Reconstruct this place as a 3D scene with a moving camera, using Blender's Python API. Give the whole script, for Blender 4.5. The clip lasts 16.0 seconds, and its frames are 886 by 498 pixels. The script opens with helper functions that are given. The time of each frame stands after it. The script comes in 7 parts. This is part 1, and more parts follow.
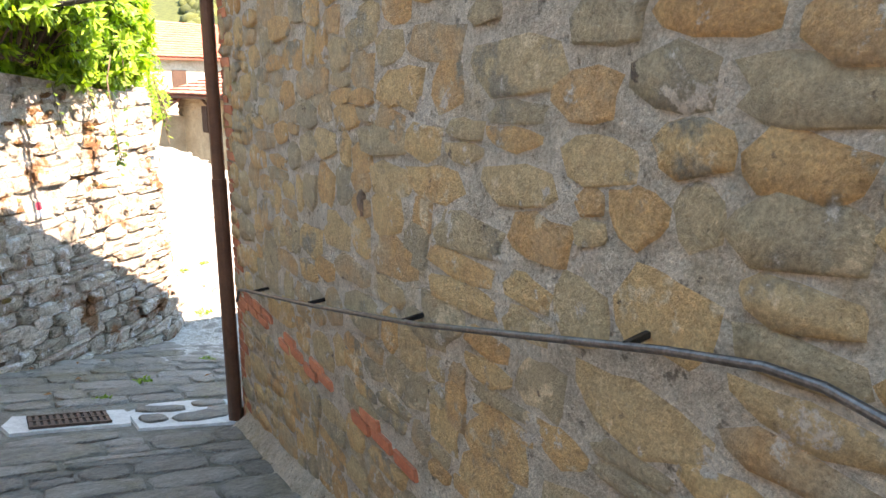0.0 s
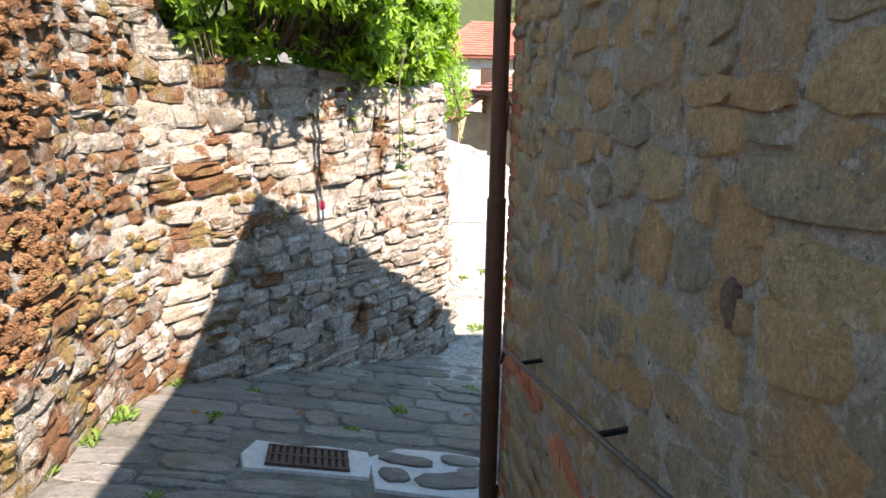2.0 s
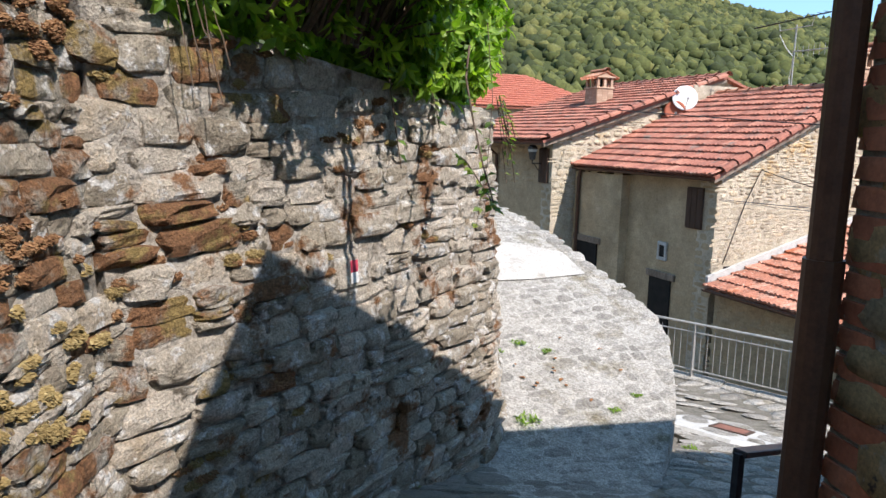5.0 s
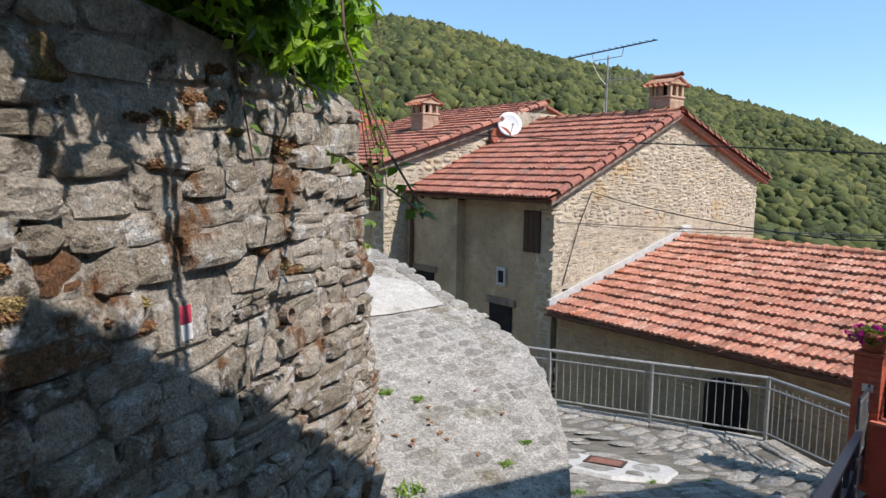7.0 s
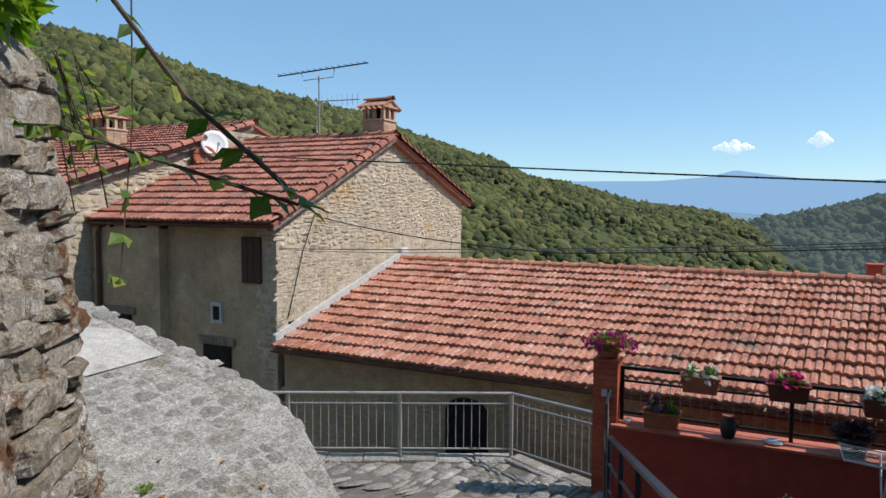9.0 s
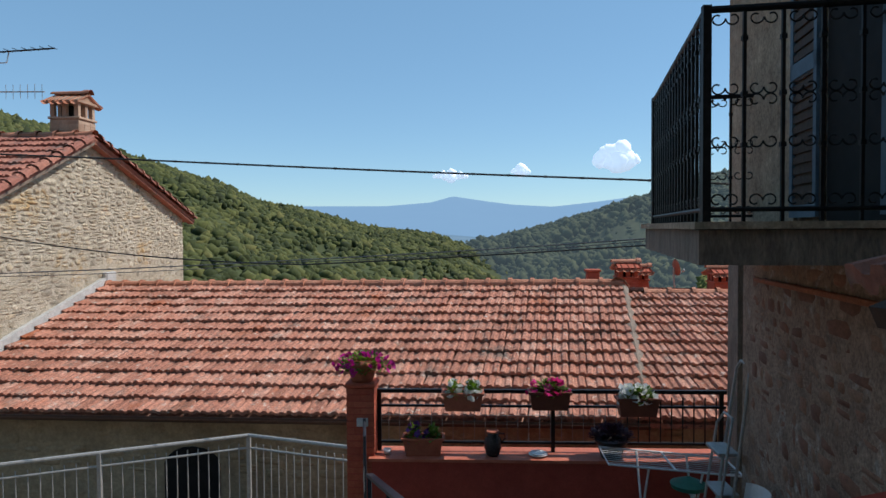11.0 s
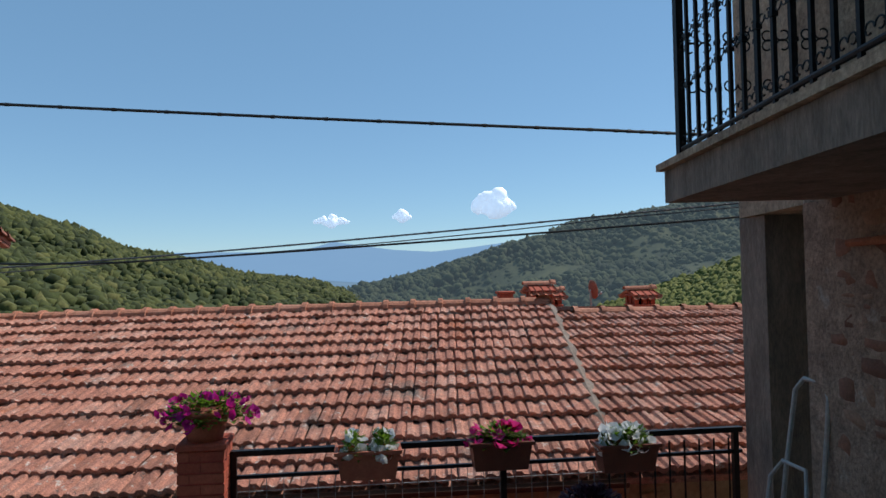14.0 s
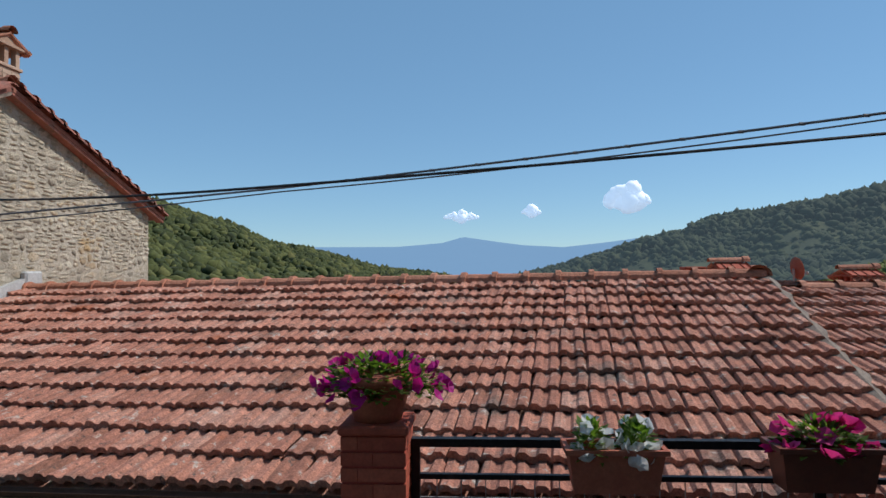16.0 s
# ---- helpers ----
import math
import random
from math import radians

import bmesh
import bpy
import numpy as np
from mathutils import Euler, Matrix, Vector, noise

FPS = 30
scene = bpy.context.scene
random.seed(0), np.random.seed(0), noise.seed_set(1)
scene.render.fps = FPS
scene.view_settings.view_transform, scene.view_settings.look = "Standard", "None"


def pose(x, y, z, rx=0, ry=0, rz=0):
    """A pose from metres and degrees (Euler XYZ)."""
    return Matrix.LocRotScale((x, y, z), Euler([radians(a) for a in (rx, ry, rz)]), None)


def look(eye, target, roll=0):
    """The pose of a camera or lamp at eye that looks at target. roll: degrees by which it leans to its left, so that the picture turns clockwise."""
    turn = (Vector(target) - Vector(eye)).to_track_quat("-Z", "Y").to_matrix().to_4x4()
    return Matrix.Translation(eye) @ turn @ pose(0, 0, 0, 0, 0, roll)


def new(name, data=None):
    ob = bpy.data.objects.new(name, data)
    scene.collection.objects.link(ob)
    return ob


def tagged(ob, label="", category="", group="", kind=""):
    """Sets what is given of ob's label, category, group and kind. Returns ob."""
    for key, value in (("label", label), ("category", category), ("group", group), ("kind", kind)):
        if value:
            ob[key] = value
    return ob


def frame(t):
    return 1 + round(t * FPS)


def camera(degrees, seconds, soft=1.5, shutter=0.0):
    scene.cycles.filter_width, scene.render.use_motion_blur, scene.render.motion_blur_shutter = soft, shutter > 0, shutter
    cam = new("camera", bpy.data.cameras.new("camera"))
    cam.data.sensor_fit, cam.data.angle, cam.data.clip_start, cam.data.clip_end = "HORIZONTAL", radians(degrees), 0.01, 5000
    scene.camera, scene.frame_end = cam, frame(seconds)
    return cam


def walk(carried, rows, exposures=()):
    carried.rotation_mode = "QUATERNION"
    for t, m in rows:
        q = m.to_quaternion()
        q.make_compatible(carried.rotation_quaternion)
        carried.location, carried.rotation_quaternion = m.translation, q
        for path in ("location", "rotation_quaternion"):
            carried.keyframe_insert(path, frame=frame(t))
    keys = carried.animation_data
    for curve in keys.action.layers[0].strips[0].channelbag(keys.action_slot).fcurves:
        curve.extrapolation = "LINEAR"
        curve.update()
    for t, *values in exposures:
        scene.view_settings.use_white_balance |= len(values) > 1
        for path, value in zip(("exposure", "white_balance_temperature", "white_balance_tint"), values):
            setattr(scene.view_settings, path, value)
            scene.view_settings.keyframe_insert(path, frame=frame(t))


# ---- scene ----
cam = camera(66.4, 16.0)
METRES, EYE, TILT, LEAN, TURN = 11.2, 1.5, 0.0, 0.0, -44.2
ROWS = [
    (0.0, 0.0, 0.0, 0.0, 0.1, -13.7, -0.43),
    (0.5, 0.0055, 0.0227, -0.0022, 8.75, -13.75, -0.52),
    (1.0, 0.0022, 0.0506, -0.0044, 14.27, -13.84, -0.62),
    (1.5, -0.0078, 0.0822, -0.0031, 18.42, -13.93, -0.67),
    (2.0, -0.0285, 0.1122, -0.0032, 24.65, -14.02, -0.71),
    (2.5, -0.0535, 0.138, -0.0042, 27.78, -13.48, -0.87),
    (3.0, -0.0807, 0.1579, -0.0101, 28.36, -12.8, -0.85),
    (5.5, -0.1862, 0.2524, -0.0332, 17.05, -8.71, -0.96),
    (6.0, -0.201, 0.2779, -0.0372, 13.37, -7.84, -0.82),
    (6.5, -0.2157, 0.3027, -0.0444, 8.79, -7.17, -0.78),
    (7.0, -0.2283, 0.3297, -0.0501, 4.78, -6.51, -0.72),
    (7.5, -0.2416, 0.3571, -0.0544, 0.67, -5.86, -0.63),
    (8.0, -0.2531, 0.3795, -0.0572, -5.37, -5.18, -0.6),
    (8.5, -0.2565, 0.4054, -0.0606, -12.87, -4.49, -0.37),
    (9.0, -0.2643, 0.4295, -0.0622, -20.52, -3.88, -0.26),
    (9.5, -0.2593, 0.449, -0.0656, -28.61, -3.27, 0.05),
    (10.0, -0.2483, 0.4724, -0.0692, -34.88, -2.83, 0.28),
]
LATE = [
    (12.3, (3.412, 6.072, 0.314), (5.411, 6.009, 0.317), -0.6),
    (12.5, (3.566, 6.07, 0.294), (5.565, 5.992, 0.308), -0.7),
    (13.0, (3.966, 6.068, 0.198), (5.961, 5.931, 0.228), -0.8),
    (13.5, (4.403, 6.055, 0.098), (6.392, 5.859, 0.149), -0.9),
    (14.0, (4.805, 6.144, 0.012), (6.789, 5.897, 0.079), -1.0),
    (14.5, (5.202, 6.242, -0.085), (7.181, 5.965, -0.004), -1.0),
    (15.0, (5.586, 6.345, -0.171), (7.565, 6.066, -0.088), -1.2),
    (15.5, (5.948, 6.507, -0.282), (7.939, 6.338, -0.197), -1.1),
    (16.0, (6.334, 6.648, -0.370), (8.329, 6.781, -0.312), -0.45),
]
EXPOSURES = [(0.0, 3.1, 8300, 28), (0.5, 2.78, 8300, 28), (1.0, 2.55, 8000, 27), (2.0, 2.02, 7100, 23), (3.0, 1.56, 6650, 17), (5.5, 0.92, 6500, 17), (7.0, 0.62, 6500, 17), (9.0, 0.28, 6500, 15), (10.0, 0.14, 6450, 13), (12.5, 0.04, 6450, 15), (16.0, -0.15, 6250, 14)]
walk(cam, [(t, pose(0, 0, EYE, TILT, LEAN, TURN) @ pose(METRES * x, METRES * y, METRES * z, 90 + pitch, roll, yaw)) for t, x, y, z, yaw, pitch, roll in ROWS] + [(t, look(eye, target, roll)) for t, eye, target, roll in LATE], EXPOSURES)
SUN_DIR = Vector((0.24, -0.78, 1.0)).normalized()
world = bpy.data.worlds.new("world")
scene.world = world
world.use_nodes = True
sky = world.node_tree.nodes.new("ShaderNodeTexSky")
sky.sky_type, sky.sun_disc = "NISHITA", False
sky.sun_elevation, sky.sun_rotation = math.asin(SUN_DIR.z), math.atan2(SUN_DIR.x, SUN_DIR.y)
sky.altitude, sky.air_density, sky.dust_density, sky.ozone_density = 1500, 1.0, 0.0, 1.0
world.node_tree.nodes["Background"].inputs[1].default_value = 0.12
tint = world.node_tree.nodes.new("ShaderNodeMix")
tint.data_type, tint.blend_type, tint.inputs[0].default_value, tint.inputs[7].default_value = "RGBA", "MULTIPLY", 1.0, (0.87, 1.03, 1.04, 1)
world.node_tree.links.new(sky.outputs[0], tint.inputs[6])
haze = world.node_tree.nodes.new("ShaderNodeMix")
haze.data_type, haze.inputs[0].default_value, haze.inputs[7].default_value = "RGBA", 0.45, (1.75, 3.7, 5.6, 1)
world.node_tree.links.new(tint.outputs[2], haze.inputs[6])
world.node_tree.links.new(haze.outputs[2], world.node_tree.nodes["Background"].inputs[0])
sun = new("sun", bpy.data.lights.new("sun", "SUN"))
sun.data.energy, sun.data.angle, sun.data.color = 4.0, radians(0.55), (1.0, 0.955, 0.88)
sun.matrix_basis = look(SUN_DIR * 60, (0, 0, 0))


def part(name, bm, material, parent, label=""):
    """One mesh object out of a bmesh (or a mesh), under a thing or a part."""
    me = bm
    if isinstance(bm, bmesh.types.BMesh):
        me = bpy.data.meshes.new(name)
        bm.to_mesh(me)
        bm.free()
    if material and not me.materials:
        me.materials.append(material)
    ob = new(name, me)
    ob.parent = parent
    if label:
        tagged(ob, label)
    return ob


def thing(name, label, category, at=(0, 0, 0), group="", kind="", turn=0):
    ob = new(name)
    ob.empty_display_size = 0.1
    ob.matrix_basis = pose(*at, 0, 0, turn)
    return tagged(ob, label, category, group, kind)


def structure(name, bm, material, label, category, kind="structure"):
    return tagged(part(name, bm, material, None), label, category, kind=kind)


def smooth(ob, on=True):
    for p in ob.data.polygons:
        p.use_smooth = on
    return ob


def add_box(bm, x0, y0, z0, x1, y1, z1, m=None, bevel=0.0):
    got = bmesh.ops.create_cube(bm, size=1)
    vs = got["verts"]
    t = Matrix.Translation(((x0 + x1) / 2, (y0 + y1) / 2, (z0 + z1) / 2)) @ Matrix.Diagonal((abs(x1 - x0), abs(y1 - y0), abs(z1 - z0), 1))
    bmesh.ops.transform(bm, matrix=t, verts=vs)
    if bevel:
        es = list({e for v in vs for e in v.link_edges})
        r = bmesh.ops.bevel(bm, geom=es, offset=bevel, segments=1, affect="EDGES", clamp_overlap=True)
        vs = list({v for f in r["faces"] for v in f.verts} | {v for v in vs if v.is_valid})
    if m is not None:
        bmesh.ops.transform(bm, matrix=m, verts=vs)
    return bm


def box(x0, y0, z0, x1, y1, z1, m=None, bevel=0.0):
    return add_box(bmesh.new(), x0, y0, z0, x1, y1, z1, m, bevel)


def add_tube(bm, pts, r, n=8, cap=True, r1=None):
    """A round bar along points."""
    pts = [Vector(p) for p in pts]
    rings = []
    for i, p in enumerate(pts):
        d = (pts[min(i + 1, len(pts) - 1)] - pts[max(i - 1, 0)]).normalized()
        a = d.cross(Vector((0, 0, 1)))
        if a.length < 0.1:
            a = d.cross(Vector((1, 0, 0)))
        a.normalize()
        b = d.cross(a)
        rr = r if r1 is None else r + (r1 - r) * i / (len(pts) - 1)
        rings.append([bm.verts.new(p + rr * (math.cos(k * math.tau / n) * a + math.sin(k * math.tau / n) * b)) for k in range(n)])
    for s, e in zip(rings, rings[1:]):
        for k in range(n):
            bm.faces.new((s[k], s[(k + 1) % n], e[(k + 1) % n], e[k]))
    if cap:
        bm.faces.new(rings[0])
        bm.faces.new(rings[-1][::-1])
    return bm


def tube(pts, r, n=8, r1=None):
    bm = add_tube(bmesh.new(), pts, r, n, r1=r1)
    bmesh.ops.recalc_face_normals(bm, faces=bm.faces)
    return bm


def lathe(profile, n=20):
    """A turned shape out of (radius, height) pairs."""
    bm = bmesh.new()
    rings = [[bm.verts.new((max(r, 1e-4) * math.cos(k * math.tau / n), max(r, 1e-4) * math.sin(k * math.tau / n), z)) for k in range(n)] for r, z in profile]
    for s, e in zip(rings, rings[1:]):
        for k in range(n):
            bm.faces.new((s[k], s[(k + 1) % n], e[(k + 1) % n], e[k]))
    bm.faces.new(rings[0][::-1])
    bm.faces.new(rings[-1])
    return bm


def prism(poly, z0, z1):
    """An upright prism over a plan polygon; z0, z1 numbers or functions of x, y."""
    f0 = z0 if callable(z0) else (lambda x, y: z0)
    f1 = z1 if callable(z1) else (lambda x, y: z1)
    bm = bmesh.new()
    lo = [bm.verts.new((x, y, f0(x, y))) for x, y in poly]
    hi = [bm.verts.new((x, y, f1(x, y))) for x, y in poly]
    n = len(poly)
    for i in range(n):
        bm.faces.new((lo[i], lo[(i + 1) % n], hi[(i + 1) % n], hi[i]))
    bm.faces.new(hi)
    bm.faces.new(lo[::-1])
    bmesh.ops.recalc_face_normals(bm, faces=bm.faces)
    return bm


def slab_between(pts, thick):
    """A flat polygon in space, given a thickness along its normal (downwards)."""
    bm = bmesh.new()
    n = (Vector(pts[1]) - Vector(pts[0])).cross(Vector(pts[2]) - Vector(pts[0])).normalized()
    if n.z < 0:
        pts = pts[::-1]
        n = -n
    hi = [bm.verts.new(Vector(p)) for p in pts]
    lo = [bm.verts.new(Vector(p) - n * thick) for p in pts]
    k = len(pts)
    bm.faces.new(hi)
    bm.faces.new(lo[::-1])
    for i in range(k):
        bm.faces.new((lo[i], lo[(i + 1) % k], hi[(i + 1) % k], hi[i]))
    bmesh.ops.recalc_face_normals(bm, faces=bm.faces)
    return bm


def uvw(o, u, v):
    """The frame of a surface: x along u, y along v, z out of it."""
    u, v = Vector(u).normalized(), Vector(v).normalized()
    n = u.cross(v).normalized()
    v = n.cross(u)
    m = Matrix((u, v, n)).transposed().to_4x4()
    m.translation = o
    return m


# --- materials ---
def ramp(nt, fac, stops, interp="LINEAR"):
    r = nt.nodes.new("ShaderNodeValToRGB")
    r.color_ramp.interpolation = interp
    el = r.color_ramp.elements
    while len(el) < len(stops):
        el.new(0.5)
    for e, (p, c) in zip(el, stops):
        e.position, e.color = p, (*c, 1)
    nt.links.new(fac, r.inputs[0])
    return r.outputs[0]


def noise_node(nt, vec, scale, detail=5.0, rough=0.6, stretch=None):
    if stretch:
        mp = nt.nodes.new("ShaderNodeMapping")
        mp.inputs["Scale"].default_value = stretch
        nt.links.new(vec, mp.inputs["Vector"])
        vec = mp.outputs[0]
    n = nt.nodes.new("ShaderNodeTexNoise")
    n.inputs["Scale"].default_value, n.inputs["Detail"].default_value, n.inputs["Roughness"].default_value = scale, detail, rough
    nt.links.new(vec, n.inputs["Vector"])
    return n.outputs[0]


def mixc(nt, fac, a, b, mode="MIX"):
    m = nt.nodes.new("ShaderNodeMix")
    m.data_type, m.blend_type = "RGBA", mode
    for sock, val in ((m.inputs[0], fac), (m.inputs[6], a), (m.inputs[7], b)):
        if isinstance(val, (int, float)):
            sock.default_value = val
        elif isinstance(val, tuple):
            sock.default_value = (*val, 1)
        else:
            nt.links.new(val, sock)
    return m.outputs[2]


def math_node(nt, op, a, b=0.0):
    m = nt.nodes.new("ShaderNodeMath")
    m.operation = op
    for i, val in enumerate((a, b)):
        if isinstance(val, (int, float)):
            m.inputs[i].default_value = val
        else:
            nt.links.new(val, m.inputs[i])
    return m.outputs[0]


def surface(name, stops, rough=0.85, scale=3.0, fine=40.0, fine_amount=0.5, bump=0.3, bump_dist=0.01, pieces=0.0, patches=(), metal=0.0, stretch=None, coat=0.0, transl=None):
    """A worn surface: colours by a broad noise and, with pieces, by the piece; fine grain; patches (colour, scale, low, high)."""
    m = bpy.data.materials.new(name)
    m.use_nodes = True
    nt = m.node_tree
    bsdf = nt.nodes["Principled BSDF"]
    geo = nt.nodes.new("ShaderNodeNewGeometry")
    vec = geo.outputs["Position"]
    base = noise_node(nt, vec, scale, 6, 0.62, stretch)
    fac = base
    if pieces:
        info = nt.nodes.new("ShaderNodeObjectInfo")
        rnd = math_node(nt, "FRACT", math_node(nt, "ADD", info.outputs["Random"], geo.outputs["Random Per Island"]))
        fac = math_node(nt, "ADD", math_node(nt, "MULTIPLY", base, 1 - pieces), math_node(nt, "MULTIPLY", rnd, pieces))
    col = ramp(nt, fac, stops)
    for colour, sc, lo, hi in patches:
        p = noise_node(nt, vec, sc, 7, 0.68)
        k = nt.nodes.new("ShaderNodeMapRange")
        k.inputs[1].default_value, k.inputs[2].default_value = lo, hi
        nt.links.new(p, k.inputs[0])
        col = mixc(nt, k.outputs[0], col, colour)
    grain = noise_node(nt, vec, fine, 6, 0.7, stretch)
    g = ramp(nt, grain, [(0.25, (1 - fine_amount,) * 3), (0.75, (1 + 0.4 * fine_amount,) * 3)])
    col = mixc(nt, 1.0, col, g, "MULTIPLY")
    nt.links.new(col, bsdf.inputs["Base Color"])
    bsdf.inputs["Metallic"].default_value = metal
    rr = nt.nodes.new("ShaderNodeMapRange")
    rr.inputs[3].default_value, rr.inputs[4].default_value = max(rough - 0.12, 0.05), min(rough + 0.12, 1)
    nt.links.new(grain, rr.inputs[0])
    nt.links.new(rr.outputs[0], bsdf.inputs["Roughness"])
    bsdf.inputs["Specular IOR Level"].default_value = 0.3
    if bump:
        mid = noise_node(nt, vec, math.sqrt(scale * fine), 6, 0.65, stretch)
        g = ramp(nt, mid, [(0.3, (1 - 0.42 * fine_amount,) * 3), (0.7, (1 + 0.36 * fine_amount,) * 3)])
        nt.links.new(mixc(nt, 1.0, col, g, "MULTIPLY"), bsdf.inputs["Base Color"])
        b = nt.nodes.new("ShaderNodeBump")
        b.inputs["Strength"].default_value, b.inputs["Distance"].default_value = bump, bump_dist
        hgt = math_node(nt, "ADD", math_node(nt, "ADD", grain, base), mid)
        nt.links.new(hgt, b.inputs["Height"])
        nt.links.new(b.outputs[0], bsdf.inputs["Normal"])
    if transl:
        tr = nt.nodes.new("ShaderNodeBsdfTranslucent")
        nt.links.new(mixc(nt, 1.0, col, transl, "MULTIPLY"), tr.inputs["Color"])
        mx = nt.nodes.new("ShaderNodeMixShader")
        mx.inputs[0].default_value = 0.45
        nt.links.new(bsdf.outputs[0], mx.inputs[1])
        nt.links.new(tr.outputs[0], mx.inputs[2])
        nt.links.new(mx.outputs[0], nt.nodes["Material Output"].inputs["Surface"])
    return m


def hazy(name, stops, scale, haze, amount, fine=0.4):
    """Far ground: colour, with distance haze painted in as a constant blue glow."""
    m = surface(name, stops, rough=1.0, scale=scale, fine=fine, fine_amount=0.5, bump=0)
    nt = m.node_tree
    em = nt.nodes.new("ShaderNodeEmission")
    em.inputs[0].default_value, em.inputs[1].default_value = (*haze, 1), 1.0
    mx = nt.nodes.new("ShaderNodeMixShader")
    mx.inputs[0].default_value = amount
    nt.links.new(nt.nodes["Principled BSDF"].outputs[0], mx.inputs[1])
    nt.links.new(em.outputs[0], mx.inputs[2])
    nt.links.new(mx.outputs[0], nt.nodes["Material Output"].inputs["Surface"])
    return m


LICHEN = surface("lichen_stone", [(0.12, (0.20, 0.165, 0.12)), (0.32, (0.46, 0.395, 0.295)), (0.52, (0.635, 0.565, 0.46)), (0.72, (0.69, 0.60, 0.475)), (0.88, (0.50, 0.37, 0.22))], 0.95, 7, 80, 0.66, 1.0, 0.035, 0.5,
                 [((0.82, 0.80, 0.75), 8, 0.54, 0.60), ((0.15, 0.125, 0.09), 5.5, 0.58, 0.65), ((0.30, 0.15, 0.07), 2.4, 0.56, 0.62)])
MOSSY = surface("mossy_stone", [(0.2, (0.26, 0.22, 0.16)), (0.45, (0.48, 0.43, 0.34)), (0.7, (0.64, 0.59, 0.50)), (0.85, (0.52, 0.40, 0.22))], 0.97, 6, 80, 0.8, 1.0, 0.04, 0.45,
                [((0.80, 0.78, 0.72), 7, 0.55, 0.61), ((0.32, 0.16, 0.075), 2.3, 0.46, 0.53), ((0.37, 0.26, 0.095), 3.1, 0.53, 0.59), ((0.14, 0.10, 0.06), 6, 0.62, 0.69)])
JOINT = surface("lime_joint", [(0.3, (0.28, 0.24, 0.185)), (0.6, (0.52, 0.47, 0.39))], 0.95, 8, 40, 0.65, 1.0, 0.04, 0, [((0.12, 0.09, 0.06), 5, 0.50, 0.60), ((0.28, 0.15, 0.07), 2.4, 0.56, 0.62)])
PALEJOINT = surface("pale_bedding_mortar", [(0.3, (0.40, 0.35, 0.28)), (0.6, (0.66, 0.595, 0.50))], 0.95, 8, 40, 0.65, 1.0, 0.05, 0, [((0.14, 0.11, 0.08), 5, 0.56, 0.64), ((0.30, 0.17, 0.08), 2.4, 0.57, 0.63)])
RUSTMOSS = surface("rust_moss", [(0.2, (0.12, 0.058, 0.03)), (0.5, (0.235, 0.122, 0.058)), (0.8, (0.36, 0.22, 0.105))], 1.0, 9, 120, 0.5, 0, pieces=0.4)
OCHREMOSS = surface("ochre_moss", [(0.2, (0.17, 0.12, 0.05)), (0.5, (0.30, 0.22, 0.09)), (0.8, (0.43, 0.35, 0.17))], 1.0, 9, 120, 0.5, 0, pieces=0.4)
MORTAR = surface("pointing_mortar", [(0.25, (0.46, 0.38, 0.275)), (0.5, (0.65, 0.56, 0.43)), (0.75, (0.77, 0.69, 0.565))], 0.95, 7, 90, 0.55, 1.0, 0.05, 0,
                 [((0.56, 0.43, 0.26), 2.0, 0.54, 0.66), ((0.28, 0.23, 0.17), 16, 0.60, 0.65), ((0.10, 0.08, 0.06), 28, 0.66, 0.70)])
SAND = surface("sandstone", [(0.12, (0.36, 0.31, 0.22)), (0.32, (0.56, 0.43, 0.25)), (0.5, (0.68, 0.47, 0.23)), (0.68, (0.65, 0.385, 0.17)), (0.82, (0.48, 0.39, 0.26)), (0.95, (0.46, 0.31, 0.20))], 0.92, 6, 90, 0.5, 1.0, 0.036, 0.62,
               [((0.74, 0.58, 0.36), 5, 0.58, 0.62), ((0.32, 0.28, 0.20), 3.5, 0.55, 0.62), ((0.66, 0.59, 0.48), 7, 0.60, 0.64), ((0.15, 0.11, 0.08), 11, 0.64, 0.69)])
BRICKRED = surface("old_red_brick", [(0.2, (0.33, 0.10, 0.05)), (0.7, (0.50, 0.19, 0.10))], 0.9, 9, 70, 0.4, 0.6, 0.006, 0.5)
FACADE = surface("house_rubble", [(0.12, (0.27, 0.235, 0.18)), (0.4, (0.50, 0.425, 0.305)), (0.7, (0.62, 0.54, 0.405)), (0.92, (0.56, 0.40, 0.22))], 0.92, 1.5, 30, 0.45, 0.9, 0.03, 0.6,
                 [((0.52, 0.35, 0.17), 0.75, 0.57, 0.68), ((0.20, 0.165, 0.12), 3, 0.62, 0.7)])
FACADE_MORTAR = surface("house_mortar", [(0.25, (0.42, 0.355, 0.26)), (0.75, (0.645, 0.57, 0.445))], 0.95, 1.2, 25, 0.4, 1.0, 0.03, 0, [((0.50, 0.36, 0.19), 0.75, 0.60, 0.72)])
# Browner than FACADE: shade of the sunless side walls is put into the colour.
SHADEWALL = surface("shaded_wall_brown", [(0.25, (0.33, 0.25, 0.155)), (0.6, (0.50, 0.39, 0.25)), (0.85, (0.58, 0.47, 0.33))], 0.95, 1.1, 20, 0.35, 0.7, 0.015)
PAVE = surface("grey_paving_stone", [(0.2, (0.185, 0.17, 0.145)), (0.5, (0.295, 0.275, 0.24)), (0.8, (0.40, 0.375, 0.33))], 0.85, 3, 60, 0.6, 1.0, 0.02, 0.35,
               [((0.26, 0.23, 0.16), 1.3, 0.52, 0.66)], stretch=(0.7, 2.2, 1.0))
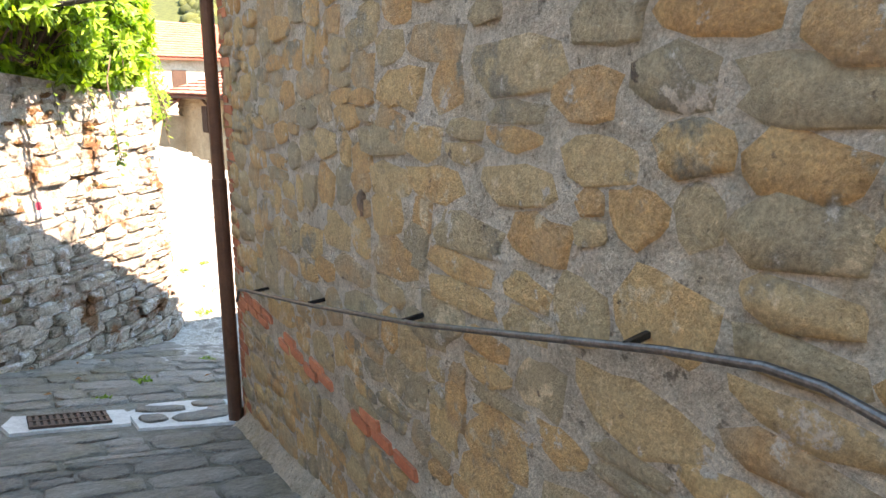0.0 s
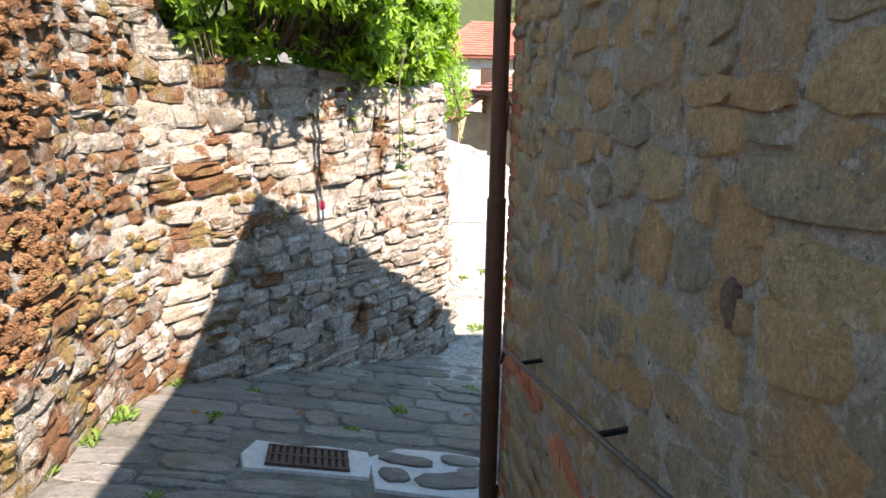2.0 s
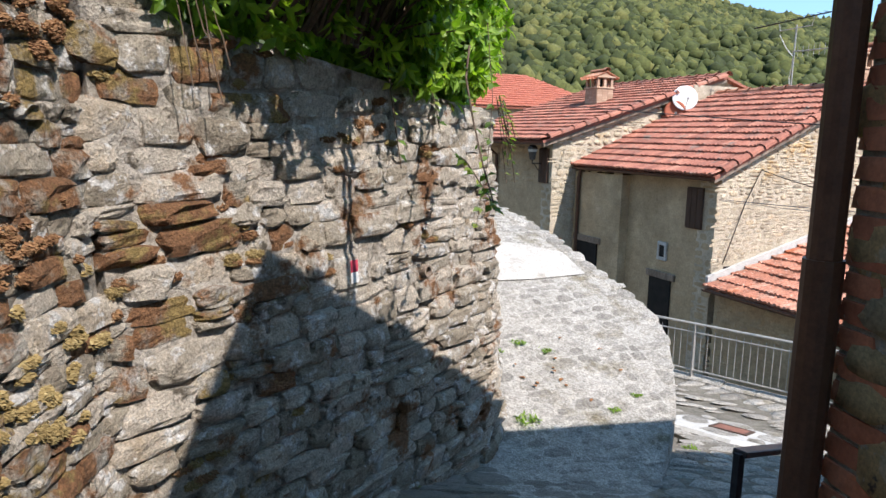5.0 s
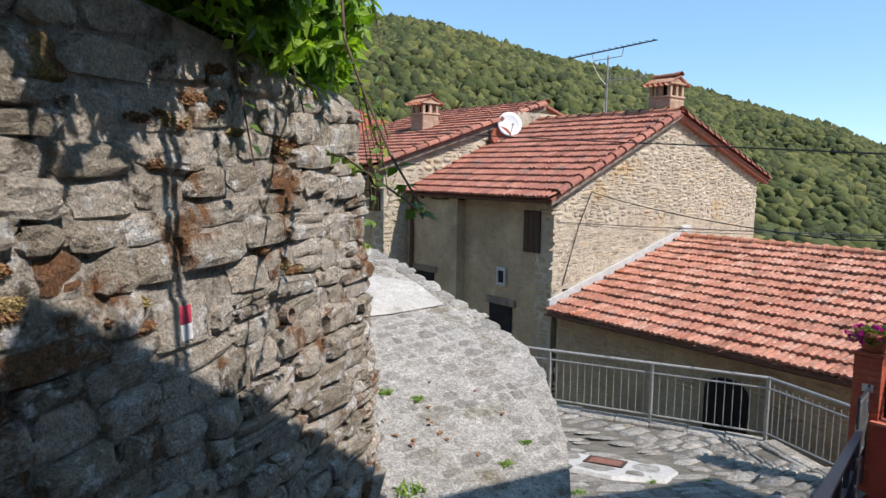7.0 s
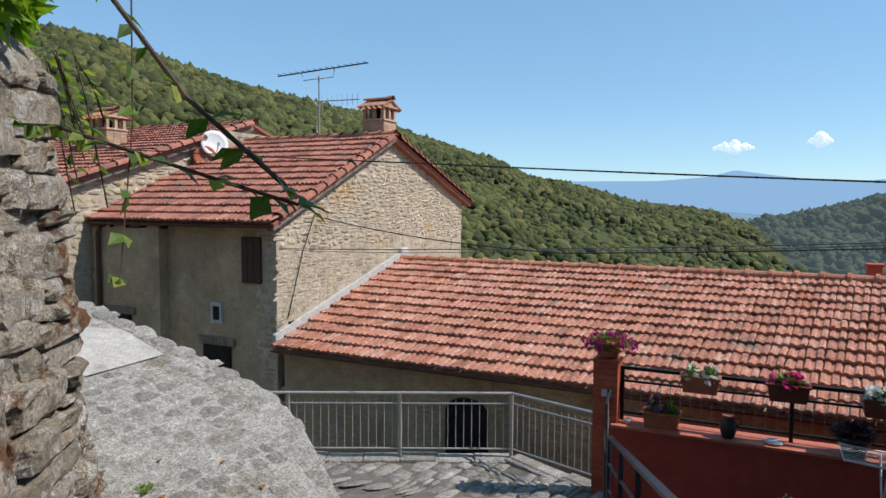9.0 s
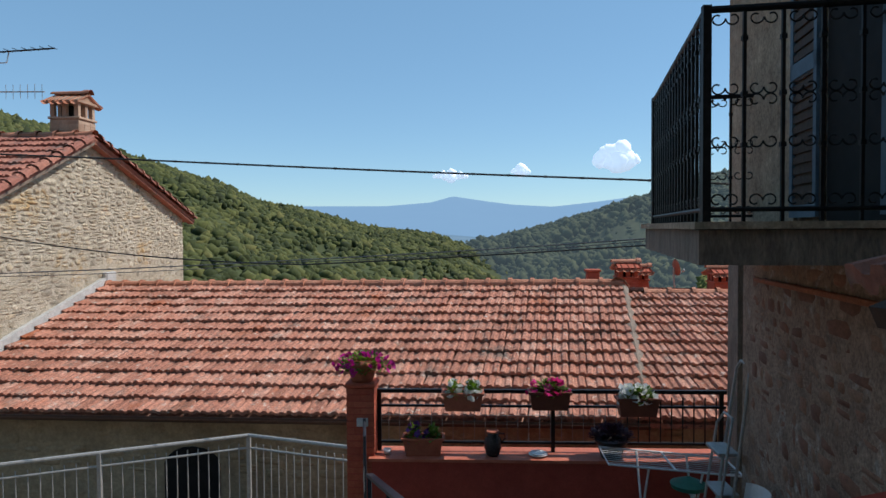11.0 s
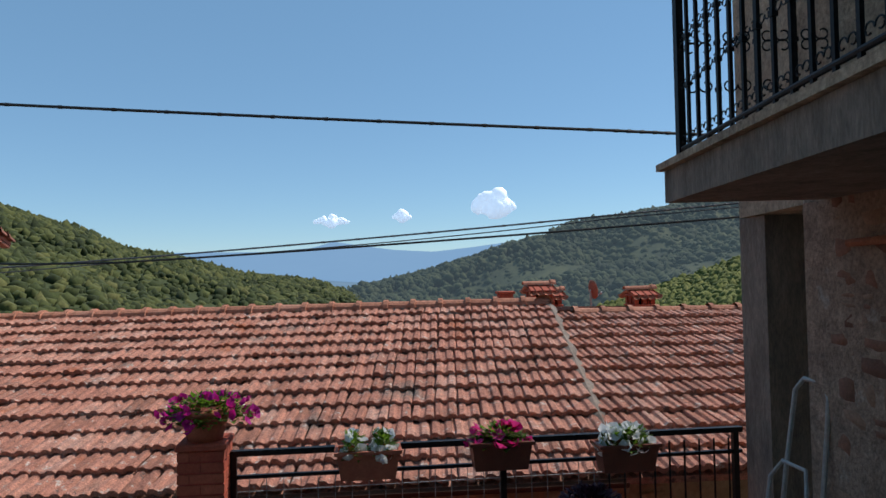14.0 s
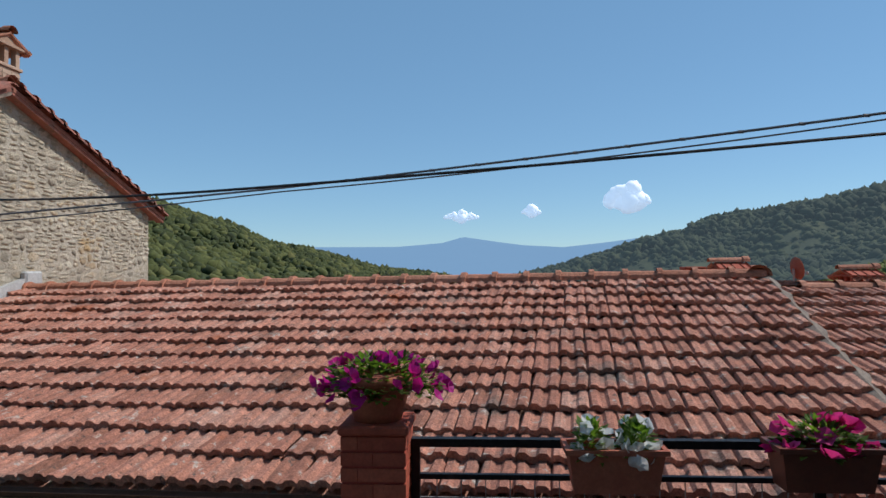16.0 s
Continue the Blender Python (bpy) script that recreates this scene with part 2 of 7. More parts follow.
ROAD = surface("worn_stone_road", [(0.2, (0.28, 0.265, 0.235)), (0.5, (0.44, 0.42, 0.375)), (0.8, (0.58, 0.555, 0.505))], 0.92, 4.5, 42, 0.75, 1.0, 0.03, 0.45,
               [((0.27, 0.24, 0.17), 1.7, 0.56, 0.68)])
GROUNDM = surface("packed_joint_ground", [(0.3, (0.13, 0.12, 0.095)), (0.7, (0.25, 0.232, 0.195))], 0.95, 5, 45, 0.5, 0.9, 0.02)
CEMENT = surface("pale_cement", [(0.3, (0.44, 0.435, 0.41)), (0.7, (0.57, 0.565, 0.54))], 0.9, 5, 60, 0.3, 0.5, 0.01)
TILE = surface("terracotta_tile", [(0.15, (0.33, 0.15, 0.095)), (0.4, (0.52, 0.22, 0.145)), (0.62, (0.63, 0.285, 0.19)), (0.88, (0.67, 0.42, 0.32))], 0.88, 2.2, 60, 0.7, 0.9, 0.018, 0.46,
               [((0.26, 0.19, 0.15), 1.7, 0.56, 0.72), ((0.64, 0.54, 0.45), 9, 0.59, 0.65), ((0.15, 0.105, 0.085), 11, 0.60, 0.67), ((0.46, 0.15, 0.07), 1.1, 0.58, 0.68)])
TILE_OLD = surface("weathered_tile", [(0.1, (0.20, 0.09, 0.065)), (0.4, (0.35, 0.14, 0.10)), (0.7, (0.45, 0.19, 0.13)), (0.95, (0.50, 0.28, 0.2))], 0.9, 2.2, 40, 0.45, 0.6, 0.01, 0.5,
                   [((0.22, 0.17, 0.14), 2.6, 0.54, 0.68)])
REDPAINT = surface("red_oxide_paint", [(0.3, (0.32, 0.048, 0.033)), (0.7, (0.42, 0.075, 0.05))], 0.7, 3, 50, 0.25, 0.3, 0.004)
REDFLOOR = surface("red_floor_tile", [(0.3, (0.45, 0.12, 0.07)), (0.7, (0.55, 0.18, 0.11))], 0.6, 4, 50, 0.25, 0.2, 0.003)
PIERBRICK = surface("pier_brick", [(0.2, (0.36, 0.07, 0.04)), (0.8, (0.50, 0.13, 0.07))], 0.8, 6, 60, 0.3, 0.4, 0.004, 0.4)
BLACKIRON = surface("black_iron", [(0.3, (0.012, 0.011, 0.011)), (0.7, (0.03, 0.026, 0.024))], 0.5, 20, 120, 0.4, 0.3, 0.002, metal=0.4)
GREYIRON = surface("grey_painted_rail", [(0.3, (0.36, 0.35, 0.33)), (0.7, (0.46, 0.45, 0.43))], 0.5, 20, 90, 0.25, 0.2, 0.002, metal=0.35)
STEEL = surface("grey_steel_rail", [(0.3, (0.08, 0.078, 0.075)), (0.7, (0.17, 0.165, 0.16))], 0.45, 30, 120, 0.3, 0.2, 0.002, metal=0.8)
PIPE = surface("brown_downpipe", [(0.3, (0.085, 0.042, 0.027)), (0.7, (0.13, 0.065, 0.04))], 0.45, 8, 80, 0.3, 0.2, 0.002, metal=0.2)
WOODDARK = surface("dark_shutter_wood", [(0.3, (0.05, 0.028, 0.018)), (0.7, (0.10, 0.055, 0.035))], 0.7, 6, 60, 0.4, 0.5, 0.004, stretch=(6, 6, 0.6))
# Near-black for openings: the shade inside them is put into the colour.
DARK = surface("interior_shade_black", [(0.3, (0.012, 0.011, 0.01)), (0.7, (0.025, 0.022, 0.02))], 0.9, 5, 40, 0.3, 0)
CONCRETE = surface("stained_concrete", [(0.25, (0.14, 0.105, 0.08)), (0.7, (0.34, 0.27, 0.21))], 0.92, 2.6, 40, 0.5, 0.6, 0.012, stretch=(1.8, 1.8, 0.5))
PLASTER = surface("old_plaster", [(0.25, (0.30, 0.21, 0.14)), (0.7, (0.50, 0.38, 0.26))], 0.95, 2.5, 40, 0.5, 0.6, 0.012)
BROWNPLASTIC = surface("brown_planter_plastic", [(0.3, (0.13, 0.04, 0.025)), (0.7, (0.19, 0.06, 0.035))], 0.5, 6, 80, 0.2, 0.2, 0.002)
TERRA = surface("terracotta_pot", [(0.3, (0.36, 0.10, 0.06)), (0.7, (0.45, 0.15, 0.085))], 0.8, 6, 60, 0.25, 0.3, 0.003)
WHITEWIRE = surface("white_coated_wire", [(0.3, (0.6, 0.6, 0.6)), (0.7, (0.75, 0.75, 0.75))], 0.4, 10, 60, 0.15, 0)
CABLE = surface("black_cable", [(0.3, (0.02, 0.02, 0.02)), (0.7, (0.05, 0.05, 0.05))], 0.6, 20, 90, 0.3, 0.3, 0.002)
GREYCABLE = surface("grey_cable", [(0.3, (0.12, 0.12, 0.125)), (0.7, (0.22, 0.22, 0.23))], 0.6, 20, 90, 0.3, 0.3, 0.002)
LEAF = surface("laurel_leaf", [(0.15, (0.08, 0.16, 0.018)), (0.5, (0.18, 0.31, 0.034)), (0.85, (0.32, 0.47, 0.06))], 0.42, 1.5, 30, 0.25, 0, pieces=0.7, transl=(1.5, 1.7, 0.5))
VINELEAF = surface("vine_leaf", [(0.15, (0.05, 0.10, 0.02)), (0.6, (0.13, 0.22, 0.04)), (0.9, (0.30, 0.34, 0.07))], 0.5, 1.5, 30, 0.25, 0, pieces=0.7, transl=(1.4, 1.6, 0.5))
POTLEAF = surface("petunia_leaf", [(0.15, (0.06, 0.11, 0.022)), (0.85, (0.17, 0.26, 0.06))], 0.6, 6, 60, 0.25, 0, pieces=0.7, transl=(1.3, 1.5, 0.5))
MAGENTA = surface("magenta_petals", [(0.2, (0.42, 0.012, 0.18)), (0.6, (0.62, 0.03, 0.30)), (0.9, (0.40, 0.02, 0.26))], 0.6, 6, 60, 0.2, 0, pieces=0.7, transl=(1.2, 0.8, 1.0))
PINK = surface("pink_petals", [(0.2, (0.55, 0.015, 0.16)), (0.9, (0.72, 0.08, 0.30))], 0.6, 6, 60, 0.2, 0, pieces=0.7, transl=(1.2, 0.8, 1.0))
WHITEPETAL = surface("white_petals", [(0.2, (0.78, 0.79, 0.77)), (0.9, (0.87, 0.88, 0.86))], 0.6, 6, 60, 0.1, 0, pieces=0.5, transl=(1, 1, 1))
BARK = surface("twig_bark", [(0.3, (0.07, 0.045, 0.03)), (0.7, (0.14, 0.10, 0.07))], 0.9, 12, 60, 0.4, 0.5, 0.004)
GRASS = surface("green_weed", [(0.2, (0.11, 0.20, 0.03)), (0.8, (0.26, 0.38, 0.08))], 0.6, 6, 40, 0.2, 0, pieces=0.6, transl=(1.3, 1.5, 0.5))
FOREST = surface("forest_crowns", [(0.15, (0.028, 0.038, 0.012)), (0.45, (0.062, 0.077, 0.021)), (0.7, (0.112, 0.122, 0.034)), (0.95, (0.185, 0.165, 0.055))], 0.95, 0.02, 0.9, 0.6, 0, pieces=0.6)
SHUTTERBLUE = surface("blue_grey_paint", [(0.3, (0.07, 0.11, 0.15)), (0.7, (0.11, 0.16, 0.20))], 0.6, 6, 60, 0.25, 0.2, 0.002)
# Brown mortar for the north face, with that side's shade put into the colour.
BROWNRENDER = surface("shaded_brown_mortar", [(0.25, (0.24, 0.155, 0.11)), (0.7, (0.46, 0.32, 0.23))], 0.95, 2.5, 40, 0.5, 0.9, 0.015, 0, [((0.50, 0.43, 0.36), 3.5, 0.57, 0.66)])
WHITEDISH = surface("white_dish_enamel", [(0.3, (0.66, 0.67, 0.68)), (0.7, (0.75, 0.76, 0.77))], 0.4, 5, 60, 0.12, 0)
REDROOF = surface("fresh_red_tile", [(0.2, (0.42, 0.13, 0.085)), (0.8, (0.54, 0.20, 0.13))], 0.85, 2, 20, 0.4, 0.4, 0.02)
# RIGHTHILL, VALLEY, MOUNTAINM, RIGHTWOODS: distance haze is blue emission in the colour.
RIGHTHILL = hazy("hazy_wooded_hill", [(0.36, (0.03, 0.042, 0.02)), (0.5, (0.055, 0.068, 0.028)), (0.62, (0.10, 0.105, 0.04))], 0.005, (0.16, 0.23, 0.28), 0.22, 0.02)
NEARHILL = surface("yellow_green_woods", [(0.2, (0.085, 0.10, 0.02)), (0.6, (0.165, 0.175, 0.04)), (0.9, (0.24, 0.225, 0.065))], 0.95, 0.05, 1.2, 0.5, 0, pieces=0.5)
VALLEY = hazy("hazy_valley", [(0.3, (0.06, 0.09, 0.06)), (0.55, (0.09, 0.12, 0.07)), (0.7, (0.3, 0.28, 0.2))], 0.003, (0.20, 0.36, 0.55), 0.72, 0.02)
MOUNTAINM = hazy("hazy_blue_mountain", [(0.3, (0.05, 0.08, 0.08)), (0.7, (0.09, 0.12, 0.10))], 0.002, (0.24, 0.43, 0.66), 0.88, 0.01)
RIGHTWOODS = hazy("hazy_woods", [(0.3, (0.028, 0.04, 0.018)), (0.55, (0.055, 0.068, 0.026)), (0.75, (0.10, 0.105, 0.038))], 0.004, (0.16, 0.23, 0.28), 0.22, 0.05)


# --- ground levels ---
def lane_z(x, y):
    z = -0.69 - 0.207 * (x - 0.03) - 0.126 * (y - 5.73)
    a, b = 8 * z, 8 * -2.88
    return max(a, b) / 8 + math.log1p(math.exp(-abs(a - b))) / 8


def ramp_z(x, y):
    r = -1.53 + 0.3 * (y - 8.37)
    a, b = -6 * r, -6 * (0.05 + 0.04 * (y - 13.5))
    r = -(max(a, b) / 6 + math.log1p(math.exp(-abs(a - b))) / 6)
    l = lane_z(x, y)
    a, b = 14 * l, 14 * r
    return max(a, b) / 14 + math.log1p(math.exp(-abs(a - b))) / 14


def along(line, s):
    """The point and direction at length s of a plan line."""
    for (x0, y0), (x1, y1) in zip(line, line[1:]):
        d = math.hypot(x1 - x0, y1 - y0)
        if s <= d or (x1, y1) == line[-1]:
            return x0 + (x1 - x0) * s / d, y0 + (y1 - y0) * s / d, (x1 - x0) / d, (y1 - y0) / d
        s -= d


def length(line):
    return sum(math.dist(a, b) for a, b in zip(line, line[1:]))


def interp(v, pts):
    for (a, p), (b, q) in zip(pts, pts[1:]):
        if v <= b:
            return p + (q - p) * max(v - a, 0) / (b - a)
    return pts[-1][1]


# --- pieces: stones and tiles ---
def lump_mesh(name, seed, material, cuts=3, rough=0.11, power=5.0):
    """A rough hewn block, about 1 x 1 x 1, its face towards +z."""
    rng = random.Random(seed)
    bm = bmesh.new()
    bmesh.ops.create_cube(bm, size=1)
    bmesh.ops.subdivide_edges(bm, edges=bm.edges[:], cuts=cuts, use_grid_fill=True)
    lean = [rng.uniform(-0.16, 0.16) for _ in range(4)]
    for v in bm.verts:
        c = v.co.copy()
        q = (abs(c.x * 2) ** power + abs(c.y * 2) ** power + abs(c.z * 2) ** power) ** (1 / power)
        big = max(abs(c.x), abs(c.y), abs(c.z)) * 2
        c *= big / q
        n = noise.noise_vector(c * 2.1 + Vector((seed * 3.7, 0, 0))) * rough + noise.noise_vector(c * 5.5 + Vector((0, seed * 2.3, 0))) * rough * 0.5
        c += n
        c.x += lean[0] * c.y
        c.y += lean[1] * c.x
        c.z += lean[2] * c.y + lean[3] * c.x
        v.co = c
    bmesh.ops.delete(bm, geom=[f for f in bm.faces if f.calc_center_median().z < -0.38], context="FACES")
    me = bpy.data.meshes.new(name)
    bm.to_mesh(me)
    bm.free()
    me.materials.append(material)
    return me


def flat_stone_mesh(name, seed, material, n=10, square=0.7, power=4, least=0.76, most=1.08, worn=0.86):
    """An uneven many-sided stone, 1 x 1, standing proud by up to 1 along +z."""
    rng = random.Random(seed)
    bm = bmesh.new()
    rim, top = [], []
    for k in range(n):
        a = math.tau * (k + rng.uniform(-0.25, 0.25)) / n
        c, s = math.cos(a), math.sin(a)
        r = 0.5 / (abs(c) ** power + abs(s) ** power) ** (1 / power) * square + 0.5 * (1 - square)
        r *= rng.uniform(least, most)
        rim.append(bm.verts.new((r * c, r * s, -0.5)))
        q = rng.uniform(worn - 0.06, worn + 0.06) if worn < 0.93 else worn
        top.append(bm.verts.new((r * c * q, r * s * q, rng.uniform(0.55, 0.95))))
    mid = bm.verts.new((rng.uniform(-0.1, 0.1), rng.uniform(-0.1, 0.1), rng.uniform(0.85, 1.0)))
    for k in range(n):
        j = (k + 1) % n
        bm.faces.new((rim[k], rim[j], top[j], top[k]))
        bm.faces.new((top[k], top[j], mid))
    me = bpy.data.meshes.new(name)
    bm.to_mesh(me)
    bm.free()
    me.materials.append(material)
    for p in me.polygons:
        p.use_smooth = True
    return me


def place_pieces(parent, name, meshes, mats, limit, rest_name):
    """Pieces as objects up to the limit, the others joined into one mesh. mats: (matrix, index of mesh), the nearest first."""
    for m, k in mats[:limit]:
        ob = new(name, meshes[k % len(meshes)])
        ob.parent = parent
        ob.matrix_basis = m
    rest = mats[limit:]
    if rest:
        data = []
        for me in meshes:
            co = np.empty(len(me.vertices) * 3)
            me.vertices.foreach_get("co", co)
            data.append((co.reshape(-1, 3), [tuple(p.vertices) for p in me.polygons]))
        verts, faces, off = [], [], 0
        for m, k in rest:
            co, fs = data[k % len(meshes)]
            a = np.array(m)
            verts.append(co @ a[:3, :3].T + a[:3, 3])
            faces += [tuple(i + off for i in f) for f in fs]
            off += len(co)
        me = bpy.data.meshes.new(rest_name)
        me.from_pydata(np.concatenate(verts).tolist(), [], faces)
        me.materials.append(meshes[0].materials[0])
        ob = new(rest_name, me)
        ob.parent = parent
        tagged(ob, kind="stuff")
        if meshes[0].polygons[0].use_smooth:
            smooth(ob)


def courses(rng, u0, u1, v0, v1, w, h, surf, depth, gap=0.012, inside=None, tall=0.0, wobble=0.0, tilt=3.0):
    """Matrices of stones laid in rough courses over u, v; surf gives the frame at u, v."""
    out, v = [], v0
    while v < v1:
        hh = h * rng.uniform(0.7, 1.35)
        u = u0 - rng.uniform(0, w)
        while u < u1:
            ww = w * rng.choice((0.55, 0.8, 1.0, 1.0, 1.3, 1.7)) * rng.uniform(0.85, 1.15)
            cu, cv = u + ww / 2, v + hh / 2 + wobble * math.sin(3.1 * u + 2 * v)
            two = tall and rng.random() < tall
            for q in ((0,) if not two else (-1, 1)):
                h2 = hh if not two else hh / 2
                c2 = cv + q * hh / 4
                if u0 <= cu <= u1 and (inside is None or inside(cu, c2)):
                    d = depth * rng.uniform(0.7, 1.5)
                    m = surf(cu, c2) @ pose(0, 0, 0, rng.uniform(-tilt, tilt), rng.uniform(-tilt, tilt), rng.uniform(-4, 4)) @ Matrix.Diagonal((max(ww - gap, 0.03), max(h2 - gap, 0.02), d, 1))
                    out.append((m, rng.randrange(97)))
            u += ww
        v += hh
    return out


def tile_mesh(name, material):
    """An interlocking clay tile, 1 wide and 1 long, with two rolls and a thick lower edge."""
    xs = (0.0, 0.08, 0.27, 0.40, 0.56, 0.67, 0.88, 1.0)
    zs = (0.0, 0.026, 0.026, 0.003, 0.003, 0.026, 0.026, 0.0)
    bm = bmesh.new()
    lo = [bm.verts.new((x - 0.5, -0.06, z + 0.05)) for x, z in zip(xs, zs)]
    hi = [bm.verts.new((x - 0.5, 1.02, z)) for x, z in zip(xs, zs)]
    dn = [bm.verts.new((x - 0.5, -0.06, z + 0.004)) for x, z in zip(xs, zs)]
    for i in range(7):
        bm.faces.new((lo[i], lo[i + 1], hi[i + 1], hi[i]))
        bm.faces.new((dn[i], dn[i + 1], lo[i + 1], lo[i]))
    me = bpy.data.meshes.new(name)
    bm.to_mesh(me)
    bm.free()
    me.materials.append(material)
    return me


def cap_mesh(name, material, r=0.115):
    """A half-round ridge tile, 1 long along x, with a collar at one end."""
    bm = bmesh.new()
    rows = []
    for x, q in ((-0.5, 1.26), (-0.34, 1.26), (-0.33, 1.0), (0.52, 0.92)):
        rows.append([bm.verts.new((x, r * q * math.cos(a), r * q * math.sin(a) * 0.9)) for a in (math.pi * k / 6 for k in range(7))])
    for s, e in zip(rows, rows[1:]):
        for k in range(6):
            bm.faces.new((s[k], s[k + 1], e[k + 1], e[k]))
    bmesh.ops.recalc_face_normals(bm, faces=bm.faces)
    me = bpy.data.meshes.new(name)
    bm.to_mesh(me)
    bm.free()
    me.materials.append(material)
    return me


def lay_tiles(rng, e0, e1, r0, r1, w, gauge, rough=1.0):
    """Matrices of tiles over the patch between the eave e0-e1 and the ridge r0-r1."""
    e0, e1, r0, r1 = map(Vector, (e0, e1, r0, r1))
    n = round(((r0 - e0).length + (r1 - e1).length) / 2 / gauge)
    out = []
    for j in range(n):
        a, b = e0.lerp(r0, j / n), e1.lerp(r1, j / n)
        a2, b2 = e0.lerp(r0, (j + 1) / n), e1.lerp(r1, (j + 1) / n)
        m = max(round((b - a).length / w), 1)
        for i in range(m):
            f = (i + 0.5) / m
            p, q = a.lerp(b, f), a2.lerp(b2, f)
            fr = uvw(p, b - a, q - p) if (b - a).cross(q - p).z > 0 else uvw(p, a - b, q - p)
            fr = fr @ pose(0, 0, 0.034, rng.uniform(-1.2, 1.2) * rough, rng.uniform(-1.5, 1.5) * rough, rng.uniform(-1.2, 1.2) * rough)
            out.append((fr @ Matrix.Diagonal(((b - a).length / m * 0.985, (q - p).length, rng.uniform(0.9, 1.2), 1)), 0))
    return out


def lay_caps(p0, p1, size):
    p0, p1 = Vector(p0), Vector(p1)
    n = max(round((p1 - p0).length / size), 1)
    out = []
    for i in range(n):
        fr = uvw(p0.lerp(p1, (i + 0.5) / n), p1 - p0, Vector((0, 0, 1)).cross(p1 - p0))
        out.append((fr @ Matrix.Diagonal(((p1 - p0).length / n, 1, 1, 1)), 0))
    return out


LICHEN_STONES = [lump_mesh("lichen_stone", 10 + i, LICHEN, 3, 0.13, 5.0) for i in range(14)]
MOSS_STONES = [lump_mesh("mossy_stone", 30 + i, MOSSY, 3, 0.15) for i in range(10)]
SAND_STONES = [flat_stone_mesh("sandstone", 50 + i, SAND, 9 + i % 4, 0.9, 6, 0.74, 1.12) for i in range(16)]
FACADE_STONES = [flat_stone_mesh("facade_stone", 70 + i, FACADE, 7 + i % 3, 0.6, 4, 0.66, 1.12) for i in range(8)]
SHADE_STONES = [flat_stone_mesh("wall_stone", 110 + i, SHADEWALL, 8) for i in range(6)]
PAVE_STONES = [flat_stone_mesh("paving_slab", 90 + i, PAVE, 12, 1.0, 14, 0.96, 1.02, 0.965) for i in range(8)]
ROAD_STONES = [flat_stone_mesh("road_stone", 130 + i, ROAD, 9, 0.8) for i in range(8)]
TILE_ME, TILE_OLD_ME, TILE_RED_ME = tile_mesh("tile", TILE), tile_mesh("old_tile", TILE_OLD), tile_mesh("red_tile", REDROOF)
RIDGE = surface("orange_ridge_clay", [(0.2, (0.42, 0.17, 0.10)), (0.6, (0.58, 0.25, 0.15)), (0.9, (0.66, 0.36, 0.25))], 0.88, 3, 50, 0.55, 0.8, 0.012, 0.4)
CAP_ME, CAP_OLD_ME = cap_mesh("ridge_tile", RIDGE), cap_mesh("old_ridge_tile", TILE_OLD)
rng = random.Random(7)

# --- the ground: one sheet, falling away to the valley ---
def ground_z(x, y):
    z = lane_z(x, y)
    drop = max(0, x - 21) * 0.35 + max(0, -y - 25) * 0.25 + max(0, y - 45) * 0.1
    up = max(0, -2.5 - x) * 0.4
    k = min(max((x - 7.0) / 1.5, 0), 1)
    return max(z * (1 - k) - 4.45 * k - drop, -70) + min(up, 40) - 0.06


bm = bmesh.new()
gx = [-3000, -1500, -600, -250, -120, -60, -30, -15, -8, -5] + [-4 + 0.4 * i for i in range(41)] + [13, 14, 16, 18, 21, 25, 30, 40, 60, 90, 140, 220, 350, 600, 1200, 2500, 4500]
gy = [-4500, -2500, -1200, -600, -250, -100, -50, -25, -12, -6] + [-4 + 0.4 * i for i in range(51)] + [17, 19, 22, 26, 32, 45, 60, 100, 200, 500, 1200, 2500, 4500]
grid = [[bm.verts.new((x, y, ground_z(x, y))) for x in gx] for y in gy]
for r0, r1 in zip(grid, grid[1:]):
    for i in range(len(gx) - 1):
        bm.faces.new((r0[i], r0[i + 1], r1[i + 1], r1[i]))
ground = smooth(structure("ground", bm, GROUNDM, "sloping village ground of packed earth and stone", "ground"))

RAIL_LINE = [(9.62, 7.32), (10.27, 8.68), (9.6, 10.13), (8.92, 11.58), (8.24, 13.03)]
PAVED = [(-2.2, -3.0), (1.6, -3.0), (2.4, 4.2), (3.2, 5.35), (8.6, 6.9), (9.62, 7.32), (10.27, 8.68), (8.24, 13.03), (6.4, 13.0), (6.4, 9.0), (5.3, 8.6), (2.9, 8.4), (0.0, 6.7), (-0.9, 4.5)]


def within(poly, x, y):
    c = False
    for (x0, y0), (x1, y1) in zip(poly, poly[1:] + poly[:1]):
        if (y0 > y) != (y1 > y) and x < (x1 - x0) * (y - y0) / (y1 - y0) + x0:
            c = not c
    return c


bm = bmesh.new()
cell, made = 0.2, {}
for i in range(-12, 54):
    for j in range(-16, 67):
        if within(PAVED, (i + 0.5) * cell, (j + 0.5) * cell):
            q = []
            for a, b in ((i, j), (i + 1, j), (i + 1, j + 1), (i, j + 1)):
                if (a, b) not in made:
                    made[a, b] = bm.verts.new((a * cell, b * cell, lane_z(a * cell, b * cell) - 0.012))
                q.append(made[a, b])
            bm.faces.new(q)
edge = [e for e in bm.edges if e.is_boundary]
for v in bmesh.ops.extrude_edge_only(bm, edges=edge)["geom"]:
    if isinstance(v, bmesh.types.BMVert):
        v.co.z -= 2.0
bmesh.ops.recalc_face_normals(bm, faces=bm.faces)
pavement = structure("pavement", bm, GROUNDM, "sloping lane paved with chiselled grey stone slabs", "pavement")

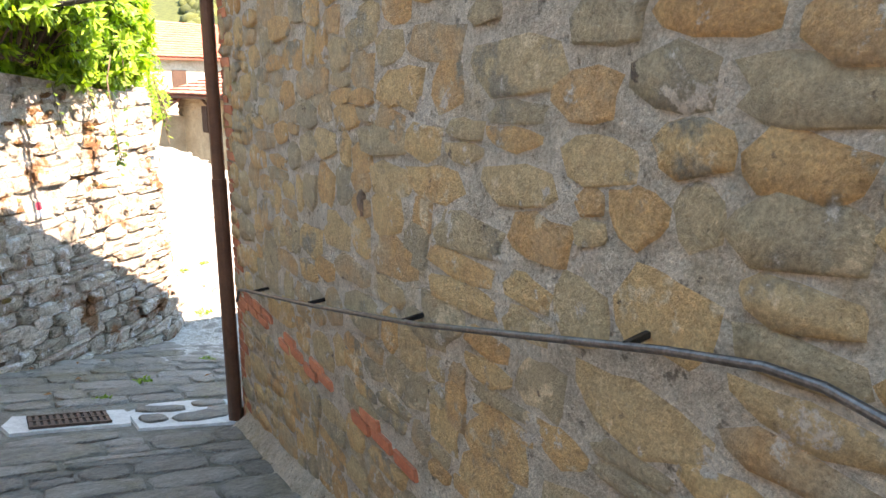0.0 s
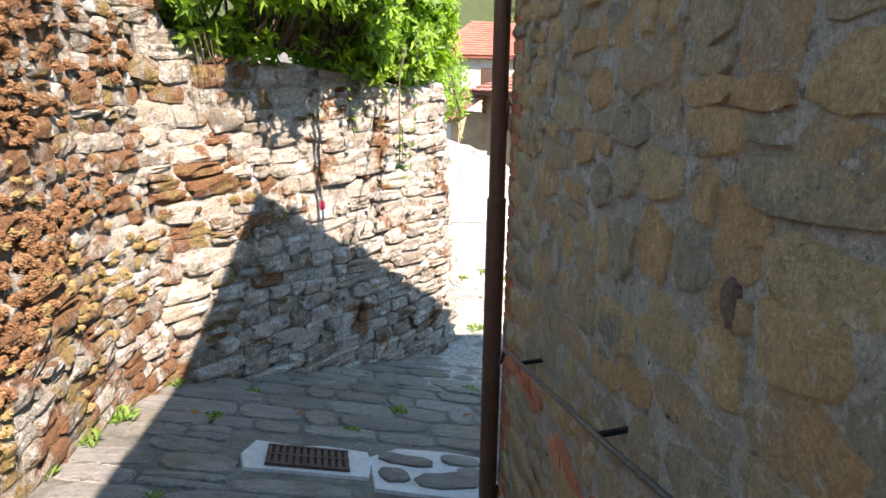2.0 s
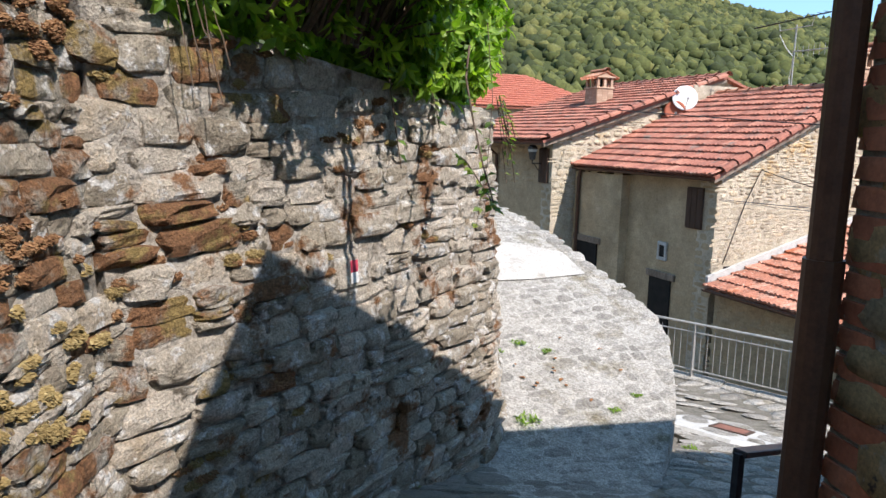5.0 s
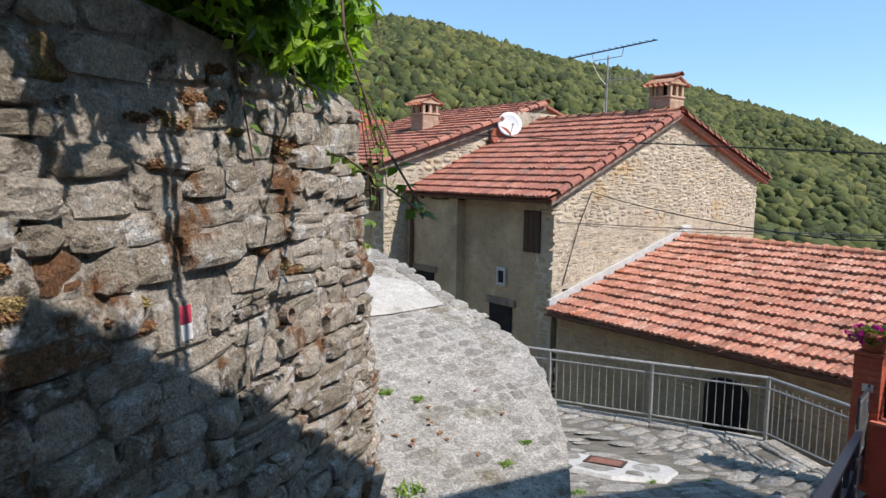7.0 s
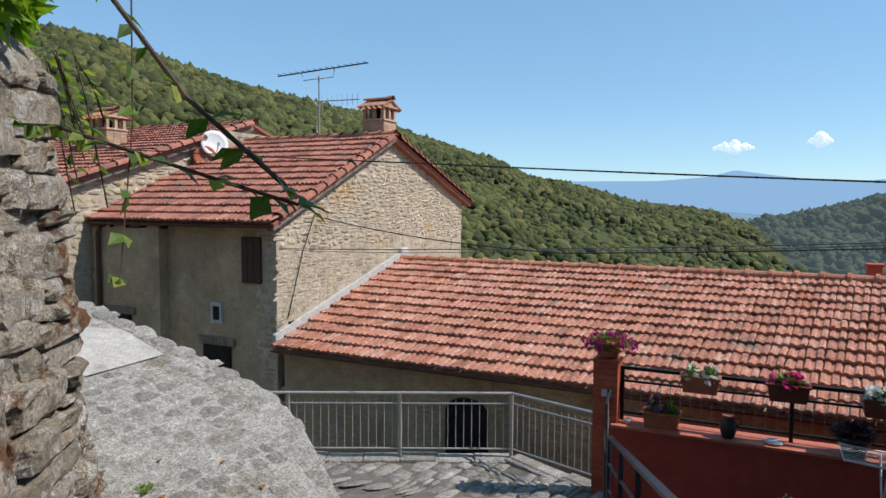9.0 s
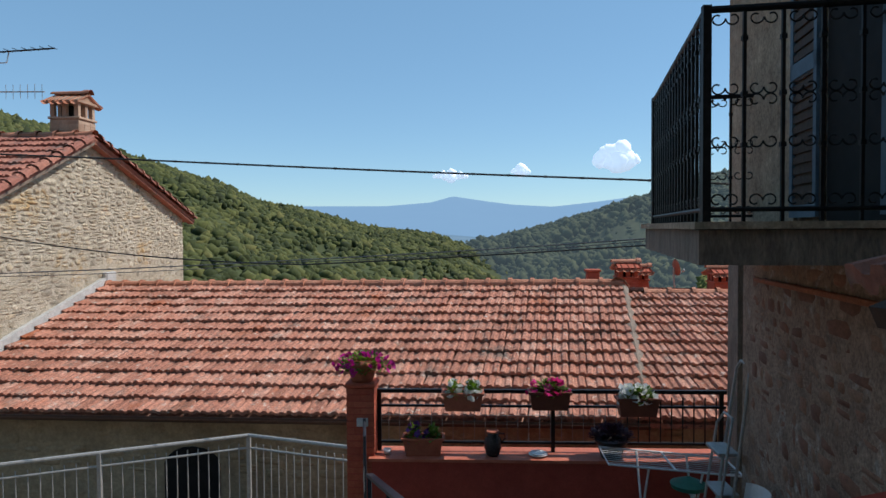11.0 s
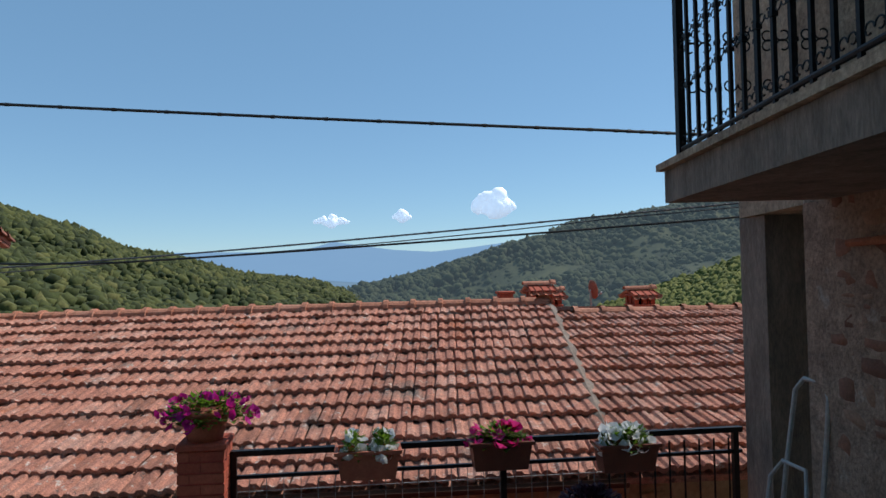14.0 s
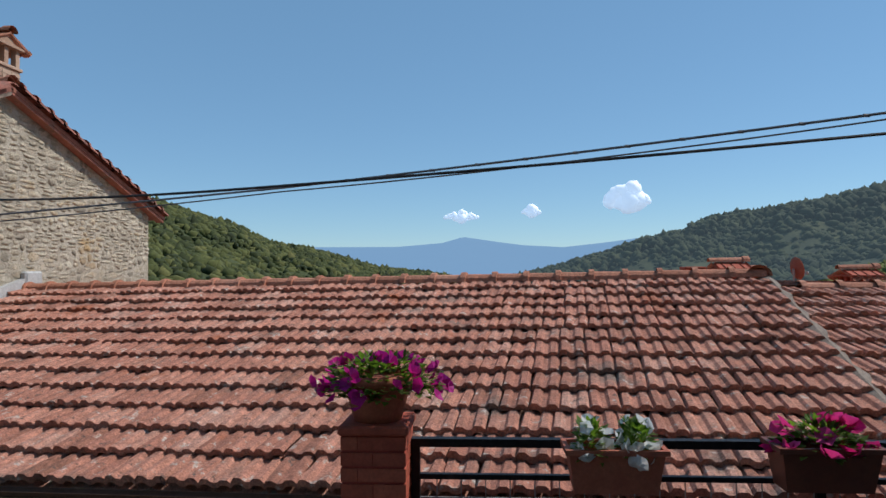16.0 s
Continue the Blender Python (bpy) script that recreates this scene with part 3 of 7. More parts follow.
# --- retaining walls on the uphill side ---
MOSS_LINE = [(-1.6, -0.4), (-0.68, 2.9), (-0.24, 4.5), (0.02, 5.73), (0.33, 6.36)]
LICHEN_LINE = [(0.33, 6.36), (1.9, 7.3), (2.75, 7.82), (3.08, 8.06), (3.28, 8.32), (3.42, 8.7), (3.72, 10.0), (4.12, 11.5), (4.6, 13.0), (4.9, 14.5)]


def wall_surface(line, batter=0.06):
    """The outer face of a leaning wall: frame at length u and height v over datum 0."""
    def at(u, v):
        x, y, dx, dy = along(line, u)
        nx, ny = dy, -dx
        back = batter * (v + 1.0)
        return uvw((x - nx * back, y - ny * back, v), (dx, dy, 0), (-nx * batter, -ny * batter, 1))
    return at


def wall_core(line, top, thick, material, name, label, inset=-0.03):
    bm = bmesh.new()
    n = max(int(length(line) / 0.25), 2)
    prev = None
    for i in range(n + 1):
        s = length(line) * i / n
        x, y, dx, dy = along(line, s)
        nx, ny = dy, -dx
        t, b = top(s), ground_z(x, y) - 0.4
        bt = 0.06 * (t + 1)
        cur = [bm.verts.new(p) for p in ((x - nx * inset, y - ny * inset, b), (x - nx * (inset + bt), y - ny * (inset + bt), t), (x - nx * (thick + bt), y - ny * (thick + bt), t + 0.02), (x - nx * thick, y - ny * thick, b))]
        if prev:
            for k in range(4):
                bm.faces.new((prev[k], cur[k], cur[(k + 1) % 4], prev[(k + 1) % 4]))
        else:
            bm.faces.new(cur)
        prev = cur
    bm.faces.new(prev[::-1])
    bmesh.ops.recalc_face_normals(bm, faces=bm.faces)
    return structure(name, bm, material, label, "wall")


def moss_top(s):
    return 2.75 - 0.11 * s


def lichen_top(s):
    return interp(s, [(0, 2.25), (0.12, 2.05), (0.3, 1.68), (1.2, 1.6), (2.6, 1.42), (3.6, 1.35), (5.5, 1.5), (9, 1.8)])


wall_moss = wall_core(MOSS_LINE, moss_top, 0.5, JOINT, "wall_west", "dry-laid stone retaining wall with rust-red and yellow moss")
wall_lichen = wall_core(LICHEN_LINE, lichen_top, 0.5, PALEJOINT, "wall_bend", "pale lichened stone retaining wall bending round a corner", -0.052)

# earth held back by the walls
bm = bmesh.new()
inner = [along(MOSS_LINE, length(MOSS_LINE) * i / 12) for i in range(12)] + [along(LICHEN_LINE, length(LICHEN_LINE) * i / 24) for i in range(25)]
a = [bm.verts.new((x - dy * 0.3, y + dx * 0.3, (moss_top(length(MOSS_LINE) * i / 12) if i < 12 else lichen_top(length(LICHEN_LINE) * (i - 12) / 24)) - 0.03)) for i, (x, y, dx, dy) in enumerate(inner)]
b = [bm.verts.new((-9, -2 + 18 * i / 36, 3.2)) for i in range(37)]
for i in range(36):
    bm.faces.new((a[i], a[i + 1], b[i + 1], b[i]))
structure("earth_bank", bm, GROUNDM, "earth bank held back by the retaining walls", "earth bank")

# --- the upper road, climbing beside the wall ---
EDGE = [(3.7, 6.7), (5.45, 8.3), (5.85, 8.78), (6.3, 9.4), (6.5, 9.9), (6.5, 10.8), (6.45, 11.7), (6.35, 12.6), (6.2, 13.6), (6.1, 16.0)]
LEFT = [(2.6, 6.7), (3.1, 8.0), (3.25, 8.3), (3.4, 8.7), (3.5, 9.2), (3.65, 9.9), (3.85, 10.8), (4.05, 11.7), (4.4, 12.6), (4.6, 13.6), (4.9, 16.0)]
bm = bmesh.new()
rows, ny_, nx_ = [], 60, 14
for j in range(ny_ + 1):
    y = 6.7 + (16.0 - 6.7) * j / ny_
    xl = interp(y, [(p[1], p[0]) for p in LEFT]) - 0.15
    xr = interp(y, [(p[1], p[0]) for p in EDGE])
    row = []
    for i in range(nx_ + 1):
        x = xl + (xr - xl) * i / nx_
        row.append(bm.verts.new((x, y, ramp_z(x, y) + 0.012 * noise.noise((x * 2.2, y * 2.2, 3)) - (0.02 if i == nx_ else 0))))
    row.append(bm.verts.new((xr + 0.02, y, ramp_z(xr, y) - 0.12)))
    row.append(bm.verts.new((xr - 0.05, y, -3.2)))
    rows.append(row)
for r0, r1 in zip(rows, rows[1:]):
    for i in range(len(r0) - 1):
        bm.faces.new((r0[i], r0[i + 1], r1[i + 1], r1[i]))
road = smooth(structure("road", bm, ROAD, "worn grey stone road climbing past the wall", "road"))
road.data.polygons.foreach_set("use_smooth", [True] * len(road.data.polygons))

# --- the corner house with the handrail, balcony and downpipe ---
HX, HY = 2.17, 4.34            # its street corner
def west_x(y):
    return HX + 0.24 * (y - HY)


def north_y(x):
    return HY - 0.113 * (x - HX)


HOUSE_TOP = 3.2
corner_house = thing("corner_house", "rubble stone corner house with brick quoins and iron balcony", "house", (HX, HY, -1))


def under(ob, parent):
    """Keep a part, modelled in world places, where it stands under its thing."""
    ob.parent = parent
    ob.matrix_parent_inverse = parent.matrix_basis.inverted()
    return ob


core = under(part("wall", prism([(HX, HY), (west_x(-3.5), -3.5), (west_x(-3.5) + 6, -5), (8.35, north_y(8.35))], -3.4, HOUSE_TOP), MORTAR, None, "grey pointed rubble wall"), corner_house)
upper = under(part("wall", prism([(8.33, 3.62), (9.44, 3.38), (9.2, 0.4), (7.6, 0.4)], 0.362, HOUSE_TOP), PLASTER, None, "old ochre plaster of the upper storey"), corner_house)
for a, b, c in (((1.74, 4.70, 3.32), (4.2, 4.56, 3.40), (4.4, -0.3, 5.2)), ((4.2, 4.56, 3.40), (9.75, 3.7, 3.3), (4.4, -0.3, 5.2)), ((1.74, 4.70, 3.32), (4.4, -0.3, 5.2), (-0.3, -3.7, 3.2)), ((-0.3, -3.7, 3.2), (4.4, -0.3, 5.2), (6.5, -5.2, 3.2)), ((6.5, -5.2, 3.2), (4.4, -0.3, 5.2), (9.75, 3.7, 3.3))):
    under(part("roof", slab_between([a, b, c], 0.1), TILE_OLD, None, "tiled roof slope with a deep eave"), corner_house)

# --- the far gable house and its neighbours ---
GY = 14.03
gable_house = thing("gable_house", "pale rubble stone house with gabled red tile roof", "house", (11.5, GY, -4.5))
def gable_z(x):
    return interp(x, [(11.3, 0.36), (16.11, 2.38), (20.8, 0.82)])


def gable_wall(y, z0, xs, material, thick, name="wall", top=gable_z):
    bm = bmesh.new()
    f = [bm.verts.new((x, y, z)) for x, z in [(xs[0], z0), (xs[-1], z0)] + [(x, top(x)) for x in xs[::-1]]]
    b = [bm.verts.new((v.co.x, y + thick, v.co.z)) for v in f]
    bm.faces.new(f)
    bm.faces.new(b[::-1])
    for i in range(len(f)):
        bm.faces.new((f[i], b[i], b[(i + 1) % len(f)], f[(i + 1) % len(f)]))
    bmesh.ops.recalc_face_normals(bm, faces=bm.faces)
    return part(name, bm, material, None)


gwall = under(gable_wall(GY, -4.6, (11.7, 16.11, 20.6), FACADE_MORTAR, 0.5), gable_house)
gwest = under(part("wall", box(11.7, GY + 0.5, -4.6, 12.2, 16.9, 0.3), SHADEWALL, None, "side wall in shade-darkened brown"), gable_house)
gwest2 = under(part("wall", box(11.45, 16.9, -4.6, 12.2, 18.9, 0.25), SHADEWALL, None, "side wall in shade-darkened brown"), gable_house)
under(part("wall", box(20.2, GY + 0.5, -4.6, 20.6, 18.9, 0.7), FACADE_MORTAR, None), gable_house)
groof_w = under(part("roof", slab_between([(11.4, GY - 0.18, 0.40), (16.11, GY - 0.18, 2.46), (16.11, 19.0, 2.46), (11.4, 19.0, 0.40)], 0.07), TILE_OLD, None), gable_house)
groof_e = under(part("roof", slab_between([(16.11, GY - 0.18, 2.46), (21.0, GY - 0.18, 0.82), (21.0, 19.0, 0.82), (16.11, 19.0, 2.46)], 0.07), TILE_OLD, None), gable_house)

old_house = thing("old_house", "old stone house with weathered tile roof and satellite dish", "house", (10.7, 18.9, -4.5))
def old_z(x):
    return interp(x, [(10.3, 1.02), (16.6, 2.95), (19, 2.2)])


owall = under(gable_wall(18.95, -4.6, (10.7, 16.6, 18.5), FACADE_MORTAR, 0.5, top=old_z), old_house)
owest = under(part("wall", box(10.7, 19.45, -4.6, 11.2, 25.0, 1.0), SHADEWALL, None, "street wall in shade-darkened brown"), old_house)
oroof = under(part("roof", slab_between([(10.25, 18.75, 1.06), (16.6, 18.75, 3.03), (16.6, 25.2, 3.03), (10.25, 25.2, 1.06)], 0.07), TILE_OLD, None), old_house)
oroof_e = under(part("roof", slab_between([(16.6, 18.75, 3.03), (19.2, 18.75, 2.2), (19.2, 25.2, 2.2), (16.6, 25.2, 3.03)], 0.07), TILE_OLD, None), old_house)

far_house = thing("far_house", "distant stone house with a fresh red tile roof", "house", (18, 36, 0))
under(part("wall", box(13.5, 36, -3, 25, 44, 2.75), FACADE_MORTAR, None), far_house)
froof = under(part("roof", slab_between([(12.6, 35.5, 2.7), (25.5, 35.5, 2.7), (22.0, 40, 4.75), (16.4, 40, 4.75)], 0.1), REDROOF, None), far_house)
under(part("roof", slab_between([(12.6, 35.5, 2.7), (16.4, 40, 4.75), (12.6, 44.5, 2.7)], 0.1), REDROOF, None), far_house)
under(part("roof", slab_between([(25.5, 35.5, 2.7), (22.0, 40, 4.75), (25.5, 44.5, 2.7)], 0.1), REDROOF, None), far_house)

# --- the long low house below the terrace ---
long_house = thing("long_house", "long low stone house with a broad terracotta tile roof", "house", (11.4, 8, -4.5))
E0, E1, R0, R1 = (11.45, 13.95, -2.0), (10.33, 3.95, -1.75), (16.62, 13.95, -0.69), (14.75, 3.32, -0.54)
E2, R2 = (9.95, -3.6, -1.75), (14.25, -4.1, -0.66)
Q1 = (14.65, 3.28, -0.68)         # where the second, lower ridge begins
lroof = under(part("roof", slab_between([E0, E1, R1, R0], 0.06), TILE, None), long_house)
lroof2 = under(part("roof", slab_between([E1, E2, R2, Q1], 0.06), TILE, None), long_house)
back_e0, back_e1 = (22.0, 13.9, -2.2), (20.6, -4.6, -2.2)
under(part("roof", slab_between([R0, R1, (20, 3.2, -2.2), back_e0], 0.06), TILE, None), long_house)
under(part("roof", slab_between([R1, R2, back_e1, (20, 3.2, -2.2)], 0.06), TILE, None), long_house)
lwall = under(part("wall", prism([(11.75, 13.9), (10.72, 3.9), (10.4, -3.6), (10.85, -3.6), (11.2, 3.9), (12.2, 13.9)], -4.8, lambda x, y: -2.06 + 0.02 * (13.9 - y)), SHADEWALL, None, "stone wall in shade-darkened brown"), long_house)

# --- terrace ---
TX = 9.3
terrace_wall = structure("terrace_wall", box(TX, 3.3, -4.5, TX + 0.38, 7.05, -1.87), REDPAINT, "low terrace wall painted dark red", "wall")
terrace_top = structure("terrace_coping", box(TX - 0.02, 3.3, -1.866, TX + 0.40, 7.08, -1.835), REDFLOOR, "red tiled coping of the terrace wall", "coping")
structure("courtyard_floor", prism([(3.4, 5.3), (3.2, 4.15), (8.5, 3.5), (TX, 3.3), (TX, 7.0), (8.6, 6.8)], -3.3, -2.85), PAVE, "grey paved floor of the small courtyard", "floor")

# --- hills ---
EYE0 = (3.0, 6.0, 0.5)
def hill(name, material, profile, dist, near, low, label, step=0.4, rough=0.0):
    """A slope rising from (near, low) to a crest seen at the profile's elevations."""
    bm = bmesh.new()
    a0, a1 = profile[0][0], profile[-1][0]
    cols = []
    n = int((a1 - a0) / step)
    for i in range(n + 1):
        az = a0 + (a1 - a0) * i / n
        d = interp(az, dist)
        zt = EYE0[2] + d * math.tan(radians(interp(az, profile)))
        s, c = math.sin(radians(az)), math.cos(radians(az))
        col = []
        for k in range(13):
            f = k / 11
            r = near + (d - near) * f
            z = low + (zt - low) * (f ** 0.8 if f <= 1 else 0.85)
            z += rough * noise.noise((r * s * 0.006, r * c * 0.006, 1)) * math.sin(min(f, 1) * math.pi)
            col.append(bm.verts.new((EYE0[0] + r * s, EYE0[1] + r * c, z)))
        cols.append(col)
    for c0, c1 in zip(cols, cols[1:]):
        for k in range(12):
            bm.faces.new((c0[k], c0[k + 1], c1[k + 1], c1[k]))
    bmesh.ops.recalc_face_normals(bm, faces=bm.faces)
    ob = smooth(structure(name, bm, material, label, "hill"))
    return ob


LEFT_HILL = [(-20, 6), (10, 11), (25, 12.8), (37.5, 12.0), (44.2, 10.3), (48, 9.2), (53.4, 8.2), (58, 7.2), (62.6, 5.4), (66.4, 4.3), (69, 3.6), (71.7, 2.1), (75, 1.6), (80.4, 0.1), (86.4, -0.7), (91.5, -2.6), (96, -3.6)]
RIGHT_HILL = [(86, -2.2), (91.9, -0.9), (96.5, 0.1), (103, 1.9), (107.7, 3.2), (113.5, 4.3), (119.7, 5.6), (124, 6.1), (135, 7), (150, 6)]
NEAR_HILL = [(108, -4), (113.9, -1.8), (117.4, -0.7), (120.5, 0.5), (124, 1.4), (135, 3), (150, 3)]
MOUNTAIN = [(60, 1.6), (75, 1.85), (82.3, 1.85), (86.1, 2.15), (87.2, 2.45), (87.9, 2.65), (88.9, 2.5), (90.8, 2.2), (93, 1.9), (96.3, 1.7), (99.8, 2.05), (105.8, 2.8), (112, 3.2), (125, 3.4)]
FLOORV = [(68, -0.2), (78, -0.5), (86.5, -0.5), (90, -0.8), (95, -1.0), (100, -1.3), (110, -2)]
LEFT_D = [(-20, 500), (37, 620), (60, 900), (75, 1200), (96, 1700)]
hill("hill_left", FOREST, LEFT_HILL, LEFT_D, 70, -45, "steep hillside of dense green woods", rough=14)
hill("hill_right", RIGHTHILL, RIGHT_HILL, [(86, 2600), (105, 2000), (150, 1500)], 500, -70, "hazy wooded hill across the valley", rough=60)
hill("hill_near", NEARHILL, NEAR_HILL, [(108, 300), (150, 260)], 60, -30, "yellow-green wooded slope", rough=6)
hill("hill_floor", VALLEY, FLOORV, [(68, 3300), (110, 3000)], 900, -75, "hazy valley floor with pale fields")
hill("mountain", MOUNTAINM, MOUNTAIN, [(60, 4300), (125, 4300)], 3200, -60, "far mountain ridge with painted blue haze")


def crowns(name, profile, dist, near, low, count, size, material, label, seed, a0, a1, rough, lo=0.0):
    """Woods: many uneven tree crowns over a slope, joined."""
    g = np.random.default_rng(seed)
    bm = bmesh.new()
    bmesh.ops.create_icosphere(bm, subdivisions=1, radius=1)
    co = np.array([v.co[:] for v in bm.verts])
    fs = np.array([[v.index for v in f.verts] for f in bm.faces])
    bm.free()
    vs, ff = [], []
    for i in range(count):
        az = g.uniform(a0, a1)
        d = interp(az, dist)
        zt = EYE0[2] + d * math.tan(radians(interp(az, profile)))
        f = lo + (1 - lo) * g.uniform(0, 1) ** 0.8
        r = near + (d - near) * f
        s, c = math.sin(radians(az)), math.cos(radians(az))
        z = low + (zt - low) * f ** 0.8 + rough * noise.noise((r * s * 0.006, r * c * 0.006, 1)) * math.sin(f * math.pi)
        k = size * g.uniform(0.55, 1.35) * (0.45 + 0.55 * r / 900)
        sh = co * (1 + 0.28 * g.standard_normal((len(co), 1))) * (k, k, k * g.uniform(0.8, 1.25))
        vs.append(sh + (EYE0[0] + r * s, EYE0[1] + r * c, z + k * 0.05))
        ff.append(fs + i * len(co))
    me = bpy.data.meshes.new(name)
    me.from_pydata(np.concatenate(vs).tolist(), [], np.concatenate(ff).tolist())
    ob = structure(name, me, material, label, "woods", "stuff")
    return smooth(ob)


crowns("woods", LEFT_HILL, LEFT_D, 70, -45, 17000, 4.4, FOREST, "dense broadleaf woods covering the hillside", 3, 24, 95, 14, 0.1)
crowns("near_woods", NEAR_HILL, [(108, 300), (150, 260)], 60, -30, 8000, 2.3, NEARHILL, "sunlit yellow-green woods on the near slope", 4, 108, 135, 6, 0.3)

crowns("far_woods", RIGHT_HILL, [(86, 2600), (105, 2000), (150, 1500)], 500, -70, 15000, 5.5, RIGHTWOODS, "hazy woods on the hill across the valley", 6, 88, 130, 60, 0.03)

CLOUD = bpy.data.materials.new("glowing_white_cloud")
CLOUD.use_nodes = True
CLOUD.node_tree.nodes["Principled BSDF"].inputs["Base Color"].default_value = (0.85, 0.87, 0.9, 1)
# The clouds glow by themselves; this emission stands for sunlight on them.
CLOUD.node_tree.nodes["Principled BSDF"].inputs["Emission Color"].default_value = (0.62, 0.74, 0.88, 1)
CLOUD.node_tree.nodes["Principled BSDF"].inputs["Emission Strength"].default_value = 0.55


def cloud(az, el, wide, tall, seed):
    """A small fair-weather cloud far behind the mountains."""
    g = np.random.default_rng(seed)
    bm = bmesh.new()
    D = 4600
    c = Vector((D * math.sin(radians(az)), D * math.cos(radians(az)), D * math.tan(radians(el))))
    for k in range(26):
        f = g.uniform(-1, 1)
        r = D * radians(tall) * g.uniform(0.22, 0.5) * (1 - 0.6 * abs(f))
        p = c + Vector((math.cos(radians(az)), -math.sin(radians(az)), 0)) * (f * D * radians(wide) / 2) + Vector((0, 0, g.uniform(-0.1, 0.5) * D * radians(tall) * (1 - abs(f))))
        got = bmesh.ops.create_icosphere(bm, subdivisions=2, radius=r, matrix=Matrix.Translation(p))
        for v in got["verts"]:
            v.co += (v.co - p) * 0.35 * noise.noise(v.co * 0.02)
    smooth(structure("cloud", bm, CLOUD, "small white fair-weather cloud", "cloud", "stuff"))


for q in ((87.7, 4.3, 2.9, 1.0, 1), (93.6, 4.6, 1.8, 0.9, 2), (101.3, 5.3, 3.6, 2.4, 3)):
    cloud(*q)

# --- house details ---
def plate(x0, y0, z0, x1, y1, z1, bevel=0.0):
    return box(min(x0, x1), min(y0, y1), min(z0, z1), max(x0, x1), max(y0, y1), max(z0, z1), None, bevel)


def gutter(parent, p0, p1, r=0.055):
    """A half-round gutter."""
    bm = bmesh.new()
    p0, p1 = Vector(p0), Vector(p1)
    d = (p1 - p0).normalized()
    side = d.cross(Vector((0, 0, 1))).normalized()
    rows = []
    for p in (p0, p1):
        rows.append([bm.verts.new(p + side * r * math.cos(a) - Vector((0, 0, r * math.sin(a)))) for a in (math.pi * k / 6 for k in range(7))])
        rows.append([bm.verts.new(p + side * (r - 0.006) * math.cos(a) - Vector((0, 0, (r - 0.006) * math.sin(a)))) for a in (math.pi * k / 6 for k in range(7))])
    for k in range(6):
        bm.faces.new((rows[0][k], rows[0][k + 1], rows[2][k + 1], rows[2][k]))
        bm.faces.new((rows[1][k], rows[3][k], rows[3][k + 1], rows[1][k + 1]))
    for k in (0, 6):
        bm.faces.new((rows[0][k], rows[2][k], rows[3][k], rows[1][k]))
    return under(part("gutter", bm, PIPE, None, "brown metal gutter"), parent)


def shutter(parent, x, y0, y1, z0, z1):
    """A closed wooden shutter on a wall that faces -x."""
    w = under(part("window", plate(x - 0.03, y0, z0, x + 0.02, y1, z1, 0.01), WOODDARK, None, "closed dark wooden shutter"), parent)
    for k in range(3):
        a = y0 + (y1 - y0) * k / 3
        under(part("board", plate(x - 0.045, a + 0.008, z0 + 0.02, x - 0.028, a + (y1 - y0) / 3 - 0.008, z1 - 0.02, 0.004), WOODDARK, None), w)
    return w


shutter(gable_house, 11.68, 14.38, 14.86, -0.80, 0.12)
for y0, y1, z0, z1 in ((15.2, 15.92, -4.3, -2.12), (17.75, 18.7, -4.2, -1.62)):
    xx = 11.67 if y0 < 16.9 else 11.42
    d = under(part("door", plate(xx - 0.015, y0, z0, xx + 0.03, y1, z1), DARK, None, "dark open doorway"), gable_house)
    under(part("lintel", plate(xx - 0.03, y0 - 0.12, z1, xx + 0.05, y1 + 0.12, z1 + 0.16, 0.01), CONCRETE, None), d)
nich = under(part("niche", plate(11.665, 15.46, -1.60, 11.70, 15.64, -1.32), DARK, None, "small dark wall niche"), gable_house)
for a, b, c, d in ((15.40, 15.46, -1.68, -1.24), (15.64, 15.70, -1.68, -1.24), (15.46, 15.64, -1.32, -1.24), (15.46, 15.64, -1.68, -1.60)):
    under(part("frame", plate(11.64, a, c, 11.70, b, d, 0.008), CEMENT, None, "pale stone surround"), nich)
gutter(gable_house, (11.36, 13.86, 0.36), (11.36, 18.9, 0.36))
under(part("downpipe", tube([(11.4, 18.6, 0.32), (11.38, 18.65, 0.1), (11.38, 18.65, -4.3)], 0.05), PIPE, None, "dark downpipe"), gable_house)
# pale verge band on the gable and the cement flashing where the low roof meets it
def band(parent, pts, y, wide, thick, material, name, label):
    bm = bmesh.new()
    for (x0, z0), (x1, z1) in zip(pts, pts[1:]):
        q = [bm.verts.new(p) for p in ((x0, y, z0), (x1, y, z1), (x1, y, z1 - wide), (x0, y, z0 - wide))]
        r = [bm.verts.new((v.co.x, y + thick, v.co.z)) for v in q]
        bm.faces.new(q)
        bm.faces.new(r[::-1])
        for i in range(4):
            bm.faces.new((q[i], r[i], r[(i + 1) % 4], q[(i + 1) % 4]))
    bmesh.ops.recalc_face_normals(bm, faces=bm.faces)
    return under(part(name, bm, material, None, label), parent)


band(gable_house, [(11.42, 0.33), (16.11, 2.39)], GY - 0.17, 0.07, 0.16, CONCRETE, "verge", "grey verge board")
band(gable_house, [(16.11, 2.39), (20.95, 0.75)], GY - 0.17, 0.05, 0.16, TILE_OLD, "verge", "brick-tile verge under the roof edge")
band(gable_house, [(11.55, -1.76), (16.85, -0.40)], GY - 0.09, 0.22, 0.085, CEMENT, "flashing", "pale cement flashing above the lower roof")
under(part("flashing", box(16.55, GY - 0.12, -0.60, 16.95, GY + 0.0, -0.36, None, 0.03), CEMENT, None), gable_house)
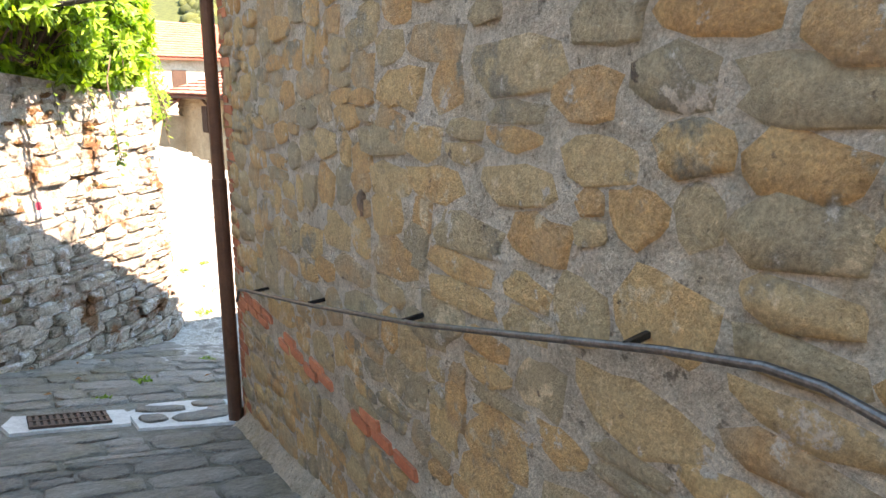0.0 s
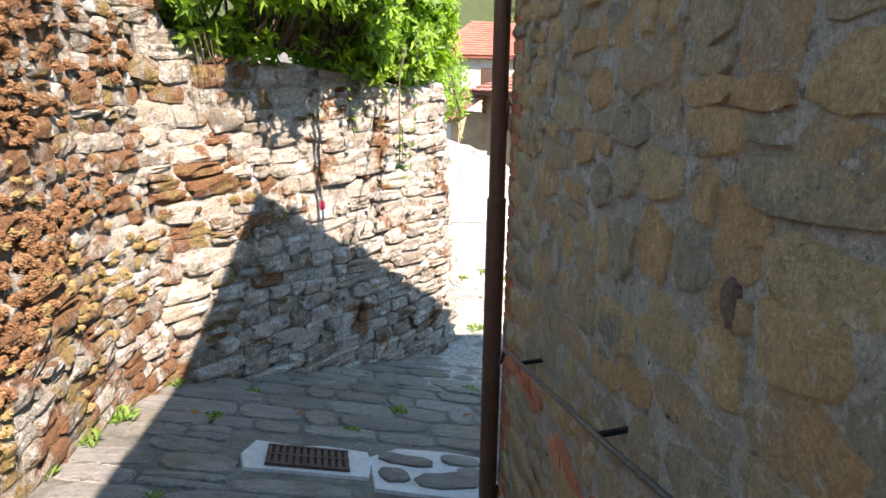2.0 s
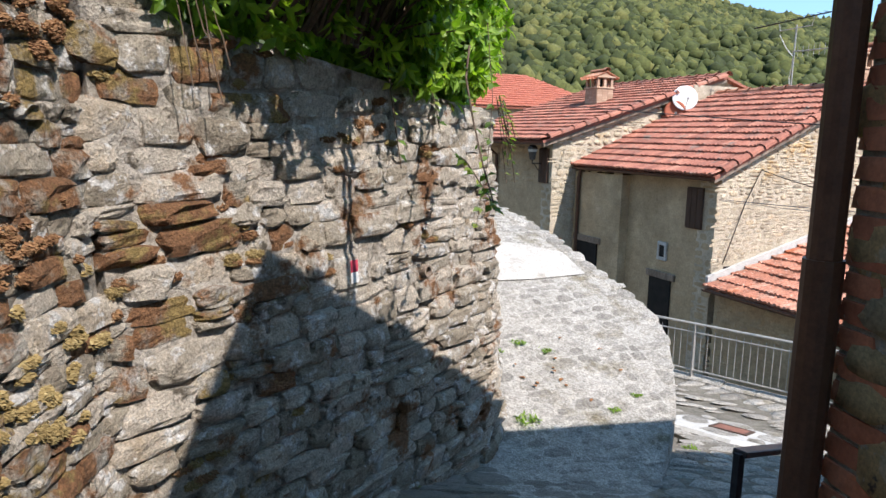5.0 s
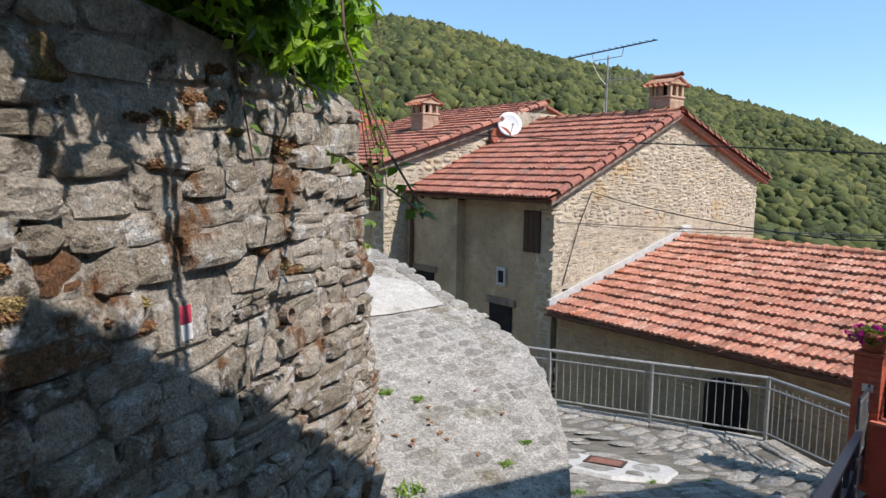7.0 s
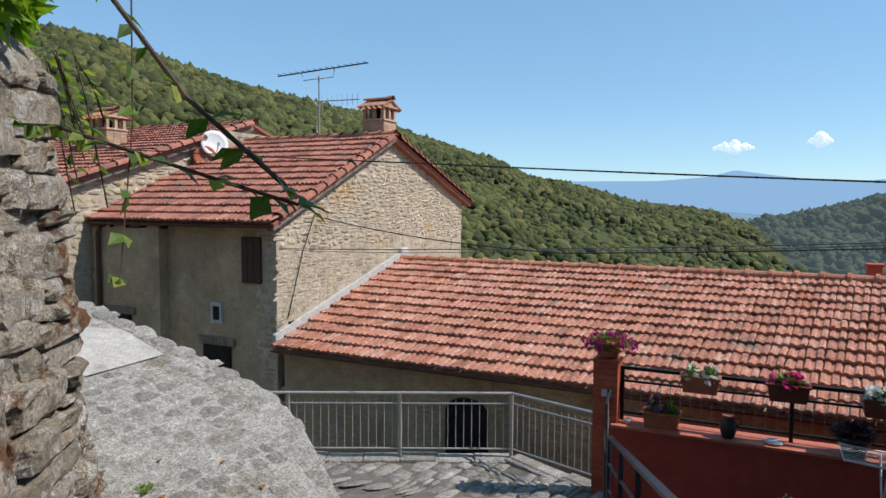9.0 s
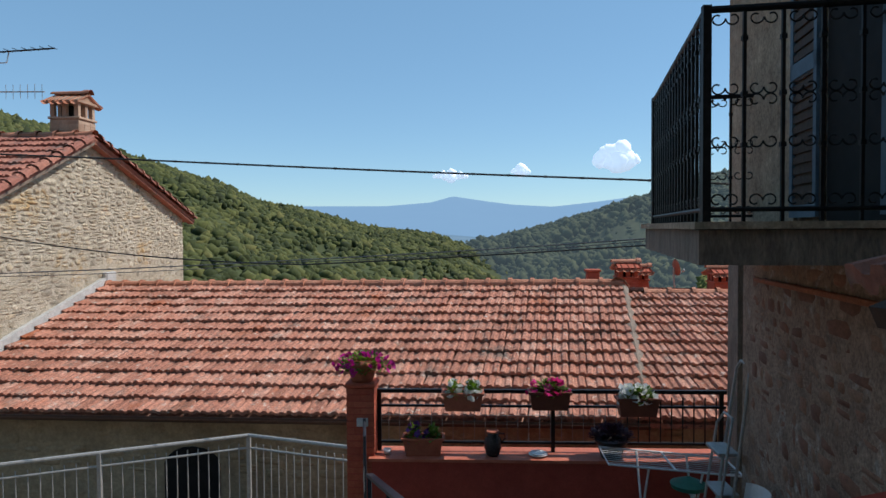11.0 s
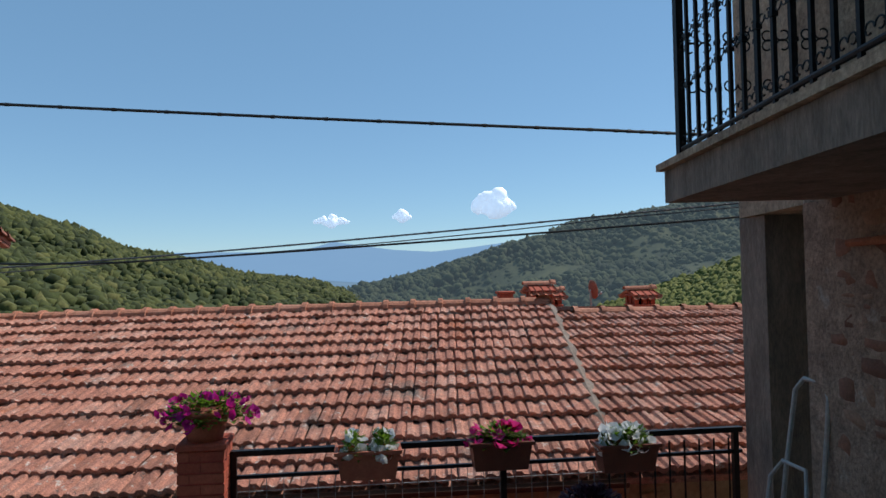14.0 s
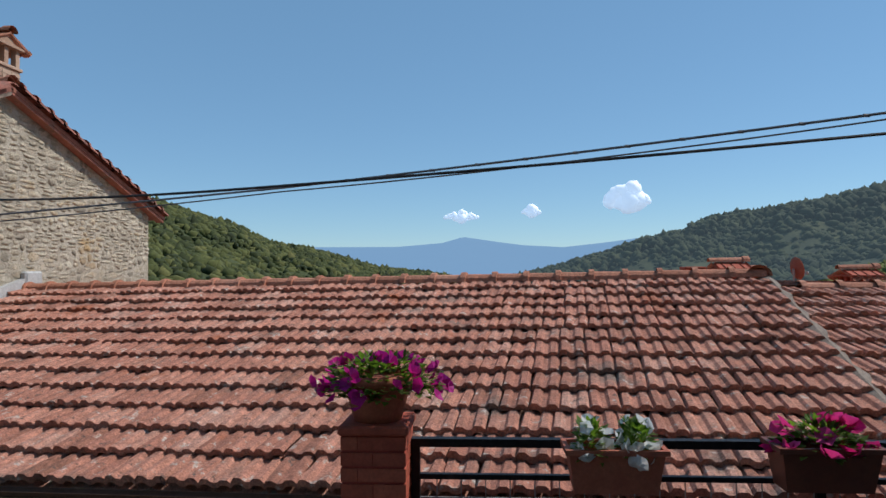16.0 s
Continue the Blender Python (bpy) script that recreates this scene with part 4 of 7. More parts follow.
under(part("vent", plate(15.90, GY - 0.01, 2.16, 16.04, GY + 0.02, 2.30), DARK, None, "round vent hole"), gable_house)
under(part("vent", plate(12.05, GY - 0.02, -1.72, 12.25, GY + 0.02, -1.58), DARK, None, "small square vent"), gable_house)

band(old_house, [(10.3, 0.99), (16.6, 2.96)], 18.77, 0.09, 0.17, CONCRETE, "verge", "pale verge under the tiles")
under(part("wall", box(15.2, 18.62, 1.4, 16.9, 18.95, 2.72), FACADE_MORTAR, None, "stone gable buttress"), old_house)
gutter(old_house, (10.2, 18.75, 1.0), (10.2, 25.2, 1.0))
under(part("downpipe", tube([(10.2, 22.0, 0.98), (10.45, 22.0, 0.7), (10.62, 22.0, 0.6), (10.62, 22.0, -3.5)], 0.05), PIPE, None, "dark downpipe"), old_house)
shutter(old_house, 10.68, 19.1, 19.55, -0.1, 0.85)
shutter(old_house, 10.68, 22.6, 23.0, -0.2, 0.7)
lean = under(part("wall", box(9.6, 24.6, -3, 10.7, 27.5, 0.3), SHADEWALL, None, "small lean-to"), old_house)
under(part("roof", slab_between([(9.2, 24.3, 0.15), (10.7, 24.3, 1.1), (10.7, 27.8, 1.1), (9.2, 27.8, 0.15)], 0.08), TILE_OLD, None, "lean-to roof"), old_house)
under(part("window", plate(9.57, 25.3, -0.7, 9.62, 25.8, -0.1), CEMENT, None, "pale lean-to window"), old_house)
shutter(far_house, 14.0, 35.9, 35.98, 0.9, 2.0)
for x in (15.2, 17.2, 19.6):
    w = under(part("window", plate(x, 35.95, 0.9, x + 0.75, 36.02, 2.1), WOODDARK, None, "brown wooden shutter"), far_house)

for y0, y1 in ((9.43, 10.2),):
    bm = bmesh.new()
    xx = 11.28
    pts = [(y0, -4.4), (y1, -4.4)] + [((y0 + y1) / 2 + (y1 - y0) / 2 * math.cos(a), -2.62 + 0.22 * math.sin(a)) for a in (math.pi * k / 8 for k in range(9))]
    f = [bm.verts.new((xx, y, z)) for y, z in pts]
    b = [bm.verts.new((xx + 0.3, y, z)) for y, z in pts]
    bm.faces.new(f[::-1])
    for i in range(len(f)):
        bm.faces.new((f[i], f[(i + 1) % len(f)], b[(i + 1) % len(f)], b[i]))
    bmesh.ops.recalc_face_normals(bm, faces=bm.faces)
    under(part("door", bm, DARK, None, "dark arched cellar doorway"), long_house)
gutter(long_house, (11.38, 13.9, -2.0), (10.26, 3.95, -1.75))
# grey flashing in the joint between the two roofs
def up_roof(x0, f):
    return (E1[0] + (R1[0] - E1[0]) * f + x0, E1[1] + (R1[1] - E1[1]) * f, E1[2] + (R1[2] - E1[2]) * f)


bm = bmesh.new()
rows = []
for k in range(25):
    f = k / 24
    p = Vector(up_roof(0, f)) + Vector((0, 0, 0.055))
    w = 0.07 + 0.03 * math.sin(k * 2.3)
    rows.append([bm.verts.new(p + Vector((0, -w, 0.01 * math.sin(k)))), bm.verts.new(p + Vector((0, 0, 0.03))), bm.verts.new(p + Vector((0, w, 0.01 * math.cos(k))))])
for a, b in zip(rows, rows[1:]):
    bm.faces.new((a[0], a[1], b[1], b[0]))
    bm.faces.new((a[1], a[2], b[2], b[1]))
under(part("flashing", bm, CONCRETE, None, "grey cement joint between the roofs"), long_house)


def chimney(name, at, w, d, h, label, tiled=True, mat=None, turn=0, group="chimneys"):
    """A brick chimney with corner piers, a slotted head and a small tiled gable cap."""
    c = thing(name, label, "chimney", at, group, turn=turn)
    m = mat or PIERBRICK
    base = part("base", box(-w / 2, -d / 2, -0.8, w / 2, d / 2, h * 0.45, None, 0.01), m, c)
    rngc = random.Random(str(at))
    n = max(int(h * 0.45 / 0.07), 1)
    for k in range(n):
        for sx, sy in ((0, -1), (-1, 0)):
            for q in range(3):
                ww = (w if sx == 0 else d) / 3
                o = -((w if sx == 0 else d) / 2) + ww * (q + 0.5)
                z = 0.035 + 0.07 * k
                b = box(o - ww / 2 + 0.006, -d / 2 - 0.008, z - 0.028, o + ww / 2 - 0.006, -d / 2 + 0.01, z + 0.028) if sx == 0 else box(-w / 2 - 0.008, o - ww / 2 + 0.006, z - 0.028, -w / 2 + 0.01, o + ww / 2 - 0.006, z + 0.028)
                part("brick", b, m, base)
    part("ledge", box(-w / 2 - 0.03, -d / 2 - 0.03, h * 0.45, w / 2 + 0.03, d / 2 + 0.03, h * 0.5, None, 0.008), m, c)
    for sx in (-1, 0, 1):
        for sy in (-1, 0, 1):
            if sx or sy:
                part("pillar", box(sx * (w / 2 - 0.05) - 0.045, sy * (d / 2 - 0.05) - 0.045, h * 0.5, sx * (w / 2 - 0.05) + 0.045, sy * (d / 2 - 0.05) + 0.045, h * 0.78), m, c)
    part("flue", box(-w / 4, -d / 4, h * 0.45, w / 4, d / 4, h * 0.74), DARK, c, "flue core in black for its inner shade")
    part("slab", box(-w / 2 - 0.05, -d / 2 - 0.05, h * 0.78, w / 2 + 0.05, d / 2 + 0.05, h * 0.83, None, 0.006), m, c)
    if tiled:
        hw = w / 2 + 0.16
        bm = bmesh.new()
        g = [bm.verts.new(p) for p in ((-hw + 0.1, -d / 2 - 0.02, h * 0.83), (hw - 0.1, -d / 2 - 0.02, h * 0.83), (0, -d / 2 - 0.02, h * 0.99), (-hw + 0.1, d / 2 + 0.02, h * 0.83), (hw - 0.1, d / 2 + 0.02, h * 0.83), (0, d / 2 + 0.02, h * 0.99))]
        for f in ((0, 1, 2), (5, 4, 3), (0, 3, 4, 1), (1, 4, 5, 2), (2, 5, 3, 0)):
            bm.faces.new([g[i] for i in f])
        cap = part("cap", bm, m, c, "small tiled gable cap")
        n = max(int(d / 0.13) + 1, 3)
        for sgn in (-1, 1):
            for k in range(n):
                y = -d / 2 - 0.08 + (d + 0.16) * (k + 0.5) / n
                a = uvw((sgn * hw, y, h * 0.80), (0, 1, 0), (-sgn * hw, 0, h * 0.2))
                t = new("tile", CAP_ME)
                t.parent = cap
                run = math.hypot(hw, h * 0.2)
                up = Vector((-sgn * hw, 0, h * 0.2)).normalized()
                o = Vector((sgn * hw, y, h * 0.80)) + up * run * 0.5
                fr = uvw(o, up, Vector((0, sgn, 0)))
                t.matrix_basis = fr @ Matrix.Diagonal((run * 1.02, 0.62, 0.62, 1))
        t = new("ridge_tile", CAP_ME)
        t.parent = cap
        t.matrix_basis = uvw((0, 0, h * 1.0), (0, 1, 0), (-1, 0, 0)) @ Matrix.Diagonal((d + 0.22, 0.75, 0.75, 1))
    return c


BRICKPALE = surface("pale_chimney_brick", [(0.2, (0.40, 0.25, 0.17)), (0.8, (0.56, 0.40, 0.29))], 0.9, 6, 60, 0.3, 0.4, 0.004, 0.5)
chimney("chimney", (16.5, 14.55, 2.42), 0.62, 0.62, 1.02, "pale brick chimney with tiled gable cap on the ridge", mat=BRICKPALE)
chimney("chimney", (14.0, 21.5, 2.25), 0.62, 0.62, 1.0, "brick chimney with tiled cap on the weathered roof", mat=BRICKPALE)
chimney("chimney", (18.5, 2.45, -0.95), 0.5, 0.45, 0.66, "red painted brick chimney with tiled cap")
chimney("chimney", (19.4, 1.95, -1.05), 0.4, 0.4, 0.60, "small red chimney with tiled cap")
chimney("chimney", (18.5, 0.27, -1.05), 0.5, 0.45, 0.62, "red painted brick chimney with tiled cap")
c = thing("chimney", "short square red brick chimney pot", "chimney", (17.2, 3.45, -1.0), "chimneys")
part("stack", box(-0.13, -0.13, -0.4, 0.13, 0.13, 0.58, None, 0.01), PIERBRICK, c)
part("cap", box(-0.16, -0.16, 0.58, 0.16, 0.16, 0.63, None, 0.01), PIERBRICK, c)

# satellite dish
def dish(name, at, r, face, label, material):
    d = thing(name, label, "satellite dish", at)
    q = Vector(face).to_track_quat("Z", "Y").to_matrix().to_4x4()
    bm = lathe([(0.001, 0.0), (r * 0.4, r * 0.03), (r * 0.75, r * 0.1), (r, r * 0.19), (r, r * 0.17), (r * 0.75, r * 0.08), (r * 0.4, 0.01), (0.001, -0.02)], 28)
    bmesh.ops.transform(bm, matrix=q, verts=bm.verts)
    smooth(part("reflector", bm, material, d))
    tip = q @ Vector((0, -0.1, r * 0.95))
    part("arm", tube([q @ Vector((0, -r * 0.95, r * 0.15)), tip], 0.012), GREYIRON, d)
    part("feed", tube([tip, tip * 1.12], 0.035), GREYIRON, d, "grey feed horn")
    part("mount", tube([(0, 0, -0.75), (0, 0.03, 0.0)], 0.022), GREYIRON, d)
    return d


dish("satellite_dish", (14.8, 18.55, 2.31), 0.36, (-0.45, -0.85, 0.25), "white satellite dish on the old house wall", WHITEDISH)
dish("satellite_dish", (14.55, 18.62, 1.95), 0.30, (-0.6, -0.75, 0.15), "dull red satellite dish behind the white one", TERRA)
dd = dish("satellite_dish", (18.5, 1.32, -0.42), 0.2, (0.15, -0.95, 0.15), "red satellite dish edge-on on a pole", TERRA)

# television aerial
ant = thing("tv_aerial", "grey yagi television aerial on a mast", "antenna", (16.25, 16.25, 2.4))
part("mast", tube([(0, 0, -0.2), (0, 0, 1.75)], 0.02), GREYIRON, ant)
boom = part("boom", tube([(0, 1.35, 1.83), (0, -1.5, 1.96)], 0.018), BLACKIRON, ant)
part("support", tube([(0, 0.55, 1.84), (0, 0.5, 1.66), (0, -0.45, 1.68), (0, -0.5, 1.9)], 0.012), GREYIRON, ant)
for k in range(15):
    y = 1.25 - 2.7 * k / 14
    part("rod", tube([(-0.14, y, 1.85 + (1.35 - y) * 0.045), (0.14, y, 1.85 + (1.35 - y) * 0.045)], 0.008, 5), BLACKIRON, boom)
boom = part("boom", tube([(0, 0.05, 1.08), (0, -1.25, 1.06)], 0.014), GREYIRON, ant)
for k in range(8):
    y = -0.1 - 1.1 * k / 7
    part("rod", tube([(0, y, 0.92), (0, y, 1.22)], 0.006, 5), GREYIRON, boom)
part("cable", tube([(0, 0.5, 1.55), (0.05, 0.3, 1.2), (0, 0.02, 0.95), (0.03, 0.1, 0.4), (0, 0.03, 0.0)], 0.01, 5), WHITEWIRE, ant, "loose white cable")

# lantern on the old house
ln = thing("street_lantern", "green-grey wall lantern with glass sides", "lantern", (10.35, 19.42, 0.75))
part("cage", lathe([(0.06, -0.22), (0.09, -0.2), (0.14, 0.08), (0.16, 0.1), (0.05, 0.24), (0.02, 0.27), (0.02, 0.33)], 6), STEEL, ln)
part("glass", lathe([(0.075, -0.18), (0.145, 0.07)], 6), CEMENT, ln, "pale lantern glass")
part("bracket", tube([(0.35, 0, -0.32), (0.0, 0, -0.32), (0.0, 0, -0.2)], 0.018), BLACKIRON, ln)
part("scroll", tube([(0.33, 0, -0.6), (0.2, 0, -0.5), (0.08, 0, -0.34)], 0.012), BLACKIRON, ln)


def hang(name, pts, r, material, label, beads=0, sag=0.0):
    """An overhead cable between posts."""
    c = []
    for (p, q), s in zip(zip(pts, pts[1:]), sag if isinstance(sag, tuple) else (sag,) * len(pts)):
        for k in range(16):
            f = k / 16
            v = Vector(p).lerp(Vector(q), f)
            v.z -= s * 4 * f * (1 - f)
            c.append(v)
    c.append(Vector(pts[-1]))
    ob = thing(name, label, "cable", c[0])
    o = Vector(c[0])
    part("wire", tube([v - o for v in c], r, 6), material, ob)
    if beads:
        for k in range(1, beads):
            f = (k / beads) * (len(c) - 1)
            v = c[int(f)].lerp(c[min(int(f) + 1, len(c) - 1)], f % 1) - o
            part("clip", tube([v + Vector((0, -0.015, 0)), v + Vector((0, 0.015, 0.0))], r * 1.25, 6), material, ob)
    return ob


hang("overhead_cable", [(11.4, 18.6, 1.97), (10.26, 10.0, 1.385), (9.61, 4.3, 1.04), (9.44, 2.9, 0.95)], 0.0115, CABLE, "thick black overhead cable with clips", 44, (0.02, 0.01, 0))
hang("overhead_cable", [(12.9, 14.0, 0.53), (10.3, 8.0, 0.125), (9.94, 4.3, 0.33), (9.45, 2.4, 0.44)], 0.009, CABLE, "black overhead cable from the gable wall", 0, (0.10, 0.01, 0))
hang("overhead_cable", [(11.72, 13.98, -0.09), (10.7, 8.0, 0.17), (9.69, 4.3, 0.41), (9.42, 3.2, 0.49)], 0.0075, GREYCABLE, "grey overhead cable with clips", 40, (0.02, 0.01, 0))
hang("overhead_cable", [(11.72, 13.98, -0.11), (10.7, 8.0, 0.145), (9.69, 4.3, 0.385), (9.42, 3.2, 0.46)], 0.005, GREYCABLE, "thin grey overhead cable", 0, (0.05, 0.03, 0))
# Unseen pair, inferred from and placed for the upright shadow streak on wall_bend.
for dx in (0.0, 0.05):
    hang("overhead_cable", [(1.70 + dx, 6.9, 2.14), (1.93 + dx, 6.1, 2.14), (2.14 + dx, 5.4, 2.16), (2.2 + dx, 4.32, 2.3)], 0.017, CABLE, "black overhead cable from the corner house into the hedge", 14, (0.02, 0.01, 0.01))
hang("wall_cable", [(12.9, 14.0, 0.53), (12.5, 14.0, -0.2), (12.0, 14.0, -1.5)], 0.009, CABLE, "cable running down the gable wall", 0, (0.0, 0.0))

# --- corner house: balcony, door, column, canopy, pipe, handrail ---
under(part("downpipe", tube([(HX - 0.06, HY + 0.03, -0.97), (HX - 0.06, HY + 0.03, 0.86)], 0.052, 14), PIPE, None, "brown painted downpipe"), corner_house)
under(part("downpipe", tube([(HX - 0.06, HY + 0.03, 0.80), (HX - 0.06, HY + 0.03, 3.2)], 0.044, 14), PIPE, None, "brown painted downpipe"), corner_house)
rail_pts = [(1.96, 3.93, 0.12), (1.945, 3.86, 0.215), (1.93, 3.77, 0.24), (1.64, 2.57, 0.50), (1.41, 1.57, 0.73), (1.17, 0.58, 1.00), (1.12, 0.38, 1.045), (1.095, 0.28, 1.05), (1.06, 0.15, 1.03), (0.98, -0.2, 0.97), (0.70, -1.4, 0.92)]
hr = thing("handrail", "dark grey steel handrail on brackets along the stone wall", "handrail", (1.6, 2.5, 0.5))
under(part("rail", tube(rail_pts, 0.0098, 12), STEEL, None), hr)
for y in (3.54, 2.6, 1.66, 0.68, -0.9):
    z = interp(-y, [(-3.77, 0.24), (-2.57, 0.50), (-1.57, 0.73), (-0.58, 1.0), (0.2, 0.97), (1.4, 0.92)])
    x = west_x(y)
    under(part("bracket", box(x - 0.10, y - 0.008, z - 0.004, x + 0.02, y + 0.008, z + 0.012, None, 0.002), BLACKIRON, None, "flat iron bracket"), hr)

BA, BB = Vector((5.72, 4.87, 0)), Vector((8.27, 4.50, 0))     # outer edge of the balcony
slab_poly = [(BA.x, BA.y), (BB.x, BB.y), (8.1, north_y(8.1) - 0.02), (5.62, north_y(5.62) - 0.02)]
balcony = thing("balcony", "concrete balcony with black wrought-iron railing", "balcony", (5.6, 4.0, 0.4))
under(part("slab", prism(slab_poly, 0.36, 0.53), CONCRETE, None, "stained concrete slab"), balcony)
under(part("edge", prism([(BA.x - 0.03, BA.y + 0.03), (BB.x + 0.04, BB.y + 0.03), (8.14, north_y(8.1)), (5.6, north_y(5.6))], 0.534, 0.57), PLASTER, None, "worn slab edge"), balcony)


def scroll_points(c, u, r, sgn, up):
    """Points of a C-scroll in the plane of u and z."""
    pts = []
    for k in range(15):
        a = k / 14 * 1.7 * math.pi
        rr = r * (1 - 0.55 * k / 14)
        pts.append(Vector(c) + Vector(u) * (sgn * (rr * math.cos(a) - r)) + Vector((0, 0, up * rr * math.sin(a))))
    return pts


SCROLL = bpy.data.meshes.new("scroll")
scroll_bm = tube(scroll_points((0, 0, 0), (1, 0, 0), 0.40, 1, 1), 0.05, 5)
bmesh.ops.rotate(scroll_bm, verts=scroll_bm.verts, matrix=Matrix.Rotation(radians(-90), 3, "X"))
scroll_bm.to_mesh(SCROLL)
scroll_bm.free()
SCROLL.materials.append(BLACKIRON)


def rail_panel(parent, p, q, z0, h, step):
    """A wrought-iron panel: bars, rails and rows of scrolls."""
    p, q = Vector((p[0], p[1], z0)), Vector((q[0], q[1], z0))
    L = (q - p).length
    u = (q - p).normalized()
    for z, r in ((h, 0.018), (0.06, 0.012)):
        under(part("rail", tube([p + Vector((0, 0, z)), q + Vector((0, 0, z))], r, 8), BLACKIRON, None), parent)
    n = max(round(L / step), 2)
    for k in range(n + 1):
        b = p + u * (L * k / n)
        under(part("bar", box(-0.008, -0.008, 0.0, 0.008, 0.008, h, Matrix.Translation(b)), BLACKIRON, None), parent)
        for z in (h * 0.36, h * 0.60, h * 0.86):
            under(part("collar", box(-0.013, -0.013, -0.012, 0.013, 0.013, 0.012, Matrix.Translation(b + Vector((0, 0, z)))), BLACKIRON, None), parent)
    half = L / n / 2
    out = Vector((0, 0, 1)).cross(u)
    for k in range(n):
        mid = p + u * (L * (k + 0.5) / n)
        for z, up in ((h * 0.955, -1), (h * 0.63, -1), (h * 0.57, 1), (h * 0.38, -1), (h * 0.10, 1)):
            for s in (-1, 1):
                ob = under(new("scroll", SCROLL), parent)
                ob.matrix_basis = Matrix(((u.x * s, 0, out.x, mid.x), (u.y * s, 0, out.y, mid.y), (0, up, 0, z0 + z), (0, 0, 0, 1))) @ Matrix.Diagonal((half, half, half, 1))


fa, fb = (BA.x + 0.06, BA.y - 0.05), (BB.x - 0.12, BB.y - 0.04)
rail_panel(balcony, fa, fb, 0.57, 1.03, 0.135)
rail_panel(balcony, fa, (5.68, north_y(5.68)), 0.57, 1.03, 0.19)
rail_panel(balcony, fb, (8.0, north_y(8.0)), 0.57, 1.03, 0.19)
bmats = ((fa, 0.02), (fb, 0.02))
for (x, y), w in bmats:
    under(part("post", box(x - w, y - w, 0.56, x + w, y + w, 1.62), BLACKIRON, None), balcony)

col_b = under(part("column", prism([(9.07, 2.3), (9.07, 3.42), (9.44, 3.38), (9.44, 2.28)], -4.0, 0.358), CONCRETE, None, "square concrete column"), corner_house)


def on_north(x0, x1, z0, z1, out, thick):
    """A flat box on the north face of the corner house."""
    a = Vector((x0, north_y(x0), 0))
    d = Vector((1, -0.113, 0)).normalized()
    n = Vector((0.113, 1, 0)).normalized()
    m = Matrix(((d.x, n.x, 0, a.x), (d.y, n.y, 0, a.y), (0, 0, 1, 0), (0, 0, 0, 1)))
    return box(0, out, z0, (x1 - x0) / d.x, out + thick, z1, m)


door = under(part("door", on_north(5.75, 6.55, 0.57, 2.75, -0.02, 0.03), DARK, None, "dark balcony doorway"), corner_house)
for x0, x1 in ((5.28, 5.74), (6.56, 7.02)):
    leaf = under(part("shutter", on_north(x0, x1, 0.60, 2.72, 0.02, 0.03), WOODDARK, None, "open brown louvred shutter"), corner_house)
    for k in range(30):
        z = 0.68 + 2.0 * k / 30
        under(part("slat", on_north(x0 + 0.05, x1 - 0.05, z, z + 0.045, 0.05, 0.014), WOODDARK, None), leaf)
    for z0, z1 in ((0.60, 0.68), (1.50, 1.60), (2.66, 2.72)):
        under(part("rail", on_north(x0, x1, z0, z1, 0.05, 0.02), SHUTTERBLUE, None, "blue-grey shutter rail"), leaf)
    for a, b in ((x0, x0 + 0.05), (x1 - 0.05, x1)):
        under(part("stile", on_north(a, b, 0.68, 2.66, 0.05, 0.02), SHUTTERBLUE, None, "blue-grey shutter stile"), leaf)
under(part("plaster", on_north(7.05, 8.3, 0.58, 3.0, 0.002, 0.03), PLASTER, None, "old ochre plaster strip"), corner_house)
# Thin sheets over the pale core mortar; their brown includes the north side's shade.
under(part("render", on_north(2.5, 8.34, -3.0, 0.36, 0.002, 0.006), BROWNRENDER, None, "thin mortar skin in shade-darkened brown"), corner_house)
under(part("render", on_north(2.5, 7.04, 0.36, 3.1, 0.002, 0.006), BROWNRENDER, None, "thin mortar skin in shade-darkened brown"), corner_house)
under(part("pipe", tube([(5.2, north_y(5.2) + 0.03, 0.16), (7.9, north_y(7.9) + 0.03, 0.12)], 0.02), BRICKRED, None, "thin pipe along the wall"), corner_house)

canopy = thing("door_canopy", "small sloping tiled canopy over a house door", "canopy", (3.3, 4.3, 0.3))
CN = [(3.4, 5.08, 0.39), (3.92, 5.08, 0.37), (3.92, 4.14, 0.75), (3.4, 4.22, 0.77)]
canopy_deck = under(part("deck", slab_between(CN, 0.05), WOODDARK, None, "dark boarded underside"), canopy)
for x in (3.48, 3.84):
    under(part("rafter", tube([(x, 5.05, 0.36), (x, 4.2, 0.68)], 0.03, 4), WOODDARK, None), canopy)
bm = bmesh.new()
sp = [(3.9, 0.02), (5.62, -0.86)]
v = []
for y in (4.62, 4.80):
    v.append([bm.verts.new(p) for p in ((3.9, y, 0.02), (5.62, y, -0.86), (5.62, y, -3.0), (3.9, y, -3.0))])
bm.faces.new(v[0])
bm.faces.new(v[1][::-1])
for i in range(4):
    bm.faces.new((v[0][i], v[1][i], v[1][(i + 1) % 4], v[0][(i + 1) % 4]))
bmesh.ops.recalc_face_normals(bm, faces=bm.faces)
structure("stair_parapet", bm, REDPAINT, "dark sloping parapet of the outside stair", "parapet")

# --- lane furniture and terrace ---
fence = thing("metal_railing", "grey painted steel railing with upright bars", "railing", (10.27, 8.68, -2.9))
def fence_z(x, y):
    return lane_z(x, y) + 0.03


